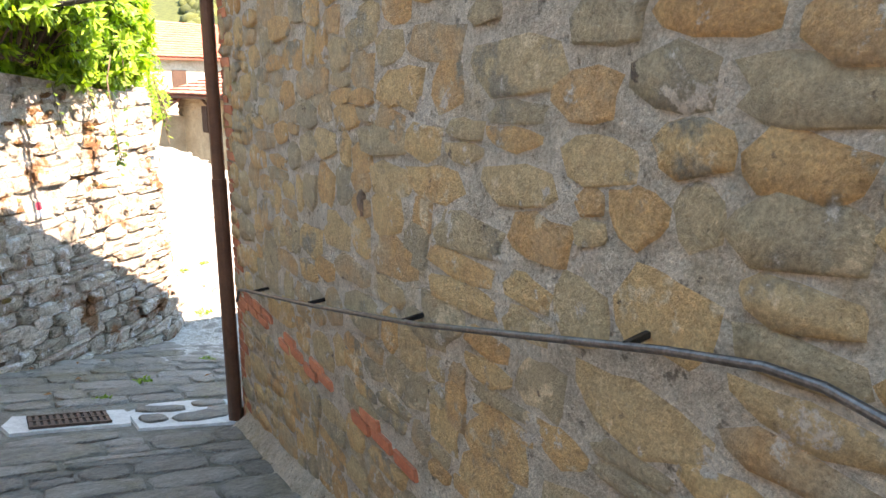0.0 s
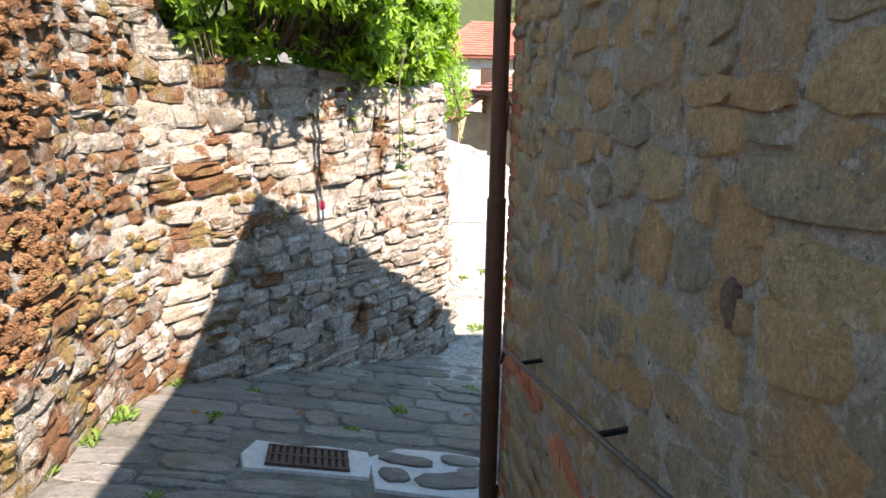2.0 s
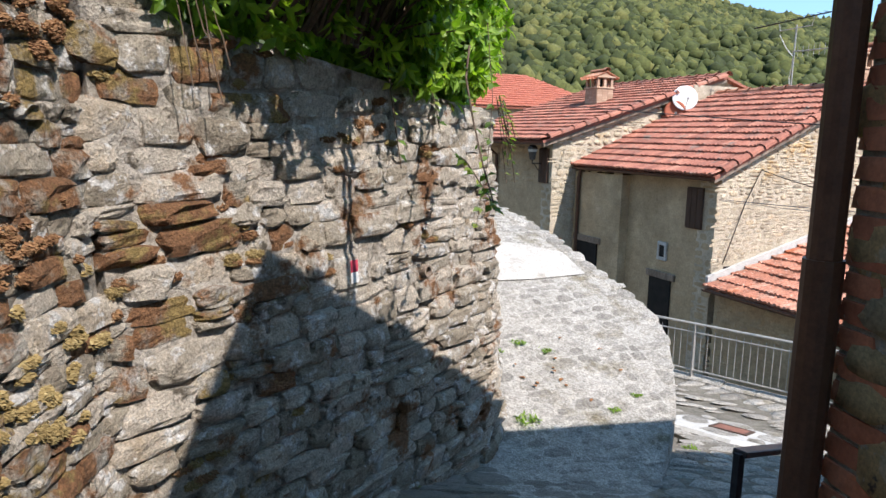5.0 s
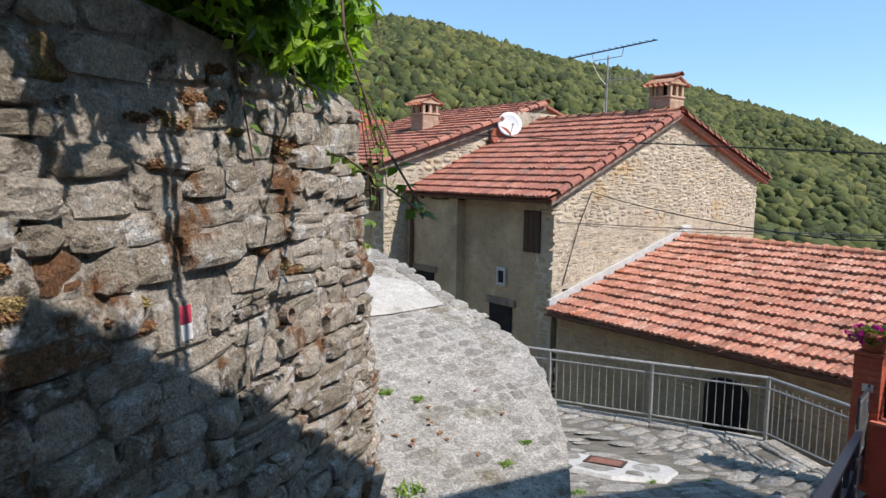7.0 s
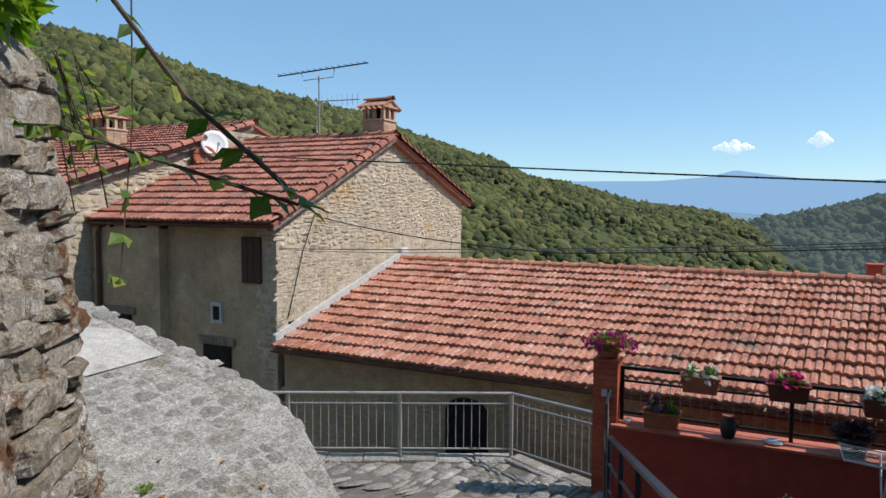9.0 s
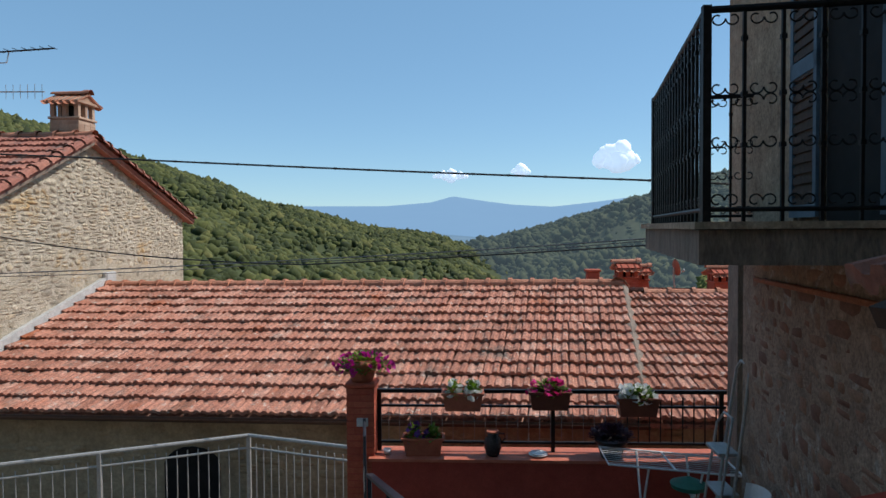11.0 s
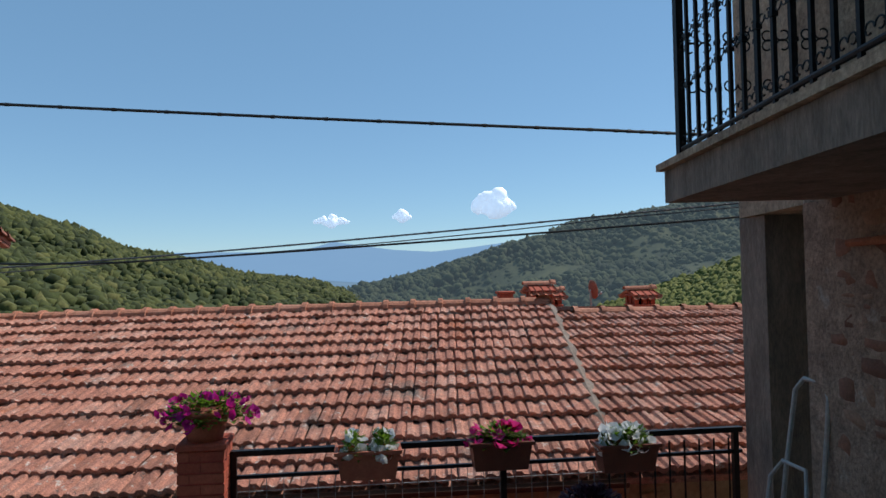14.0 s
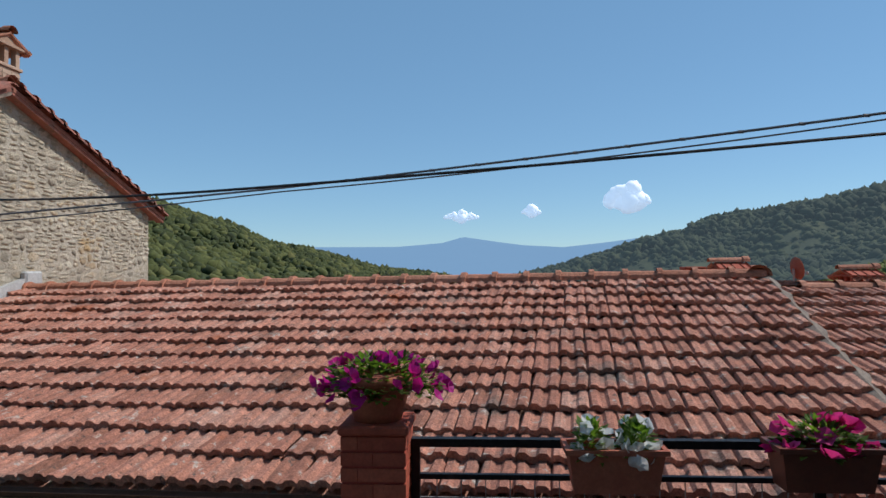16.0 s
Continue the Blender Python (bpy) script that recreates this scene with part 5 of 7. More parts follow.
kerb = bmesh.new()
for (x0, y0), (x1, y1) in zip(RAIL_LINE, RAIL_LINE[1:]):
    L = math.hypot(x1 - x0, y1 - y0)
    n = max(int(L / 0.42), 1)
    for k in range(n):
        f = (k + 0.5) / n
        x, y = x0 + (x1 - x0) * f, y0 + (y1 - y0) * f
        a = math.degrees(math.atan2(y1 - y0, x1 - x0))
        add_box(kerb, -L / n / 2 + 0.006, -0.16, -1.6, L / n / 2 - 0.006, 0.16, 0.03 + 0.015 * math.sin(k * 3.7), pose(x, y, fence_z(x, y) - 0.03, 0, 0, a), 0.012)
structure("kerb", kerb, ROAD, "rough stone kerb under the railing", "kerb")
for (x0, y0), (x1, y1) in zip(RAIL_LINE, RAIL_LINE[1:]):
    L = math.hypot(x1 - x0, y1 - y0)
    p, q = Vector((x0, y0, fence_z(x0, y0))), Vector((x1, y1, fence_z(x1, y1)))
    for h, r in ((0.93, 0.022), (0.78, 0.014), (0.12, 0.014)):
        under(part("rail", tube([p + Vector((0, 0, h)), q + Vector((0, 0, h))], r, 8), GREYIRON, None), fence)
    n = round(L / 0.115)
    for k in range(1, n):
        b = p.lerp(q, k / n)
        under(part("bar", tube([b + Vector((0, 0, 0.12)), b + Vector((0, 0, 0.84))], 0.007, 6), GREYIRON, None), fence)
for x, y in RAIL_LINE:
    z = fence_z(x, y)
    under(part("post", box(x - 0.022, y - 0.022, z - 0.1, x + 0.022, y + 0.022, z + 0.93), GREYIRON, None), fence)

# brick pier with the petunia pot
pier = thing("brick_pier", "square red brick gate pier", "pier", (9.5, 7.17, -2.75))
core_p = under(part("core", box(9.36, 7.03, -3.6, 9.64, 7.31, -1.115), REDPAINT, None, "mortared core"), pier)
prng = random.Random(5)
for k in range(24):
    z = -1.15 - 0.07 * k
    for side in range(4):
        a = pose(9.5, 7.17, z, 0, 0, 90 * side)
        cut = 0.0 if k % 2 else 0.07
        for x0, x1 in ((-0.145, -0.002 - cut), (0.002 - cut, 0.145)):
            under(part("brick", box(x0, -0.147, -0.029, x1, -0.135, 0.029, a), PIERBRICK, None), core_p)
under(part("cap", box(9.34, 7.01, -1.115, 9.66, 7.33, -1.07, None, 0.01), PIERBRICK, None), pier)
under(part("sign_plate", box(9.345, 7.09, -1.52, 9.352, 7.21, -1.43, None, 0.002), CEMENT, None, "small pale number plate"), pier)


def petals(rng2, bm, c, r, n=5):
    """One trumpet flower."""
    ax = Vector((rng2.uniform(-1, 1), rng2.uniform(-1, 1), rng2.uniform(0.1, 1.2))).normalized()
    q = ax.to_track_quat("Z", "Y").to_matrix().to_4x4()
    mid = bm.verts.new(Vector(c) - ax * r * 0.5)
    ring = []
    for k in range(n * 2):
        rr = r * (1.0 if k % 2 == 0 else 0.82)
        a = math.tau * k / (n * 2)
        ring.append(bm.verts.new(Vector(c) + q.to_3x3() @ Vector((rr * math.cos(a), rr * math.sin(a), rng2.uniform(-0.1, 0.1) * r))))
    for k in range(n * 2):
        bm.faces.new((mid, ring[k], ring[(k + 1) % (n * 2)]))


def leaf(bm, p, d, n, L, w):
    """A folded leaf from p along d, its upper side towards n."""
    d = Vector(d).normalized()
    s = d.cross(n)
    if s.length < 1e-3:
        s = d.cross(Vector((1, 0, 0)))
    s.normalize()
    up = s.cross(d)
    v = [bm.verts.new(Vector(p) + o) for o in (Vector((0, 0, 0)), d * L * 0.45 + s * w - up * w * 0.1 + up * w * 0.35, d * L - up * L * 0.1, d * L * 0.45 - s * w + up * w * 0.25, d * L * 0.45)]
    bm.faces.new((v[0], v[1], v[4]))
    bm.faces.new((v[1], v[2], v[4]))
    bm.faces.new((v[2], v[3], v[4]))
    bm.faces.new((v[3], v[0], v[4]))


def flowering(parent, c, sx, sy, sz, n_leaf, n_flower, petal_mat, r, seed, spill=0.0, label=""):
    """Leaves and flowers in a mound over c."""
    g = random.Random(seed)
    bl, bf = bmesh.new(), bmesh.new()
    for k in range(n_leaf + n_flower):
        a, b = g.uniform(0, math.tau), math.acos(g.uniform(-0.25, 1))
        q = g.uniform(0.55, 0.95) if k < n_leaf else g.uniform(0.95, 1.2)
        o = Vector((sx * q * math.sin(b) * math.cos(a), sy * q * math.sin(b) * math.sin(a), sz * q * math.cos(b)))
        p = Vector(c) + o
        if spill and o.z < 0.05:
            p.z -= g.uniform(0, spill)
        if k < n_leaf:
            d = o.normalized() + Vector((g.uniform(-0.7, 0.7), g.uniform(-0.7, 0.7), g.uniform(-0.2, 0.6)))
            leaf(bl, p, d, Vector((0, 0, 1)), g.uniform(0.035, 0.065), g.uniform(0.014, 0.022))
        else:
            petals(g, bf, p, r * g.uniform(0.75, 1.2))
    tagged(under(part("foliage", bl, POTLEAF, None, "small green leaves"), parent), kind="stuff")
    tagged(under(part("flowers", bf, petal_mat, None, label), parent), kind="stuff")


pot = thing("flower_pot", "terracotta pot overflowing with magenta petunias on the pier", "plant pot", (9.5, 7.17, -1.07))
smooth(under(part("pot", lathe([(0.11, -1.07), (0.125, -1.02), (0.155, -0.91), (0.175, -0.90), (0.178, -0.86), (0.16, -0.855), (0.15, -0.88)], 24), TERRA, None), pot), True)
bpy.data.objects[pot.children[0].name].data.transform(Matrix.Translation((9.5, 7.17, 0)))
flowering(pot, (9.5, 7.15, -0.885), 0.22, 0.28, 0.105, 700, 80, MAGENTA, 0.034, 3, 0.07, "magenta and purple petunias")

# terrace railing with wire mesh
trail = thing("terrace_railing", "black iron terrace railing with thin wire uprights", "railing", (9.55, 5.2, -1.83))
XR = 9.56
for z, r in ((-1.19, 0.024), (-1.35, 0.015), (-1.74, 0.015)):
    under(part("rail", box(XR - r, 3.35, z - r * 0.8, XR + r, 7.02, z + r * 0.8), BLACKIRON, None), trail)
for y in (7.0, 5.15, 3.4):
    under(part("post", box(XR - 0.02, y - 0.02, -1.84, XR + 0.02, y + 0.02, -1.18), BLACKIRON, None), trail)
for k in range(31):
    y = 3.45 + k * 0.115
    if y < 4.4:
        under(part("bar", tube([(XR, y, -1.74), (XR, y, -1.25)], 0.008, 6), BLACKIRON, None), trail)
    else:
        under(part("wire", tube([(XR, y, -1.74), (XR, y, -1.36)], 0.003, 5), GREYIRON, None, "thin grey wire"), trail)
under(part("wire", tube([(XR, 4.4, -1.45), (XR, 7.0, -1.45)], 0.003, 5), GREYIRON, None, "thin grey wire"), trail)


def planter(y, z, material, petal_mat, seed, label, flower_label, n=34, x=None, w=0.42, clumps=1):
    x = XR - 0.14 if x is None else x
    t = thing("window_box", label, "planter", (x, y, z), "flower boxes on the terrace railing")
    bm = bmesh.new()
    rings = []
    for zz, a, b in ((0.0, w / 2 - 0.03, 0.07), (0.17, w / 2 - 0.005, 0.095), (0.172, w / 2 + 0.012, 0.108), (0.195, w / 2 + 0.012, 0.108), (0.195, w / 2 - 0.01, 0.085), (0.15, w / 2 - 0.015, 0.08)):
        rings.append([bm.verts.new(p) for p in ((-b, -a, zz), (b, -a, zz), (b, a, zz), (-b, a, zz))])
    for s, e in zip(rings, rings[1:]):
        for k in range(4):
            bm.faces.new((s[k], s[(k + 1) % 4], e[(k + 1) % 4], e[k]))
    bm.faces.new(rings[0][::-1])
    bm.faces.new(rings[-1])
    part("box", bm, material, t)
    for k in range(clumps):
        c = y + (k - (clumps - 1) / 2) * w * 0.46
        flowering(t, (x, c, z + 0.19), 0.10, (w / 2 - 0.02) / (1 if clumps == 1 else 2.6), 0.11, 260 // clumps, n // clumps, petal_mat, 0.042, seed + 40 * k, 0.03, flower_label)
    for s in (-1, 1):
        part("hook", tube([(0.1, s * w * 0.3, 0.05), (0.14, s * w * 0.3, 0.2), (0.16, s * w * 0.3, 0.22)], 0.006, 5), BLACKIRON, t)
    return t


planter(6.10, -1.355, TERRA, WHITEPETAL, 11, "terracotta-coloured plastic box with white petunias", "white petunias", 30, clumps=2)
planter(5.20, -1.34, BROWNPLASTIC, PINK, 12, "brown plastic window box with pink petunias", "pink petunias", 42)
planter(4.30, -1.40, BROWNPLASTIC, WHITEPETAL, 13, "brown plastic window box with white petunias", "white petunias", 52)
planter(6.52, -1.835, TERRA, surface("violet_petals", [(0.2, (0.06, 0.02, 0.12)), (0.9, (0.16, 0.05, 0.25))], 0.6, 6, 60, 0.2, 0, pieces=0.7), 14, "terracotta box with pansies on the coping", "violet pansies", 14, x=9.44, clumps=2)

# things on the coping
jug = thing("ceramic_jug", "dark glazed ceramic jug with a handle", "jug", (9.42, 5.79, -1.835))
JUG = surface("dark_glaze", [(0.3, (0.02, 0.018, 0.02)), (0.7, (0.06, 0.05, 0.05))], 0.25, 8, 60, 0.3, 0.1, 0.002)
smooth(part("body", lathe([(0.055, 0), (0.07, 0.02), (0.095, 0.10), (0.09, 0.17), (0.055, 0.22), (0.06, 0.25), (0.045, 0.25), (0.04, 0.21)], 20), JUG, jug))
part("handle", tube([(0, -0.09, 0.14), (0, -0.13, 0.18), (0, -0.12, 0.23), (0, -0.06, 0.235)], 0.009), JUG, jug)
smooth(part("rim", lathe([(0.061, 0.245), (0.068, 0.255), (0.061, 0.265), (0.05, 0.255)], 20), TERRA, jug, "bare clay rim"))
saucer = thing("saucer", "white china saucers stacked on the coping", "plate", (9.42, 5.32, -1.835))
for k, r in enumerate((0.10, 0.085)):
    smooth(part("plate", lathe([(r * 0.5, 0.012 * k), (r * 0.6, 0.004 + 0.012 * k), (r, 0.022 + 0.012 * k), (r, 0.027 + 0.012 * k), (r * 0.55, 0.01 + 0.012 * k)], 22), WHITEDISH, saucer))
cup = thing("cup", "small white cup on the coping", "cup", (9.42, 6.9, -1.835))
smooth(part("body", lathe([(0.028, 0), (0.045, 0.06), (0.041, 0.06), (0.025, 0.01)], 16), WHITEDISH, cup))
dpot = thing("flower_pot", "black pot with a dark purple leafy plant", "plant pot", (9.40, 4.57, -1.835), "")
smooth(part("pot", lathe([(0.10, 0), (0.15, 0.16), (0.165, 0.16), (0.165, 0.19), (0.145, 0.19), (0.14, 0.15)], 20), BLACKIRON, dpot))
bl = bmesh.new()
g = random.Random(21)
for k in range(500):
    a, b = g.uniform(0, math.tau), math.acos(g.uniform(0, 1))
    o = Vector((0.17 * math.sin(b) * math.cos(a), 0.22 * math.sin(b) * math.sin(a), 0.14 * math.cos(b))) * g.uniform(0.5, 1)
    leaf(bl, o + Vector((0, 0, 0.19)), o.normalized() + Vector((g.uniform(-.5, .5), g.uniform(-.5, .5), .2)), Vector((0, 0, 1)), 0.055, 0.016)
tagged(part("foliage", bl, surface("dark_purple_leaf", [(0.2, (0.03, 0.012, 0.02)), (0.9, (0.09, 0.03, 0.06))], 0.6, 6, 60, 0.2, 0, pieces=0.7), dpot, "dark purple leaves"), kind="stuff")

# drying rack
rack = thing("clothes_rack", "white wire folding clothes rack standing open", "clothes rack", (9.0, 4.1, -2.85))
RZ = 1.12
def rp(u, v):
    return Vector((0.30 * (v - 0.5) * 2 * 0.85, 0.62 * u, RZ + 0.05 * u))


corners = [rp(-1, 0), rp(1, 0), rp(1, 1), rp(-1, 1), rp(-1, 0)]
part("frame", tube(corners, 0.011), WHITEWIRE, rack)
part("frame", tube([rp(0, 0), rp(0, 1)], 0.011), WHITEWIRE, rack)
for k in range(1, 9):
    part("wire", tube([rp(-1, k / 9), rp(1, k / 9)], 0.003, 5), WHITEWIRE, rack)
for s in (-1, 1):
    for u in (-0.4, 0.4):
        part("leg", tube([rp(u, 0.5 + s * 0.5), Vector((-s * 0.28, u * 0.62, 0.0))], 0.011), WHITEWIRE, rack)
hanger = thing("peg_hanger", "green and white plastic hanger below the rack", "hanger", (8.85, 3.95, -1.73))
part("hook", tube([(0, 0, 0.0), (0.02, 0, -0.04), (0, 0, -0.1), (-0.02, 0, -0.06)], 0.005, 5), WHITEWIRE, hanger)
HANGREEN = surface("green_plastic", [(0.3, (0.02, 0.12, 0.08)), (0.7, (0.03, 0.18, 0.12))], 0.5, 6, 60, 0.2, 0)
part("dish", lathe([(0.16, -0.2), (0.17, -0.16), (0.03, -0.1), (0.01, -0.09)], 20), HANGREEN, hanger, "green plastic cone")
part("bar", box(-0.16, -0.02, -0.24, 0.16, 0.02, -0.20, None, 0.008), WHITEDISH, hanger)

# step ladder leaning on the column
lad = thing("step_ladder", "folding metal step ladder leaning on the wall", "ladder", (8.25, 3.72, -2.85))
part("frame", tube([(-0.12, 0.22, 0.0), (-0.10, 0.0, 1.7), (-0.08, -0.06, 2.15), (-0.02, -0.075, 2.22), (0.14, -0.075, 2.22), (0.2, -0.06, 2.15), (0.22, 0.0, 1.7), (0.24, 0.22, 0.0)], 0.014, 10), GREYIRON, lad)
part("frame", tube([(-0.14, 0.34, 0.0), (-0.10, 0.1, 1.66), (-0.04, 0.06, 1.76), (0.16, 0.06, 1.76), (0.22, 0.1, 1.66), (0.26, 0.34, 0.0)], 0.012, 10), GREYIRON, lad)
for z in (0.4, 0.75, 1.1, 1.45):
    part("step", box(-0.10, 0.02, z, 0.22, 0.20, z + 0.03, None, 0.006), GREYIRON, lad)
chair = thing("plastic_chair", "white plastic garden chair", "chair", (7.35, 4.15, -2.85))
bm = bmesh.new()
rows = []
for k in range(9):
    z = 0.42 + 0.46 * k / 8 * 2.3
    w = 0.22 * (1 - 0.35 * max(0, k / 8 - 0.55) ** 2 * 4)
    rows.append([bm.verts.new((w * math.cos(a), -0.16 - 0.1 * math.sin(a) - 0.05 * k / 8, min(z, 1.5))) for a in (math.pi * q / 8 for q in range(9))])
for a, b in zip(rows, rows[1:]):
    for q in range(8):
        bm.faces.new((a[q], a[q + 1], b[q + 1], b[q]))
part("backrest", bm, WHITEDISH, chair)
part("seat", box(-0.23, -0.2, 0.40, 0.23, 0.26, 0.43, None, 0.012), WHITEDISH, chair)
for x in (-0.2, 0.2):
    for y in (-0.18, 0.22):
        part("leg", tube([(x, y, 0.4), (x * 1.15, y * 1.15, 0.0)], 0.02), WHITEDISH, chair)

# sloping handrail beside the lane, with a small gate at its foot
sr = thing("lane_handrail", "dark blue-grey iron handrail along the lane edge", "railing", (8.55, 6.94, -2.7))
SA, SB = Vector((8.62, 6.96, -1.76)), Vector((2.95, 5.30, -0.27))
SRM = surface("blue_black_iron", [(0.3, (0.03, 0.034, 0.045)), (0.7, (0.06, 0.066, 0.08))], 0.4, 20, 120, 0.3, 0.2, 0.002, metal=0.3)
for dz, r in ((0.0, 0.026), (-0.3, 0.014), (-0.6, 0.014)):
    d = (SB - SA).normalized()
    s = d.cross(Vector((0, 0, 1))).normalized()
    m = uvw((SA + SB) / 2 + Vector((0, 0, dz)), d, s)
    L = (SB - SA).length / 2
    under(part("rail", box(-L, -r * 1.3, -r * 0.6, L, r * 1.3, r * 0.6, m, 0.004), SRM, None), sr)
for k in range(6):
    p = SA.lerp(SB, k / 5)
    zb = lane_z(p.x, p.y) - 0.05
    under(part("post", box(p.x - 0.018, p.y - 0.018, zb, p.x + 0.018, p.y + 0.018, p.z), SRM, None), sr)
gate = thing("garden_gate", "small grey iron gate with lattice infill", "gate", (8.75, 7.0, -2.6))
for a, b in (((8.72, 7.02, -2.6), (8.72, 7.02, -1.42)), ((9.3, 7.12, -2.6), (9.3, 7.12, -1.42)), ((8.72, 7.02, -1.46), (9.3, 7.12, -1.46)), ((8.72, 7.02, -2.2), (9.3, 7.12, -2.2))):
    under(part("bar", tube([a, b], 0.016), SRM, None), gate)
for k in range(8):
    f = k / 8
    p = Vector((8.72 + 0.58 * f, 7.02 + 0.1 * f, -2.2))
    for dx in (0.07, -0.07):
        under(part("lattice", tube([p + Vector((0.035, 0.006, 0)), p + Vector((0.035 + dx, 0.006, 0.37)), p + Vector((0.035, 0.006, 0.73))], 0.006, 5), GREYIRON, None), gate)
# white flowering plant in the courtyard
cp = thing("flower_pot", "clay pot with a tall white-flowering plant in the courtyard", "plant pot", (8.6, 5.2, -2.85))
smooth(part("pot", lathe([(0.10, 0), (0.15, 0.24), (0.17, 0.24), (0.17, 0.28), (0.14, 0.28)], 20), TERRA, cp))
part("stem", tube([(0, 0, 0.28), (0.01, 0.02, 0.55)], 0.01), BARK, cp)
flowering(cp, (8.6, 5.2, -2.28), 0.10, 0.10, 0.18, 160, 26, WHITEPETAL, 0.02, 31, 0.0, "small white and pink flowers")

# drain grate and manhole
def lane_frame(x, y, deg, lift=0.0):
    n = Vector((0.207, 0.126, 1)).normalized()
    u = Vector((math.cos(radians(deg)), math.sin(radians(deg)), 0))
    u.z = -(n.x * u.x + n.y * u.y) / n.z
    m = uvw((x, y, lane_z(x, y) + lift), u, n.cross(u))
    return m


RUST = surface("rusty_iron", [(0.3, (0.07, 0.045, 0.035)), (0.7, (0.13, 0.085, 0.065))], 0.7, 12, 90, 0.4, 0.3, 0.003, metal=0.4)
grate = thing("drain_grate", "rusty iron drain grate set in pale cement", "drain", (1.14, 4.9, lane_z(1.14, 4.9)))
gm = lane_frame(1.14, 4.9, -11, 0.022)
under(part("frame", box(-0.25, -0.14, -0.03, 0.25, 0.14, -0.004, gm), DARK, None, "dark sump"), grate)
for k in range(12):
    x = -0.235 + 0.47 * k / 11
    under(part("bar", box(x - 0.012, -0.135, -0.01, x + 0.012, 0.135, 0.006, gm), RUST, None), grate)
for y in (-0.14, 0.0, 0.14):
    under(part("rim", box(-0.25, y - 0.012, -0.01, 0.25, y + 0.012, 0.008, gm), RUST, None), grate)


def cement_patch(m, pts, thick, material, name="cement_patch", label="pale cement repair in the paving"):
    bm = bmesh.new()
    hi = [bm.verts.new(m @ Vector((x, y, thick))) for x, y in pts]
    lo = [bm.verts.new(m @ Vector((x * 1.03, y * 1.03, -0.05))) for x, y in pts]
    n = len(pts)
    bm.faces.new(hi)
    for i in range(n):
        bm.faces.new((lo[i], lo[(i + 1) % n], hi[(i + 1) % n], hi[i]))
    bmesh.ops.recalc_face_normals(bm, faces=bm.faces)
    return structure(name, bm, material, label, "cement")


cement_patch(gm, [(-0.36, -0.2), (-0.1, -0.19), (0.36, -0.2), (0.4, 0.05), (0.38, 0.2), (0.1, 0.24), (-0.05, 0.2), (-0.33, 0.24), (-0.4, 0.0)], -0.012, CEMENT)
gm2 = lane_frame(1.95, 4.72, -11, 0.012)
cement_patch(gm2, [(-0.45, -0.32), (0.2, -0.38), (0.34, -0.2), (0.36, 0.3), (0.1, 0.36), (-0.25, 0.34), (-0.45, 0.15)], -0.004, CEMENT)
for k, (x, y, w, h) in enumerate(((-0.22, 0.13, 0.36, 0.16), (0.16, 0.2, 0.26, 0.17), (0.2, 0.0, 0.2, 0.15), (-0.32, -0.12, 0.18, 0.2), (0.02, -0.14, 0.44, 0.22))):
    ob = new("paving_slab", PAVE_STONES[k])
    ob.parent = pavement
    ob.matrix_basis = gm2 @ pose(x, y, 0.0, 0, 0, k * 7 - 12) @ Matrix.Diagonal((w, h, 0.016, 1))
REDRUST = surface("red_rusted_cover", [(0.3, (0.20, 0.085, 0.06)), (0.7, (0.32, 0.15, 0.11))], 0.8, 12, 90, 0.4, 0.4, 0.004)
mm = lane_frame(7.53, 9.40, 27, 0.02)
manhole = thing("manhole_cover", "square rusty manhole cover ringed by white cement", "manhole", (7.56, 9.45, lane_z(7.56, 9.45)))
under(part("cover", box(-0.2, -0.2, -0.04, 0.2, 0.2, 0.008, mm, 0.004), REDRUST, None), manhole)
for a, b, c, d in ((-0.24, -0.24, 0.24, -0.2), (-0.24, 0.2, 0.24, 0.24), (-0.24, -0.2, -0.2, 0.2), (0.2, -0.2, 0.24, 0.2)):
    under(part("frame", box(a, b, -0.04, c, d, 0.012, mm), RUST, None), manhole)
cement_patch(mm, [(-0.5, -0.75), (0.15, -0.85), (0.75, -0.6), (0.85, 0.1), (0.6, 0.65), (-0.1, 0.8), (-0.7, 0.55), (-0.8, -0.2)], -0.006, CEMENT)
for k, (x, y, w, h, a) in enumerate(((0.47, 0.1, 0.34, 0.55, 10), (-0.47, 0.05, 0.36, 0.5, -8), (0.05, 0.5, 0.55, 0.36, 5), (0.0, -0.5, 0.5, 0.38, -5), (0.5, -0.42, 0.3, 0.3, 30), (-0.45, -0.42, 0.26, 0.24, 15), (0.55, 0.48, 0.24, 0.22, 40))):
    ob = new("paving_slab", ROAD_STONES[k])
    ob.parent = pavement
    ob.matrix_basis = mm @ pose(x, y, 0.0, 0, 0, a) @ Matrix.Diagonal((w, h, 0.016, 1))
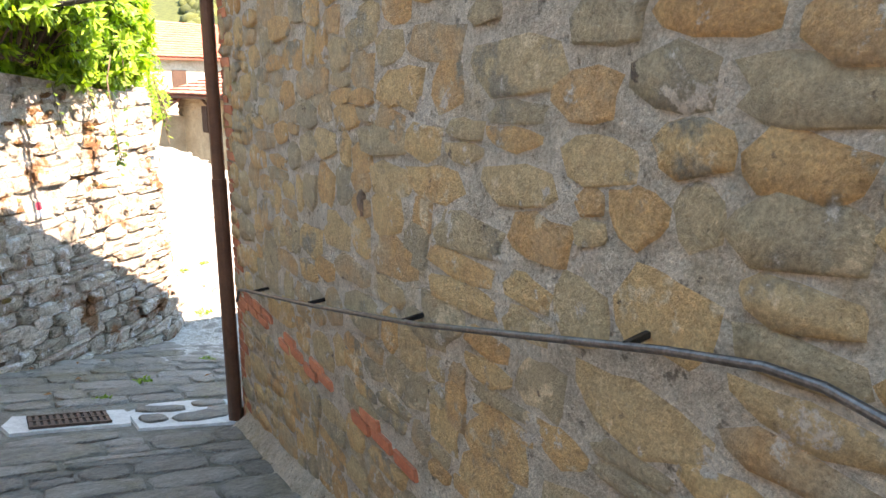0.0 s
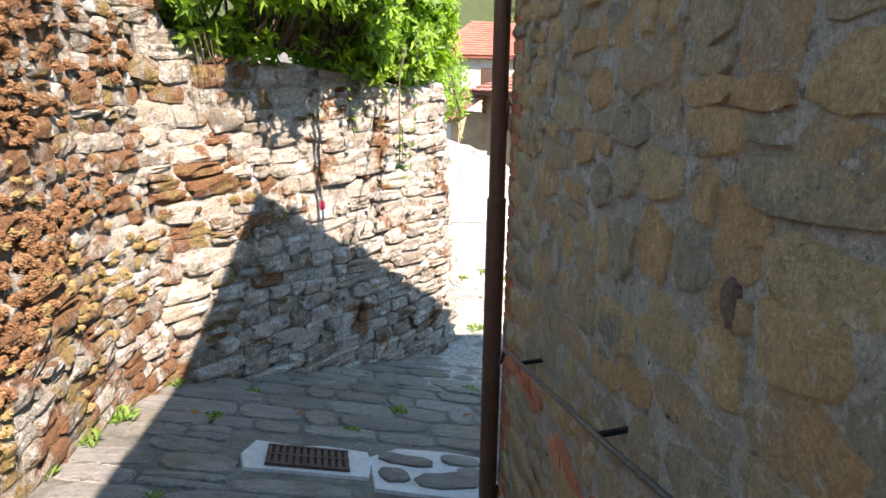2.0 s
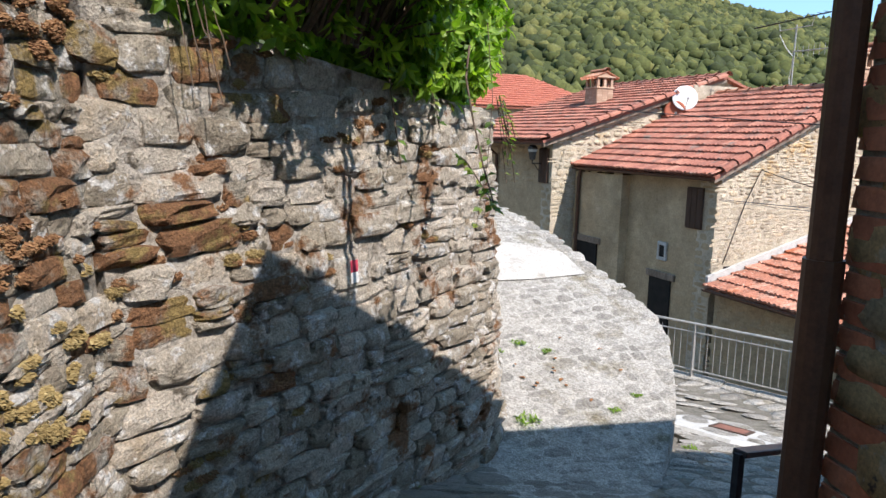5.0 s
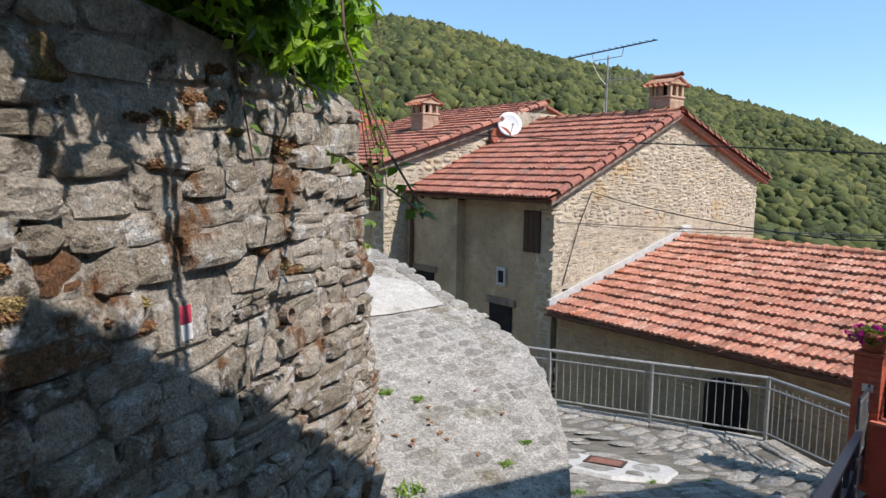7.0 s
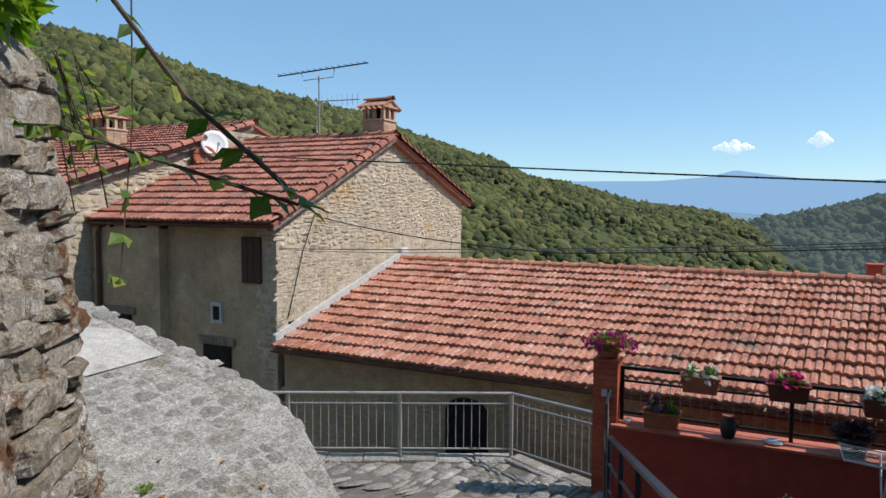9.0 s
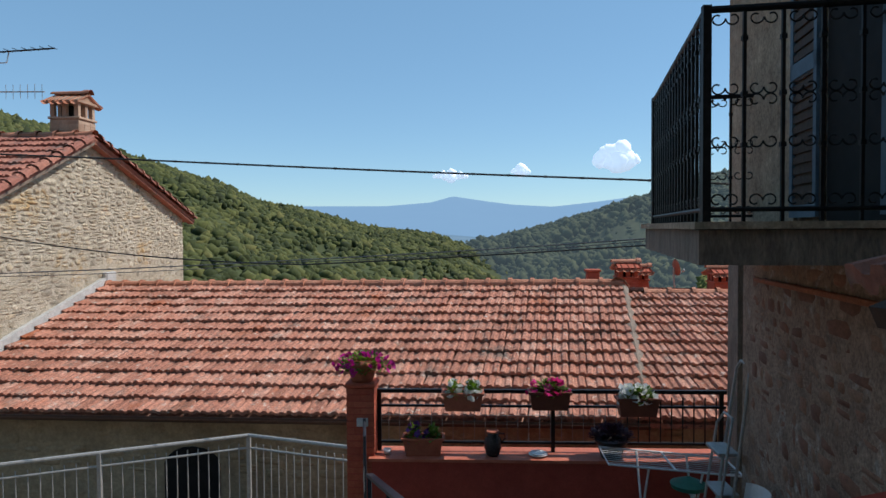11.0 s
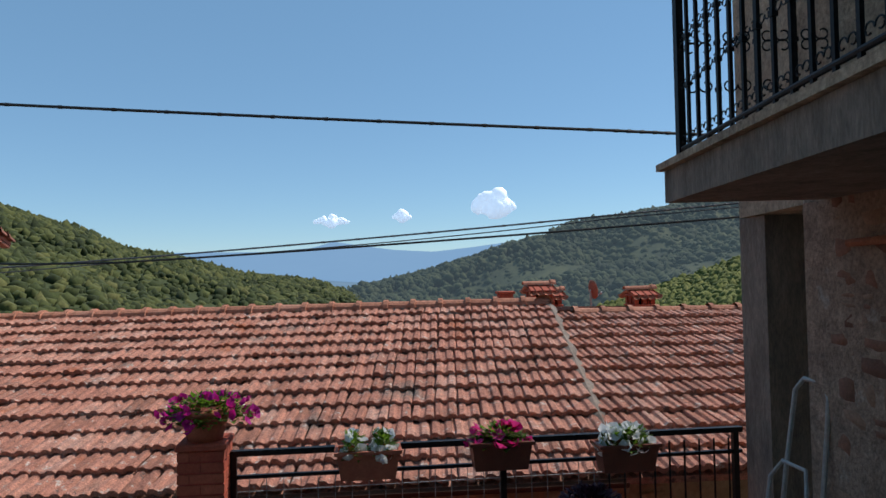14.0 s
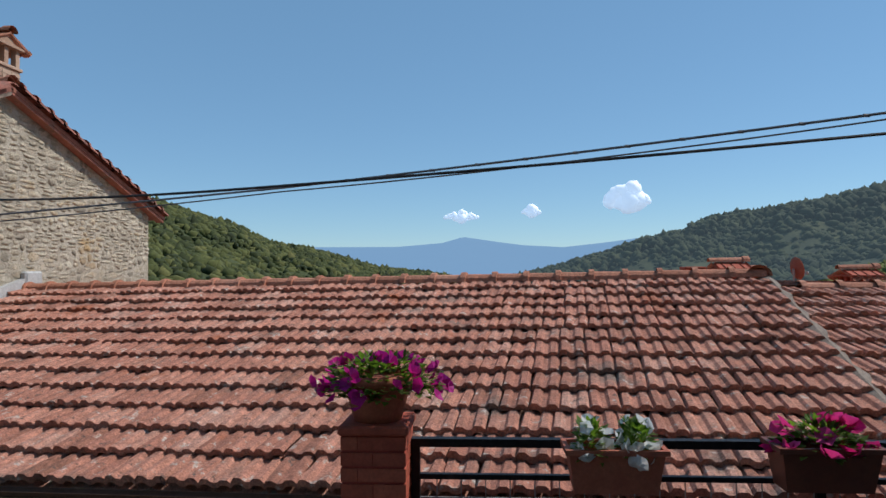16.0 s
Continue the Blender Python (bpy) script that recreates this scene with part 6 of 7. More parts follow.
# concrete patch on the upper road
bm = bmesh.new()
PATCH = [(4.15, 11.0), (5.3, 10.92), (6.15, 10.95), (6.2, 11.6), (5.6, 12.0), (4.8, 12.3), (4.35, 12.2)]
gridp = []
for x, y in PATCH:
    gridp.append(bm.verts.new((x, y, ramp_z(x, y) + 0.02)))
cen = bm.verts.new((5.2, 11.5, ramp_z(5.2, 11.5) + 0.035))
for i in range(len(gridp)):
    bm.faces.new((gridp[i], gridp[(i + 1) % len(gridp)], cen))
bmesh.ops.recalc_face_normals(bm, faces=bm.faces)
structure("road_patch", bm, surface("road_concrete", [(0.3, (0.42, 0.405, 0.37)), (0.7, (0.56, 0.54, 0.495))], 0.92, 3, 50, 0.45, 0.7, 0.015, 0, [((0.34, 0.31, 0.26), 1.6, 0.55, 0.68)]), "smooth pale concrete repair on the road", "concrete patch")

# --- plants ---
def rosette(bm, rng2, p, d, n, L):
    """A shoot tip with a whorl of leaves."""
    d = Vector(d).normalized()
    a = d.orthogonal().normalized()
    b = d.cross(a)
    for k in range(n):
        t = math.tau * k / n + rng2.uniform(-0.4, 0.4)
        o = d * rng2.uniform(0.1, 0.9) + (a * math.cos(t) + b * math.sin(t)) * rng2.uniform(0.6, 1.1) + Vector((0, 0, -0.25))
        leaf(bm, Vector(p) - d * rng2.uniform(0, 0.1), o, d + Vector((0, 0, 0.5)), L * rng2.uniform(0.7, 1.2), L * rng2.uniform(0.17, 0.24))


hedge = thing("laurel_hedge", "bright green laurel hedge spilling over the retaining wall", "hedge", (1.8, 7.6, 1.5))
hr_rng = random.Random(17)
chunks = []
bm = bmesh.new()
tips = []
for k in range(3500):
    s = hr_rng.uniform(-0.05, 4.6)
    x, y, dx, dy = along(LICHEN_LINE, s)
    nx, ny = dy, -dx
    t = lichen_top(s)
    a = hr_rng.uniform(0, math.tau)
    q = math.sqrt(hr_rng.uniform(0.25, 1.0)) * (1 + 0.16 * math.sin(3 * s) + 0.1 * math.sin(7.1 * s + 1))
    out, hgt = interp(s, [(1.8, 0.85), (2.3, 0.6)]) * q * math.cos(a), 0.80 * q * math.sin(a)
    end = interp(s, [(0.0, 0.75), (0.4, 1.0), (4.2, 1.0), (4.6, 0.8)])
    ctr_out = interp(s, [(0, -0.65), (0.45, -0.5), (0.85, -0.05), (1.5, 0.05), (2.1, -0.3), (2.6, -0.5), (3.2, -0.5), (4.6, -0.45)])
    ctr_z = t + interp(s, [(0, 0.58), (1.0, 0.68), (1.7, 0.78), (2.3, 0.66), (3.2, 0.64), (3.8, 0.75)]) + 0.1 * math.sin(2.3 * s)
    zc = ctr_z + hgt * end
    oo = ctr_out + out * end
    if zc < (t - 0.02 if oo < 0.1 else interp(s, [(0, t + 0.2), (0.8, t + 0.34), (1.75, t + 0.42), (2.15, t + 0.1), (2.6, t - 0.04), (3.3, t + 0.0), (3.7, t + 0.12)])) or (zc < t - 0.02 and oo < -0.15):
        continue
    p = Vector((x + nx * oo, y + ny * oo, zc))
    d = Vector((nx * math.cos(a), ny * math.cos(a), math.sin(a) + 0.35)) + Vector((hr_rng.uniform(-0.5, 0.5),) * 3)
    rosette(bm, hr_rng, p, d, hr_rng.randint(6, 9), 0.125)
    tips.append((p, Vector((x + nx * ctr_out, y + ny * ctr_out, t + 0.1))))
tagged(under(part("crown", bm, LEAF, None, "glossy laurel leaves"), hedge), kind="stuff")
bm = bmesh.new()
for p, o in tips[::9]:
    add_tube(bm, [o, o.lerp(p, 0.5) + Vector((0, 0, 0.08)), p], 0.014, 5, r1=0.004)
under(part("branchwork", bm, BARK, None, "thin brown branches"), hedge)
# dry twigs and leafy runners hanging down the wall
for k in range(14):
    s = 0.35 + 0.05 * k if k < 5 else hr_rng.uniform(1.0, 4.0)
    x, y, dx, dy = along(LICHEN_LINE, s)
    nx, ny = dy, -dx
    t = lichen_top(s)
    L = hr_rng.uniform(0.2, 0.55) if k < 5 else hr_rng.uniform(0.25, 0.75)
    pts = [(x + nx * (0.02 + 0.12 * f), y + ny * (0.02 + 0.12 * f), t + 0.12 - L * f + 0.03 * math.sin(5 * f + k)) for f in (0, 0.3, 0.6, 1.0)]
    rn = under(part("runner", tube(pts, 0.003 if k < 5 else 0.004, 5), BARK, None, "hanging runner"), hedge)
    if k >= 5:
        bm = bmesh.new()
        for f in range(8):
            p = Vector(pts[0]).lerp(Vector(pts[3]), f / 8)
            leaf(bm, p, (hr_rng.uniform(-1, 1) + nx, hr_rng.uniform(-1, 1) + ny, -0.4), Vector((nx, ny, 0.6)), 0.07, 0.024)
        under(part("leaves", bm, VINELEAF, None), rn)

vine = thing("bramble_vine", "thin bramble stems with a few leaves reaching out from the wall", "vine", (2.4, 7.2, 1.3))
V1 = [(2.5, 7.35, 1.75), (2.36, 7.1, 1.52), (2.27, 6.8, 1.25), (2.19, 6.5, 1.0), (2.10, 6.2, 0.83)]
V2 = [(2.48, 7.42, 1.02), (2.42, 7.2, 1.00), (2.3, 6.8, 0.92), (2.18, 6.4, 0.84), (2.08, 6.16, 0.80)]
V3 = [(2.55, 7.2, 1.9), (2.5, 7.0, 1.4), (2.45, 6.95, 1.0), (2.36, 6.9, 0.62)]
for k, (pts, r) in enumerate(((V1, 0.008), (V2, 0.006), (V3, 0.003))):
    st = under(part("stem", tube(pts, r, 6, r1=r * 0.5), BARK, None), vine)
    bm = bmesh.new()
    n = 12
    for f in range(n):
        g0 = f / (n - 1) * (len(pts) - 1)
        p = Vector(pts[int(g0)]).lerp(Vector(pts[min(int(g0) + 1, len(pts) - 1)]), g0 % 1)
        for _ in range(2 if f < n - 2 else 3):
            leaf(bm, p, (hr_rng.uniform(-1, 1), hr_rng.uniform(-1, 1), hr_rng.uniform(-0.9, 0.3)), Vector((0.3, -0.5, 0.8)), hr_rng.uniform(0.04, 0.07), hr_rng.uniform(0.015, 0.024))
    under(part("leaves", bm, VINELEAF, None), st)

bush = thing("wall_bush", "rounded green bush against the far end of the wall", "bush", (4.9, 14.2, 0.6))
bm = bmesh.new()
for k in range(700):
    a, b = hr_rng.uniform(0, math.tau), math.acos(hr_rng.uniform(-0.5, 1))
    q = hr_rng.uniform(0.7, 1.05)
    p = Vector((5.0 + 0.75 * q * math.sin(b) * math.cos(a), 14.3 + 1.3 * q * math.sin(b) * math.sin(a), 1.3 + 1.15 * q * math.cos(b)))
    rosette(bm, hr_rng, p, p - Vector((5.0, 14.3, 1.0)), 6, 0.10)
tagged(under(part("crown", bm, LEAF, None), bush), kind="stuff")
under(part("trunk", tube([(5.0, 14.3, 0.0), (5.0, 14.3, 1.3)], 0.05, 6, r1=0.02), BARK, None), bush)


def tuft(x, y, z, r, n, seed, label="tuft of green weeds in the paving joint"):
    t = thing("weed_tuft", label, "weed", (x, y, z), "weeds in the paving")
    g2 = random.Random(seed)
    bm = bmesh.new()
    for k in range(n):
        a = g2.uniform(0, math.tau)
        p = Vector((g2.uniform(-r, r), g2.uniform(-r, r), 0))
        leaf(bm, p, (math.cos(a), math.sin(a), g2.uniform(0.2, 1.4)), Vector((0, 0, 1)), g2.uniform(0.4, 1.0) * r, 0.008 + 0.05 * r)
    part("foliage", bm, GRASS, t)


wrng = random.Random(8)
spots = [(3.72, 8.42, 0.10), (3.95, 9.5, 0.06), (4.3, 9.6, 0.07), (4.55, 9.4, 0.06), (4.7, 8.35, 0.05), (2.9, 6.6, 0.06), (2.0, 5.9, 0.06), (0.6, 5.6, 0.05), (0.28, 6.25, 0.10), (0.02, 5.55, 0.10), (-0.12, 5.1, 0.09), (-0.25, 4.7, 0.08), (1.5, 5.4, 0.05),
         (1.35, 7.0, 0.05), (2.1, 7.4, 0.06), (2.8, 7.85, 0.05), (5.1, 8.5, 0.05), (1.35, 0.9, 0.08), (1.45, 1.3, 0.1), (1.62, 2.0, 0.07), (5.95, 8.55, 0.06), (7.0, 9.1, 0.05), (7.3, 8.6, 0.05), (8.0, 8.3, 0.05), (0.9, 6.2, 0.05), (0.3, 4.4, 0.04), (1.52, 1.6, 0.07), (1.68, 2.3, 0.08), (1.75, 2.65, 0.06), (1.83, 3.0, 0.06)]
for k, (x, y, r) in enumerate(spots):
    z = ramp_z(x, y) if within([(3.1, 8.0), (5.6, 8.3), (6.5, 10), (6.4, 13), (4.4, 13), (3.4, 8.7)], x, y) else lane_z(x, y)
    tuft(x, y, z, r, int(26 + 500 * r), 100 + k)
DRYLEAF = surface("dry_leaf", [(0.2, (0.16, 0.06, 0.02)), (0.8, (0.38, 0.17, 0.05))], 0.8, 10, 60, 0.3, 0)
for k in range(34):
    if k < 20:
        x, y = wrng.uniform(0.2, 3.2), wrng.uniform(5.0, 7.6)
        if y > 6.2 + 0.6 * x or x > 3:
            continue
        z = lane_z(x, y)
    else:
        x, y = wrng.uniform(3.9, 5.2), wrng.uniform(8.3, 9.6)
        z = ramp_z(x, y)
    f = thing("fallen_leaf", "dry brown fallen leaf on the paving", "leaf", (x, y, z + 0.016), "fallen leaves", turn=wrng.uniform(0, 360))
    bm = bmesh.new()
    leaf(bm, (0, 0, 0.004), (1, 0, 0.15), Vector((0, 0, 1)), wrng.uniform(0.05, 0.10), wrng.uniform(0.015, 0.028))
    part("blade", bm, DRYLEAF, f)

# trail mark, drain pipe in the wall
ws = wall_surface(LICHEN_LINE)
REDMARK = surface("red_trail_paint", [(0.3, (0.55, 0.04, 0.08)), (0.7, (0.66, 0.08, 0.12))], 0.8, 12, 60, 0.3, 0.3, 0.003)
WHITEMARK = surface("white_trail_paint", [(0.3, (0.62, 0.62, 0.6)), (0.7, (0.76, 0.76, 0.74))], 0.8, 12, 60, 0.3, 0.3, 0.003)
mk = thing("trail_mark", "red and white painted trail mark on a wall stone", "trail mark", ws(1.55, 0.31).translation)
fr = ws(1.55, 0.31)
for name, z0, z1, mat, lab in (("stone", -0.11, 0.11, LICHEN, ""), ("stripe", 0.0, 0.075, REDMARK, "red stripe"), ("stripe", -0.07, -0.002, WHITEMARK, "white stripe")):
    w, a, b = (0.15, -0.05, 0.066) if name == "stone" else (0.033, 0.05, 0.070)
    under(part(name, box(-w, z0, a, w, z1, b, fr, 0.022 if name == "stone" else 0.003), mat, None, lab), mk)
wp = thing("drain_pipe", "short clay weep pipe set in the wall", "pipe", ws(2.32, 0.2).translation)
fr2 = ws(2.30, 0.2)
bm = bmesh.new()
rows = []
for r, z in ((0.045, -0.1), (0.045, 0.085), (0.034, 0.085), (0.034, -0.08)):
    rows.append([bm.verts.new(fr2 @ Vector((r * math.cos(k * math.tau / 14), r * math.sin(k * math.tau / 14), z))) for k in range(14)])
for a, b in zip(rows, rows[1:]):
    for k in range(14):
        bm.faces.new((a[k], a[(k + 1) % 14], b[(k + 1) % 14], b[k]))
bm.faces.new(rows[-1])
under(part("sleeve", bm, CONCRETE, None), wp)

# --- pieces of walls, roofs and pavings ---
r7 = random.Random(77)
ms = wall_surface(MOSS_LINE)
mats = courses(r7, 2.6, length(MOSS_LINE) + 0.05, -0.95, 2.7, 0.22, 0.10, ms, 0.10, 0.0, lambda u, v: v < moss_top(u) - 0.03 and v > -0.85, 0.12, 0.03, tilt=4.0)
mats.sort(key=lambda q: -q[0].translation.y)
def swap(q, share, reach):
    """True for a share of the stones near the corner where the two walls meet."""
    return r7.random() < share * (1 - math.dist(q[0].translation[:2], (0.33, 6.36)) / reach)


picked = [(q, swap(q, 0.75, 1.1)) for q in mats]
place_pieces(wall_moss, "stone", LICHEN_STONES, [q for q, k in picked if k], 80, "stones")
place_pieces(wall_moss, "stone", MOSS_STONES, [q for q, k in picked if not k], 220, "stones")
ls = wall_surface(LICHEN_LINE)
mats = courses(r7, -0.03, 8.6, -1.75, 2.35, 0.27, 0.14, ls, 0.14, 0.0, lambda u, v: v < lichen_top(u) - 0.02 and v > (ramp_z if u > 3.6 else lane_z)(*along(LICHEN_LINE, u)[:2]) - 0.12 and not (abs(u - 1.55) < 0.2 and abs(v - 0.31) < 0.12) and not (abs(u - 2.3) < 0.06 and abs(v - 0.2) < 0.06), 0.15, 0.04, tilt=3.5)
picked = [(q, swap(q, 0.6, 1.3)) for q in mats]
place_pieces(wall_lichen, "stone", MOSS_STONES, [q for q, k in picked if k], 60, "stones")
mats = [q for q, k in picked if not k]
place_pieces(wall_lichen, "stone", LICHEN_STONES, [q for q in mats if q[0].translation.y < 8.6][:240], 240, "stones")
place_pieces(wall_lichen, "stone", LICHEN_STONES, [q for q in mats if q[0].translation.y < 8.6][240:] + [q for q in mats if q[0].translation.y >= 8.6], 0, "stones")


def moss(parent, surf, spots, material, label, seed):
    """Cushions of moss on the stones: low domes bristling with fine tufts, joined. spots: (u, v, width, height)."""
    g = np.random.default_rng(seed)
    verts, faces, off = [], [], 0
    for u, v, w, h in spots:
        m = np.array(surf(u, v))
        n = int(np.clip(w * h * 20000, 40, 230))
        a, q = g.uniform(0, math.tau, n), np.sqrt(g.uniform(0, 1, n))
        x, y = q * np.cos(a) * w / 2, q * np.sin(a) * h / 2
        z = 0.048 + 0.026 * np.sqrt(np.maximum(1 - q * q, 0)) + g.uniform(-0.005, 0.005, n)
        c = np.stack([x, y, z], 1)
        r = g.uniform(0.005, 0.0095, (n, 1))
        t = g.uniform(0, math.tau, n)
        pts = [c + np.stack([np.cos(t + k * 2.0944), np.sin(t + k * 2.0944), np.full(n, -0.9)], 1) * r for k in range(3)]
        tip = c + np.stack([g.uniform(-0.8, 0.8, n), g.uniform(-0.9, 0.5, n), np.ones(n)], 1) * r * 1.3
        co = np.stack(pts + [tip], 1).reshape(-1, 3)
        verts.append(co @ m[:3, :3].T + m[:3, 3])
        i = off + 4 * np.arange(n)
        for p in ((0, 1, 3), (1, 2, 3), (2, 0, 3)):
            faces.append(np.stack([i + p[0], i + p[1], i + p[2]], 1))
        off += 4 * n
    me = bpy.data.meshes.new("moss")
    me.from_pydata(np.concatenate(verts).tolist(), [], np.concatenate(faces).tolist())
    tagged(part("moss", me, material, parent, label), kind="stuff")


rust, ochre = [], []
mrng = random.Random(19)
for k in range(7500):
    u, v = mrng.uniform(2.6, length(MOSS_LINE)), mrng.uniform(-0.8, 2.5)
    x, y = along(MOSS_LINE, u)[:2]
    if not lane_z(x, y) + 0.15 < v < moss_top(u) - 0.05:
        continue
    near = 0.55 * noise.noise((u * 1.0, v * 2.2, 5)) + 0.75 * noise.noise((u * 5, v * 13, 2)) + 0.4 * noise.noise((u * 13, v * 26, 4))
    if near < interp(u, [(2.6, -0.15), (4.5, -0.02), (5.8, 0.14), (7.0, 0.32)]) + (0.18 if v < 0.0 else 0.0):
        continue
    spot = (u, v, mrng.uniform(0.04, 0.12), mrng.uniform(0.03, 0.06))
    (rust if 0.6 * noise.noise((u * 0.7, v * 2.5, 9)) + 0.35 * (v - 0.5) + mrng.uniform(-0.15, 0.15) > 0 else ochre).append(spot)
moss(wall_moss, ms, rust, RUSTMOSS, "rust-red cushions of dry moss", 1)
moss(wall_moss, ms, ochre, OCHREMOSS, "ochre and olive cushions of moss", 2)
rust, ochre = [], []
for k in range(1300):
    u, v = mrng.uniform(0.0, 3.0), mrng.uniform(-0.9, 1.6)
    if v > lichen_top(u) - 0.05 or 0.7 * noise.noise((u * 0.9, v * 3.1, 15)) + 0.7 * noise.noise((u * 3.5, v * 11, 2)) < interp(u, [(0.0, 0.16), (1.0, 0.26), (1.6, 0.42), (3.0, 0.40)]) + (0.12 if v < 0.3 else 0):
        continue
    (rust if mrng.random() < 0.7 else ochre).append((u, v, mrng.uniform(0.05, 0.15), mrng.uniform(0.03, 0.06)))
moss(wall_lichen, ls, rust, RUSTMOSS, "rust-red cushions of dry moss", 3)
moss(wall_lichen, ls, ochre, OCHREMOSS, "ochre and olive cushions of moss", 4)


def west_surface(u, v):
    d = Vector((-0.24, -1, 0)).normalized()
    o = Vector((HX, HY, 0)) + d * u
    return uvw((o.x, o.y, v), d, (0, 0, 1))


def west_ok(u, v):
    return not (0.0 < v < 0.12 and u < 3.2)


def ground_at_west(u):
    y = HY - u / 1.028
    return lane_z(west_x(y), y)


mats = courses(r7, 0.03, 7.6, -1.1, 3.1, 0.23, 0.15, west_surface, 0.011, -0.006, lambda u, v: west_ok(u, v) and v > ground_at_west(u) - 0.05, 0.28, 0.10)
mats.sort(key=lambda q: abs(q[0].translation.y - 2.2) + 0.5 * abs(q[0].translation.z - 1))
place_pieces(core, "stone", SAND_STONES, mats, 300, "stones")
# a raised stone coloured dark for the shade in a small hole, a pale patched stone, and the mortar fillet at the wall's
# foot
for u, v, w, h, m, seed in ((2.25, 1.03, 0.075, 0.13, surface("hole_shade_stone", [(0.3, (0.13, 0.085, 0.055)), (0.7, (0.30, 0.20, 0.13))], 0.95, 14, 90, 0.6, 1.0, 0.02), 311), (0.97, 0.79, 0.10, 0.17, MORTAR, 312)):
    ob = new("stone", flat_stone_mesh("odd_stone", seed, m, 11, 0.7))
    ob.parent = core
    ob.matrix_basis = west_surface(u, v) @ Matrix.Diagonal((w, h, 0.017, 1))
bm = bmesh.new()
prev = None
for k in range(41):
    u = 0.12 + 5.2 * k / 40
    p = west_surface(u, 0).translation
    z = ground_at_west(u)
    n = Vector((-1, 0.24, 0)).normalized()
    wob = 0.012 * noise.noise((u * 3, 0, 7))
    cur = [bm.verts.new(q) for q in ((p.x - n.x * 0.02, p.y - n.y * 0.02, z + 0.13 + wob), (p.x + n.x * 0.03, p.y + n.y * 0.03, z + 0.085 + wob), (p.x + n.x * (0.13 + wob), p.y + n.y * (0.13 + wob), z + 0.018), (p.x + n.x * 0.15, p.y + n.y * 0.15, z - 0.05))]
    if prev:
        for i in range(3):
            bm.faces.new((prev[i], cur[i], cur[i + 1], prev[i + 1]))
    prev = cur
bmesh.ops.recalc_face_normals(bm, faces=bm.faces)
smooth(under(part("skirting", bm, MORTAR, None, "sloping mortar fillet at the foot of the wall"), corner_house))
brick = lump_mesh("brick", 3, BRICKRED, 1, 0.05, 12)
for k in range(15):
    if k in (3, 8, 12):
        continue
    for z in ((0.03, 0.095) if k < 5 or k % 3 == 0 else (0.06,)):
        ob = new("brick", brick)
        ob.parent = core
        ob.matrix_basis = west_surface(0.25 + 0.215 * k + (0.1 if z > 0.08 else 0), z + 0.01 * math.sin(k)) @ Matrix.Diagonal((0.19, 0.05, 0.035, 1))


def north_surface(u, v):
    d = Vector((-1, 0.113, 0)).normalized()
    o = Vector((8.35, north_y(8.35), 0)) + d * u
    return uvw((o.x, o.y, v), d, (0, 0, 1))


# Brick darker than BRICKRED: the north face's shade is in the colour.
NBRICK = surface("shaded_wall_brick", [(0.15, (0.19, 0.09, 0.06)), (0.5, (0.31, 0.15, 0.095)), (0.8, (0.36, 0.225, 0.15))], 0.9, 3, 50, 0.4, 0.6, 0.008, 0.6)
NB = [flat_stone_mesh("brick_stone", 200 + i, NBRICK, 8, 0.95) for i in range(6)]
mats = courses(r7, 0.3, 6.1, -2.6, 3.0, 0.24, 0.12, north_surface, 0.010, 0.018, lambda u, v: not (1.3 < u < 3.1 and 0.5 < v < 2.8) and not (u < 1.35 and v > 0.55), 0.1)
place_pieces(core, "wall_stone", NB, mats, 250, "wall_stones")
# brick quoin at the street corner
for k in range(46):
    z = -1.0 + 0.075 * k
    for side in (0, 1):
        w = 0.23 if (k + side) % 2 else 0.12
        f = west_surface(w / 2, z) if side == 0 else north_surface(6.22 - w / 2, z)
        ob = new("brick", brick)
        ob.parent = core
        ob.matrix_basis = f @ Matrix.Diagonal((w, 0.062, 0.03 if side else 0.016, 1))


def plane_surface(o, u, v):
    u, v = Vector(u).normalized(), Vector(v).normalized()
    return lambda a, b: uvw(Vector(o) + u * a + v * b, u, v)


gs = plane_surface((11.7, GY, 0), (1, 0, 0), (0, 0, 1))
def low_roof_z(x):
    return interp(x, [(11.4, -1.78), (16.8, -0.45), (21, -1.4)])


mats = courses(r7, 0.0, 8.85, -2.2, 2.5, 0.24, 0.13, gs, 0.012, 0.012, lambda u, v: v < gable_z(11.7 + u) - 0.06 and v > low_roof_z(11.7 + u) + 0.05, 0.4, 0.09)
place_pieces(gwall, "stone", FACADE_STONES, mats, 300, "stones")
os_ = plane_surface((10.7, 18.95, 0), (1, 0, 0), (0, 0, 1))
mats = courses(r7, 0.0, 5.8, -1.0, 3.0, 0.30, 0.15, os_, 0.02, 0.03, lambda u, v: v < old_z(10.7 + u) - 0.05 and not (4.45 < u and v > 1.35), 0.2, 0.03)
place_pieces(owall, "stone", FACADE_STONES, mats, 260, "stones")
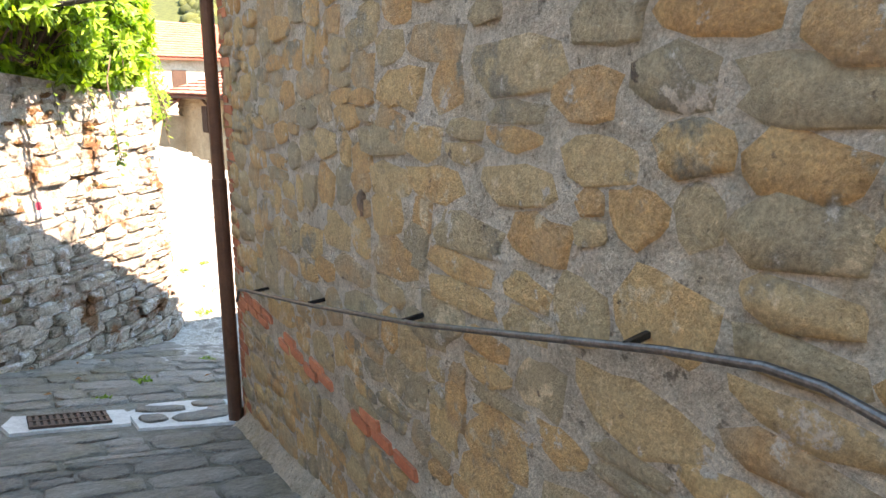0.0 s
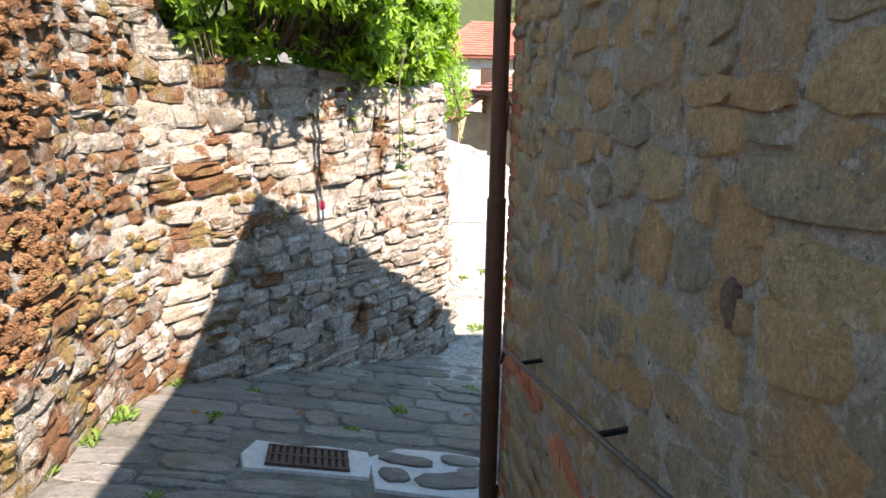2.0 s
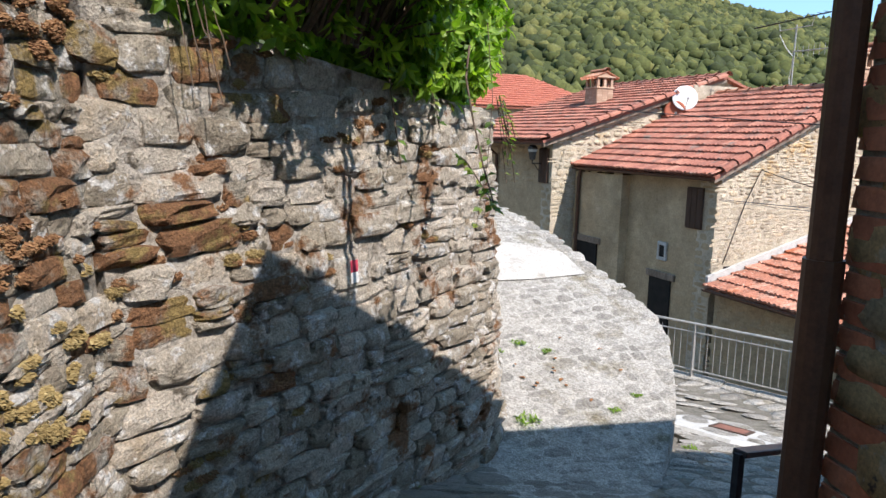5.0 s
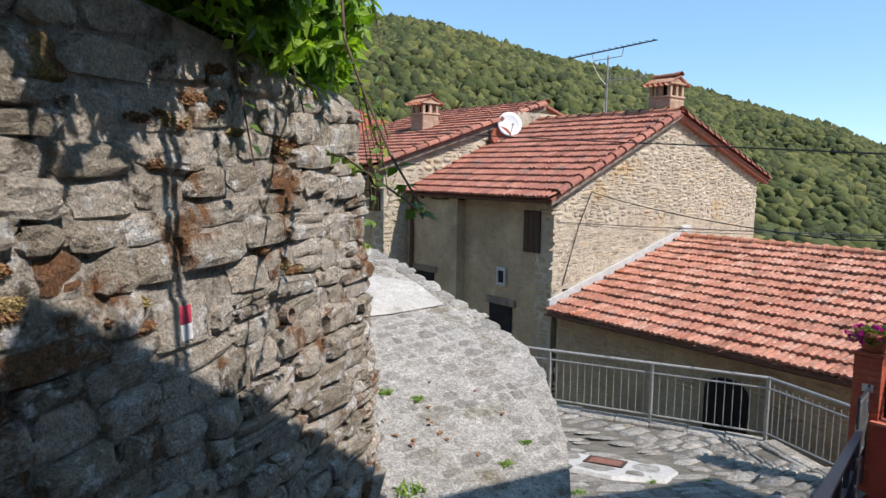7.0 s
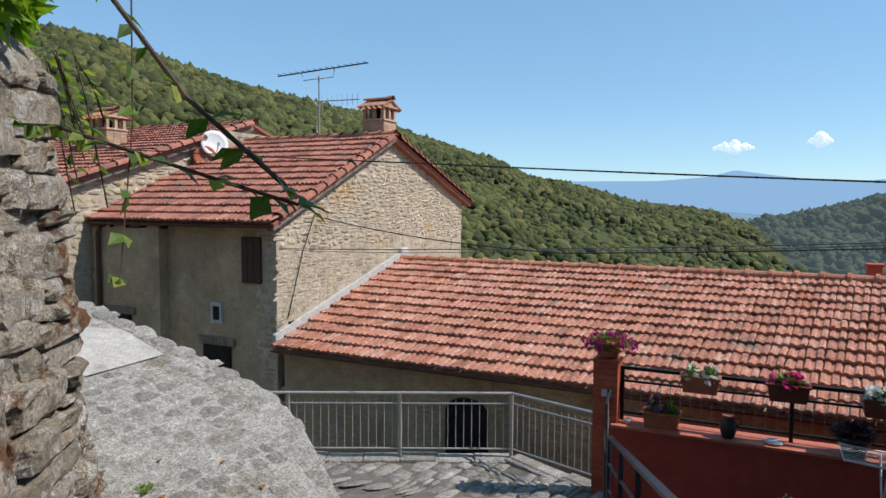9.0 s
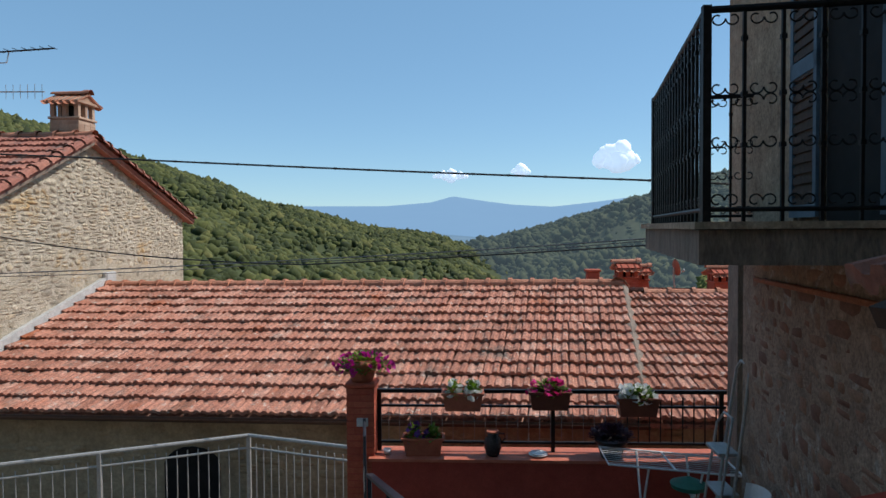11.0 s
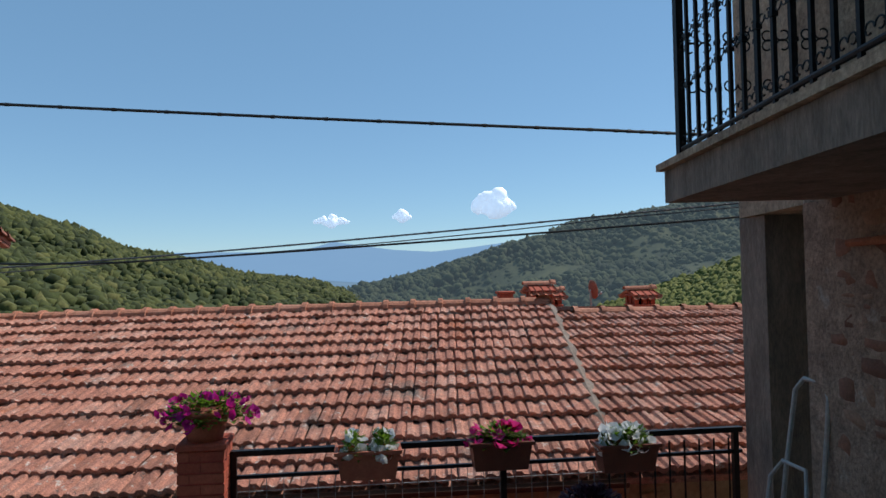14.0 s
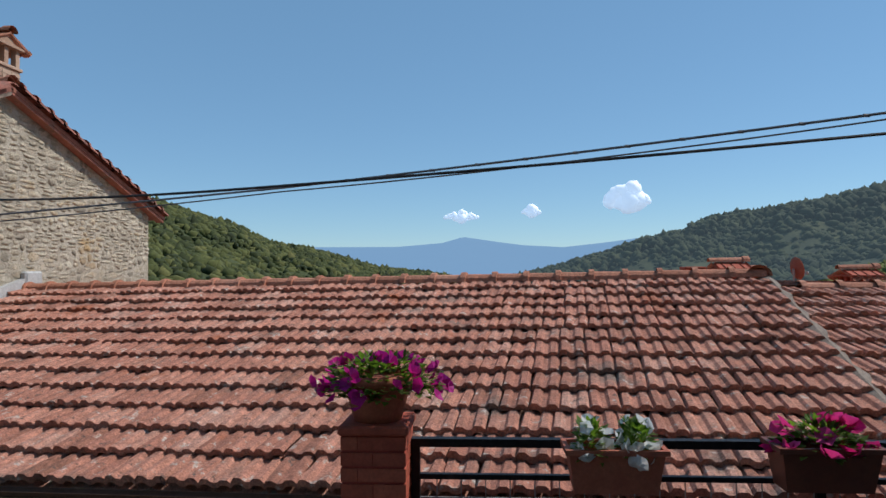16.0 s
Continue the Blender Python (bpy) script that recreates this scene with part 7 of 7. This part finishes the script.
for wall, x, y0, y1, zt in ((gwest, 11.7, 14.05, 16.88, 0.25), (gwest2, 11.45, 16.92, 18.88, 0.2)):
    sf = plane_surface((x, y1, 0), (0, -1, 0), (0, 0, 1))
    mats = courses(r7, 0.0, y1 - y0, -3.6, zt, 0.32, 0.17, sf, 0.010, 0.03, lambda u, v, y1=y1: not (14.3 < y1 - u < 14.95 and -0.9 < v < 0.2) and not (15.3 < y1 - u < 15.8 and -1.75 < v < -1.15) and not (15.1 < y1 - u < 16.0 and v < -1.95) and not (17.6 < y1 - u < 18.85 and v < -1.4), 0.15, 0.03)
    place_pieces(wall, "stone", SHADE_STONES, mats, 200, "stones")
sf = plane_surface((10.7, 25.0, 0), (0, -1, 0), (0, 0, 1))
mats = courses(r7, 0.0, 6.0, -2.2, 0.95, 0.34, 0.18, sf, 0.012, 0.03, lambda u, v: not (19.0 < 25 - u < 19.65 and -0.2 < v < 0.95), 0.15, 0.03)
place_pieces(owest, "stone", SHADE_STONES, mats, 200, "stones")
d = Vector((-1.03, -10.0, 0)).normalized()
sf = plane_surface((11.75, 13.9, 0), d, (0, 0, 1))
mats = courses(r7, 0.0, 10.7, -4.0, -2.05, 0.32, 0.16, sf, 0.012, 0.03, lambda u, v: not (3.6 < u < 4.6 and v < -2.3), 0.15, 0.03)
place_pieces(lwall, "stone", SHADE_STONES, mats, 240, "stones")

# roof tiles
def tiles(roof, e0, e1, r0, r1, w, gauge, me, limit, key=None, rough=1.0, lift=0.0):
    t = lay_tiles(r7, e0, e1, r0, r1, w, gauge, rough)
    if key:
        t.sort(key=key)
    place_pieces(roof, "tile", [me], t, limit, "tiles")


def caps(roof, p0, p1, me, size=0.4):
    for m, k in lay_caps(p0, p1, size):
        ob = new("ridge_tile", me)
        ob.parent = roof
        ob.matrix_basis = m


near_first = lambda q: math.dist(q[0].translation[:2], (9, 6))
tiles(lroof, E0, E1, R0, R1, 0.235, 0.385, TILE_ME, 300, near_first, 1.9)
tiles(lroof2, E1, E2, Q1, R2, 0.22, 0.385, TILE_ME, 200, near_first, 1.0)
caps(lroof, (R0[0], R0[1], R0[2] + 0.035), (R1[0], R1[1], R1[2] + 0.045), CAP_ME, 0.42)
caps(lroof2, (Q1[0], Q1[1] - 0.3, Q1[2] + 0.01), (R2[0], R2[1], R2[2] + 0.01), CAP_ME, 0.42)
caps(lroof2, (R1[0] - 0.1, R1[1] + 0.1, R1[2] + 0.06), (R1[0] + 2.2, R1[1] - 0.5, R1[2] - 0.25), CAP_ME, 0.4)
tiles(groof_w, (11.35, GY - 0.2, 0.38), (11.35, 19.0, 0.38), (16.11, GY - 0.2, 2.465), (16.11, 19.0, 2.465), 0.235, 0.37, TILE_OLD_ME, 260, near_first, 0.6)
tiles(groof_e, (21.05, GY - 0.2, 0.80), (21.05, 19.0, 0.80), (16.11, GY - 0.2, 2.465), (16.11, 19.0, 2.465), 0.235, 0.37, TILE_OLD_ME, 60, near_first, 1.6)
caps(groof_w, (16.11, GY - 0.2, 2.50), (16.11, 19.0, 2.50), CAP_ME)
caps(groof_w, (11.6, GY - 0.14, 0.50), (16.0, GY - 0.14, 2.42), CAP_OLD_ME)
caps(groof_e, (16.2, GY - 0.16, 2.45), (21.0, GY - 0.16, 0.84), CAP_OLD_ME, 0.36)
tiles(oroof, (10.2, 18.72, 1.05), (10.2, 25.2, 1.05), (16.6, 18.72, 3.035), (16.6, 25.2, 3.035), 0.235, 0.38, TILE_OLD_ME, 240, near_first, 0.8)
caps(oroof, (16.6, 18.7, 3.06), (16.6, 25.2, 3.06), CAP_OLD_ME)
caps(oroof, (10.4, 18.74, 1.14), (16.5, 18.74, 3.03), CAP_OLD_ME)
tiles(froof, (12.6, 35.5, 2.72), (25.5, 35.5, 2.72), (16.4, 40, 4.78), (22.0, 40, 4.78), 0.3, 0.42, TILE_RED_ME, 0)
tiles(canopy_deck, CN[0], CN[1], CN[3], CN[2], 0.2, 0.34, TILE_OLD_ME, 60)

# paving slabs of the lane, laid across the slope
def lane_surface(u, v):
    a = radians(-11)
    x = 0.2 + u * math.cos(a) - v * math.sin(a)
    y = 3.0 + u * math.sin(a) + v * math.cos(a)
    return lane_frame(x, y, -11, -0.004) if x < 8.6 else uvw((x, y, lane_z(x, y)), (math.cos(a), math.sin(a), 0), (-math.sin(a), math.cos(a), 0))


def lane_inside(u, v):
    p = lane_surface(u, v).translation
    if not within([(-1.6, -1.0), (1.05, -1.0), (2.2, 4.3), (3.4, 5.45), (8.6, 6.95), (9.6, 7.4), (10.1, 8.7), (8.2, 12.9), (6.5, 12.9), (6.45, 9.5), (5.4, 8.1), (3.0, 7.95), (0.35, 6.3), (-0.2, 4.6)], p.x, p.y):
        return False
    for m, rx, ry in ((gm, 0.5, 0.33), (gm2, 0.5, 0.45), (mm, 0.85, 0.85)):
        q = m.inverted() @ p
        if abs(q.x) < rx and abs(q.y) < ry:
            return False
    return True


mats = courses(r7, -2.5, 11, -4.5, 12.5, 0.46, 0.25, lane_surface, 0.014, 0.018, lane_inside, 0.15, tilt=0.7)
mats.sort(key=lambda q: math.dist(q[0].translation[:2], (1.5, 5.5)))
place_pieces(pavement, "paving_slab", PAVE_STONES, [q for q in mats if q[0].translation.x < 4.2], 200, "paving_slabs")
place_pieces(pavement, "paving_slab", ROAD_STONES, [q for q in mats if q[0].translation.x >= 4.2], 100, "paving_slabs")


def road_surface(u, v):
    z = ramp_z(u, v)
    return uvw((u, v, z - 0.006), (1, 0, (ramp_z(u + 0.05, v) - z) / 0.05), (0, 1, (ramp_z(u, v + 0.05) - z) / 0.05))


mats = courses(r7, 2.8, 6.45, 7.0, 15.0, 0.21, 0.15, road_surface, 0.012, -0.006, lambda x, y: within([(3.2, 7.0), (3.9, 7.0), (5.42, 8.32), (6.28, 9.42), (6.44, 10), (6.4, 12.6), (6.1, 15), (4.8, 15), (4.45, 12.6), (3.7, 9.9), (3.3, 8.3)], x, y) and not within(PATCH, x, y), 0.1, 0.05, tilt=0.6)
place_pieces(road, "road_stone", ROAD_STONES, mats, 300, "road_stones")
# stone edging along the drop
for k in range(30):
    x, y, dx, dy = along(EDGE[1:], 0.15 + 0.28 * k)
    if y > 15:
        break
    z = ramp_z(x, y)
    ob = new("edge_stone", ROAD_STONES[k % 8])
    ob.parent = road
    ob.matrix_basis = uvw((x - dy * 0.12, y + dx * 0.12, z), (dx, dy, (ramp_z(x + dx * 0.05, y + dy * 0.05) - z) / 0.05), (-dy, dx, 0)) @ Matrix.Diagonal((0.27, 0.27, 0.03, 1))
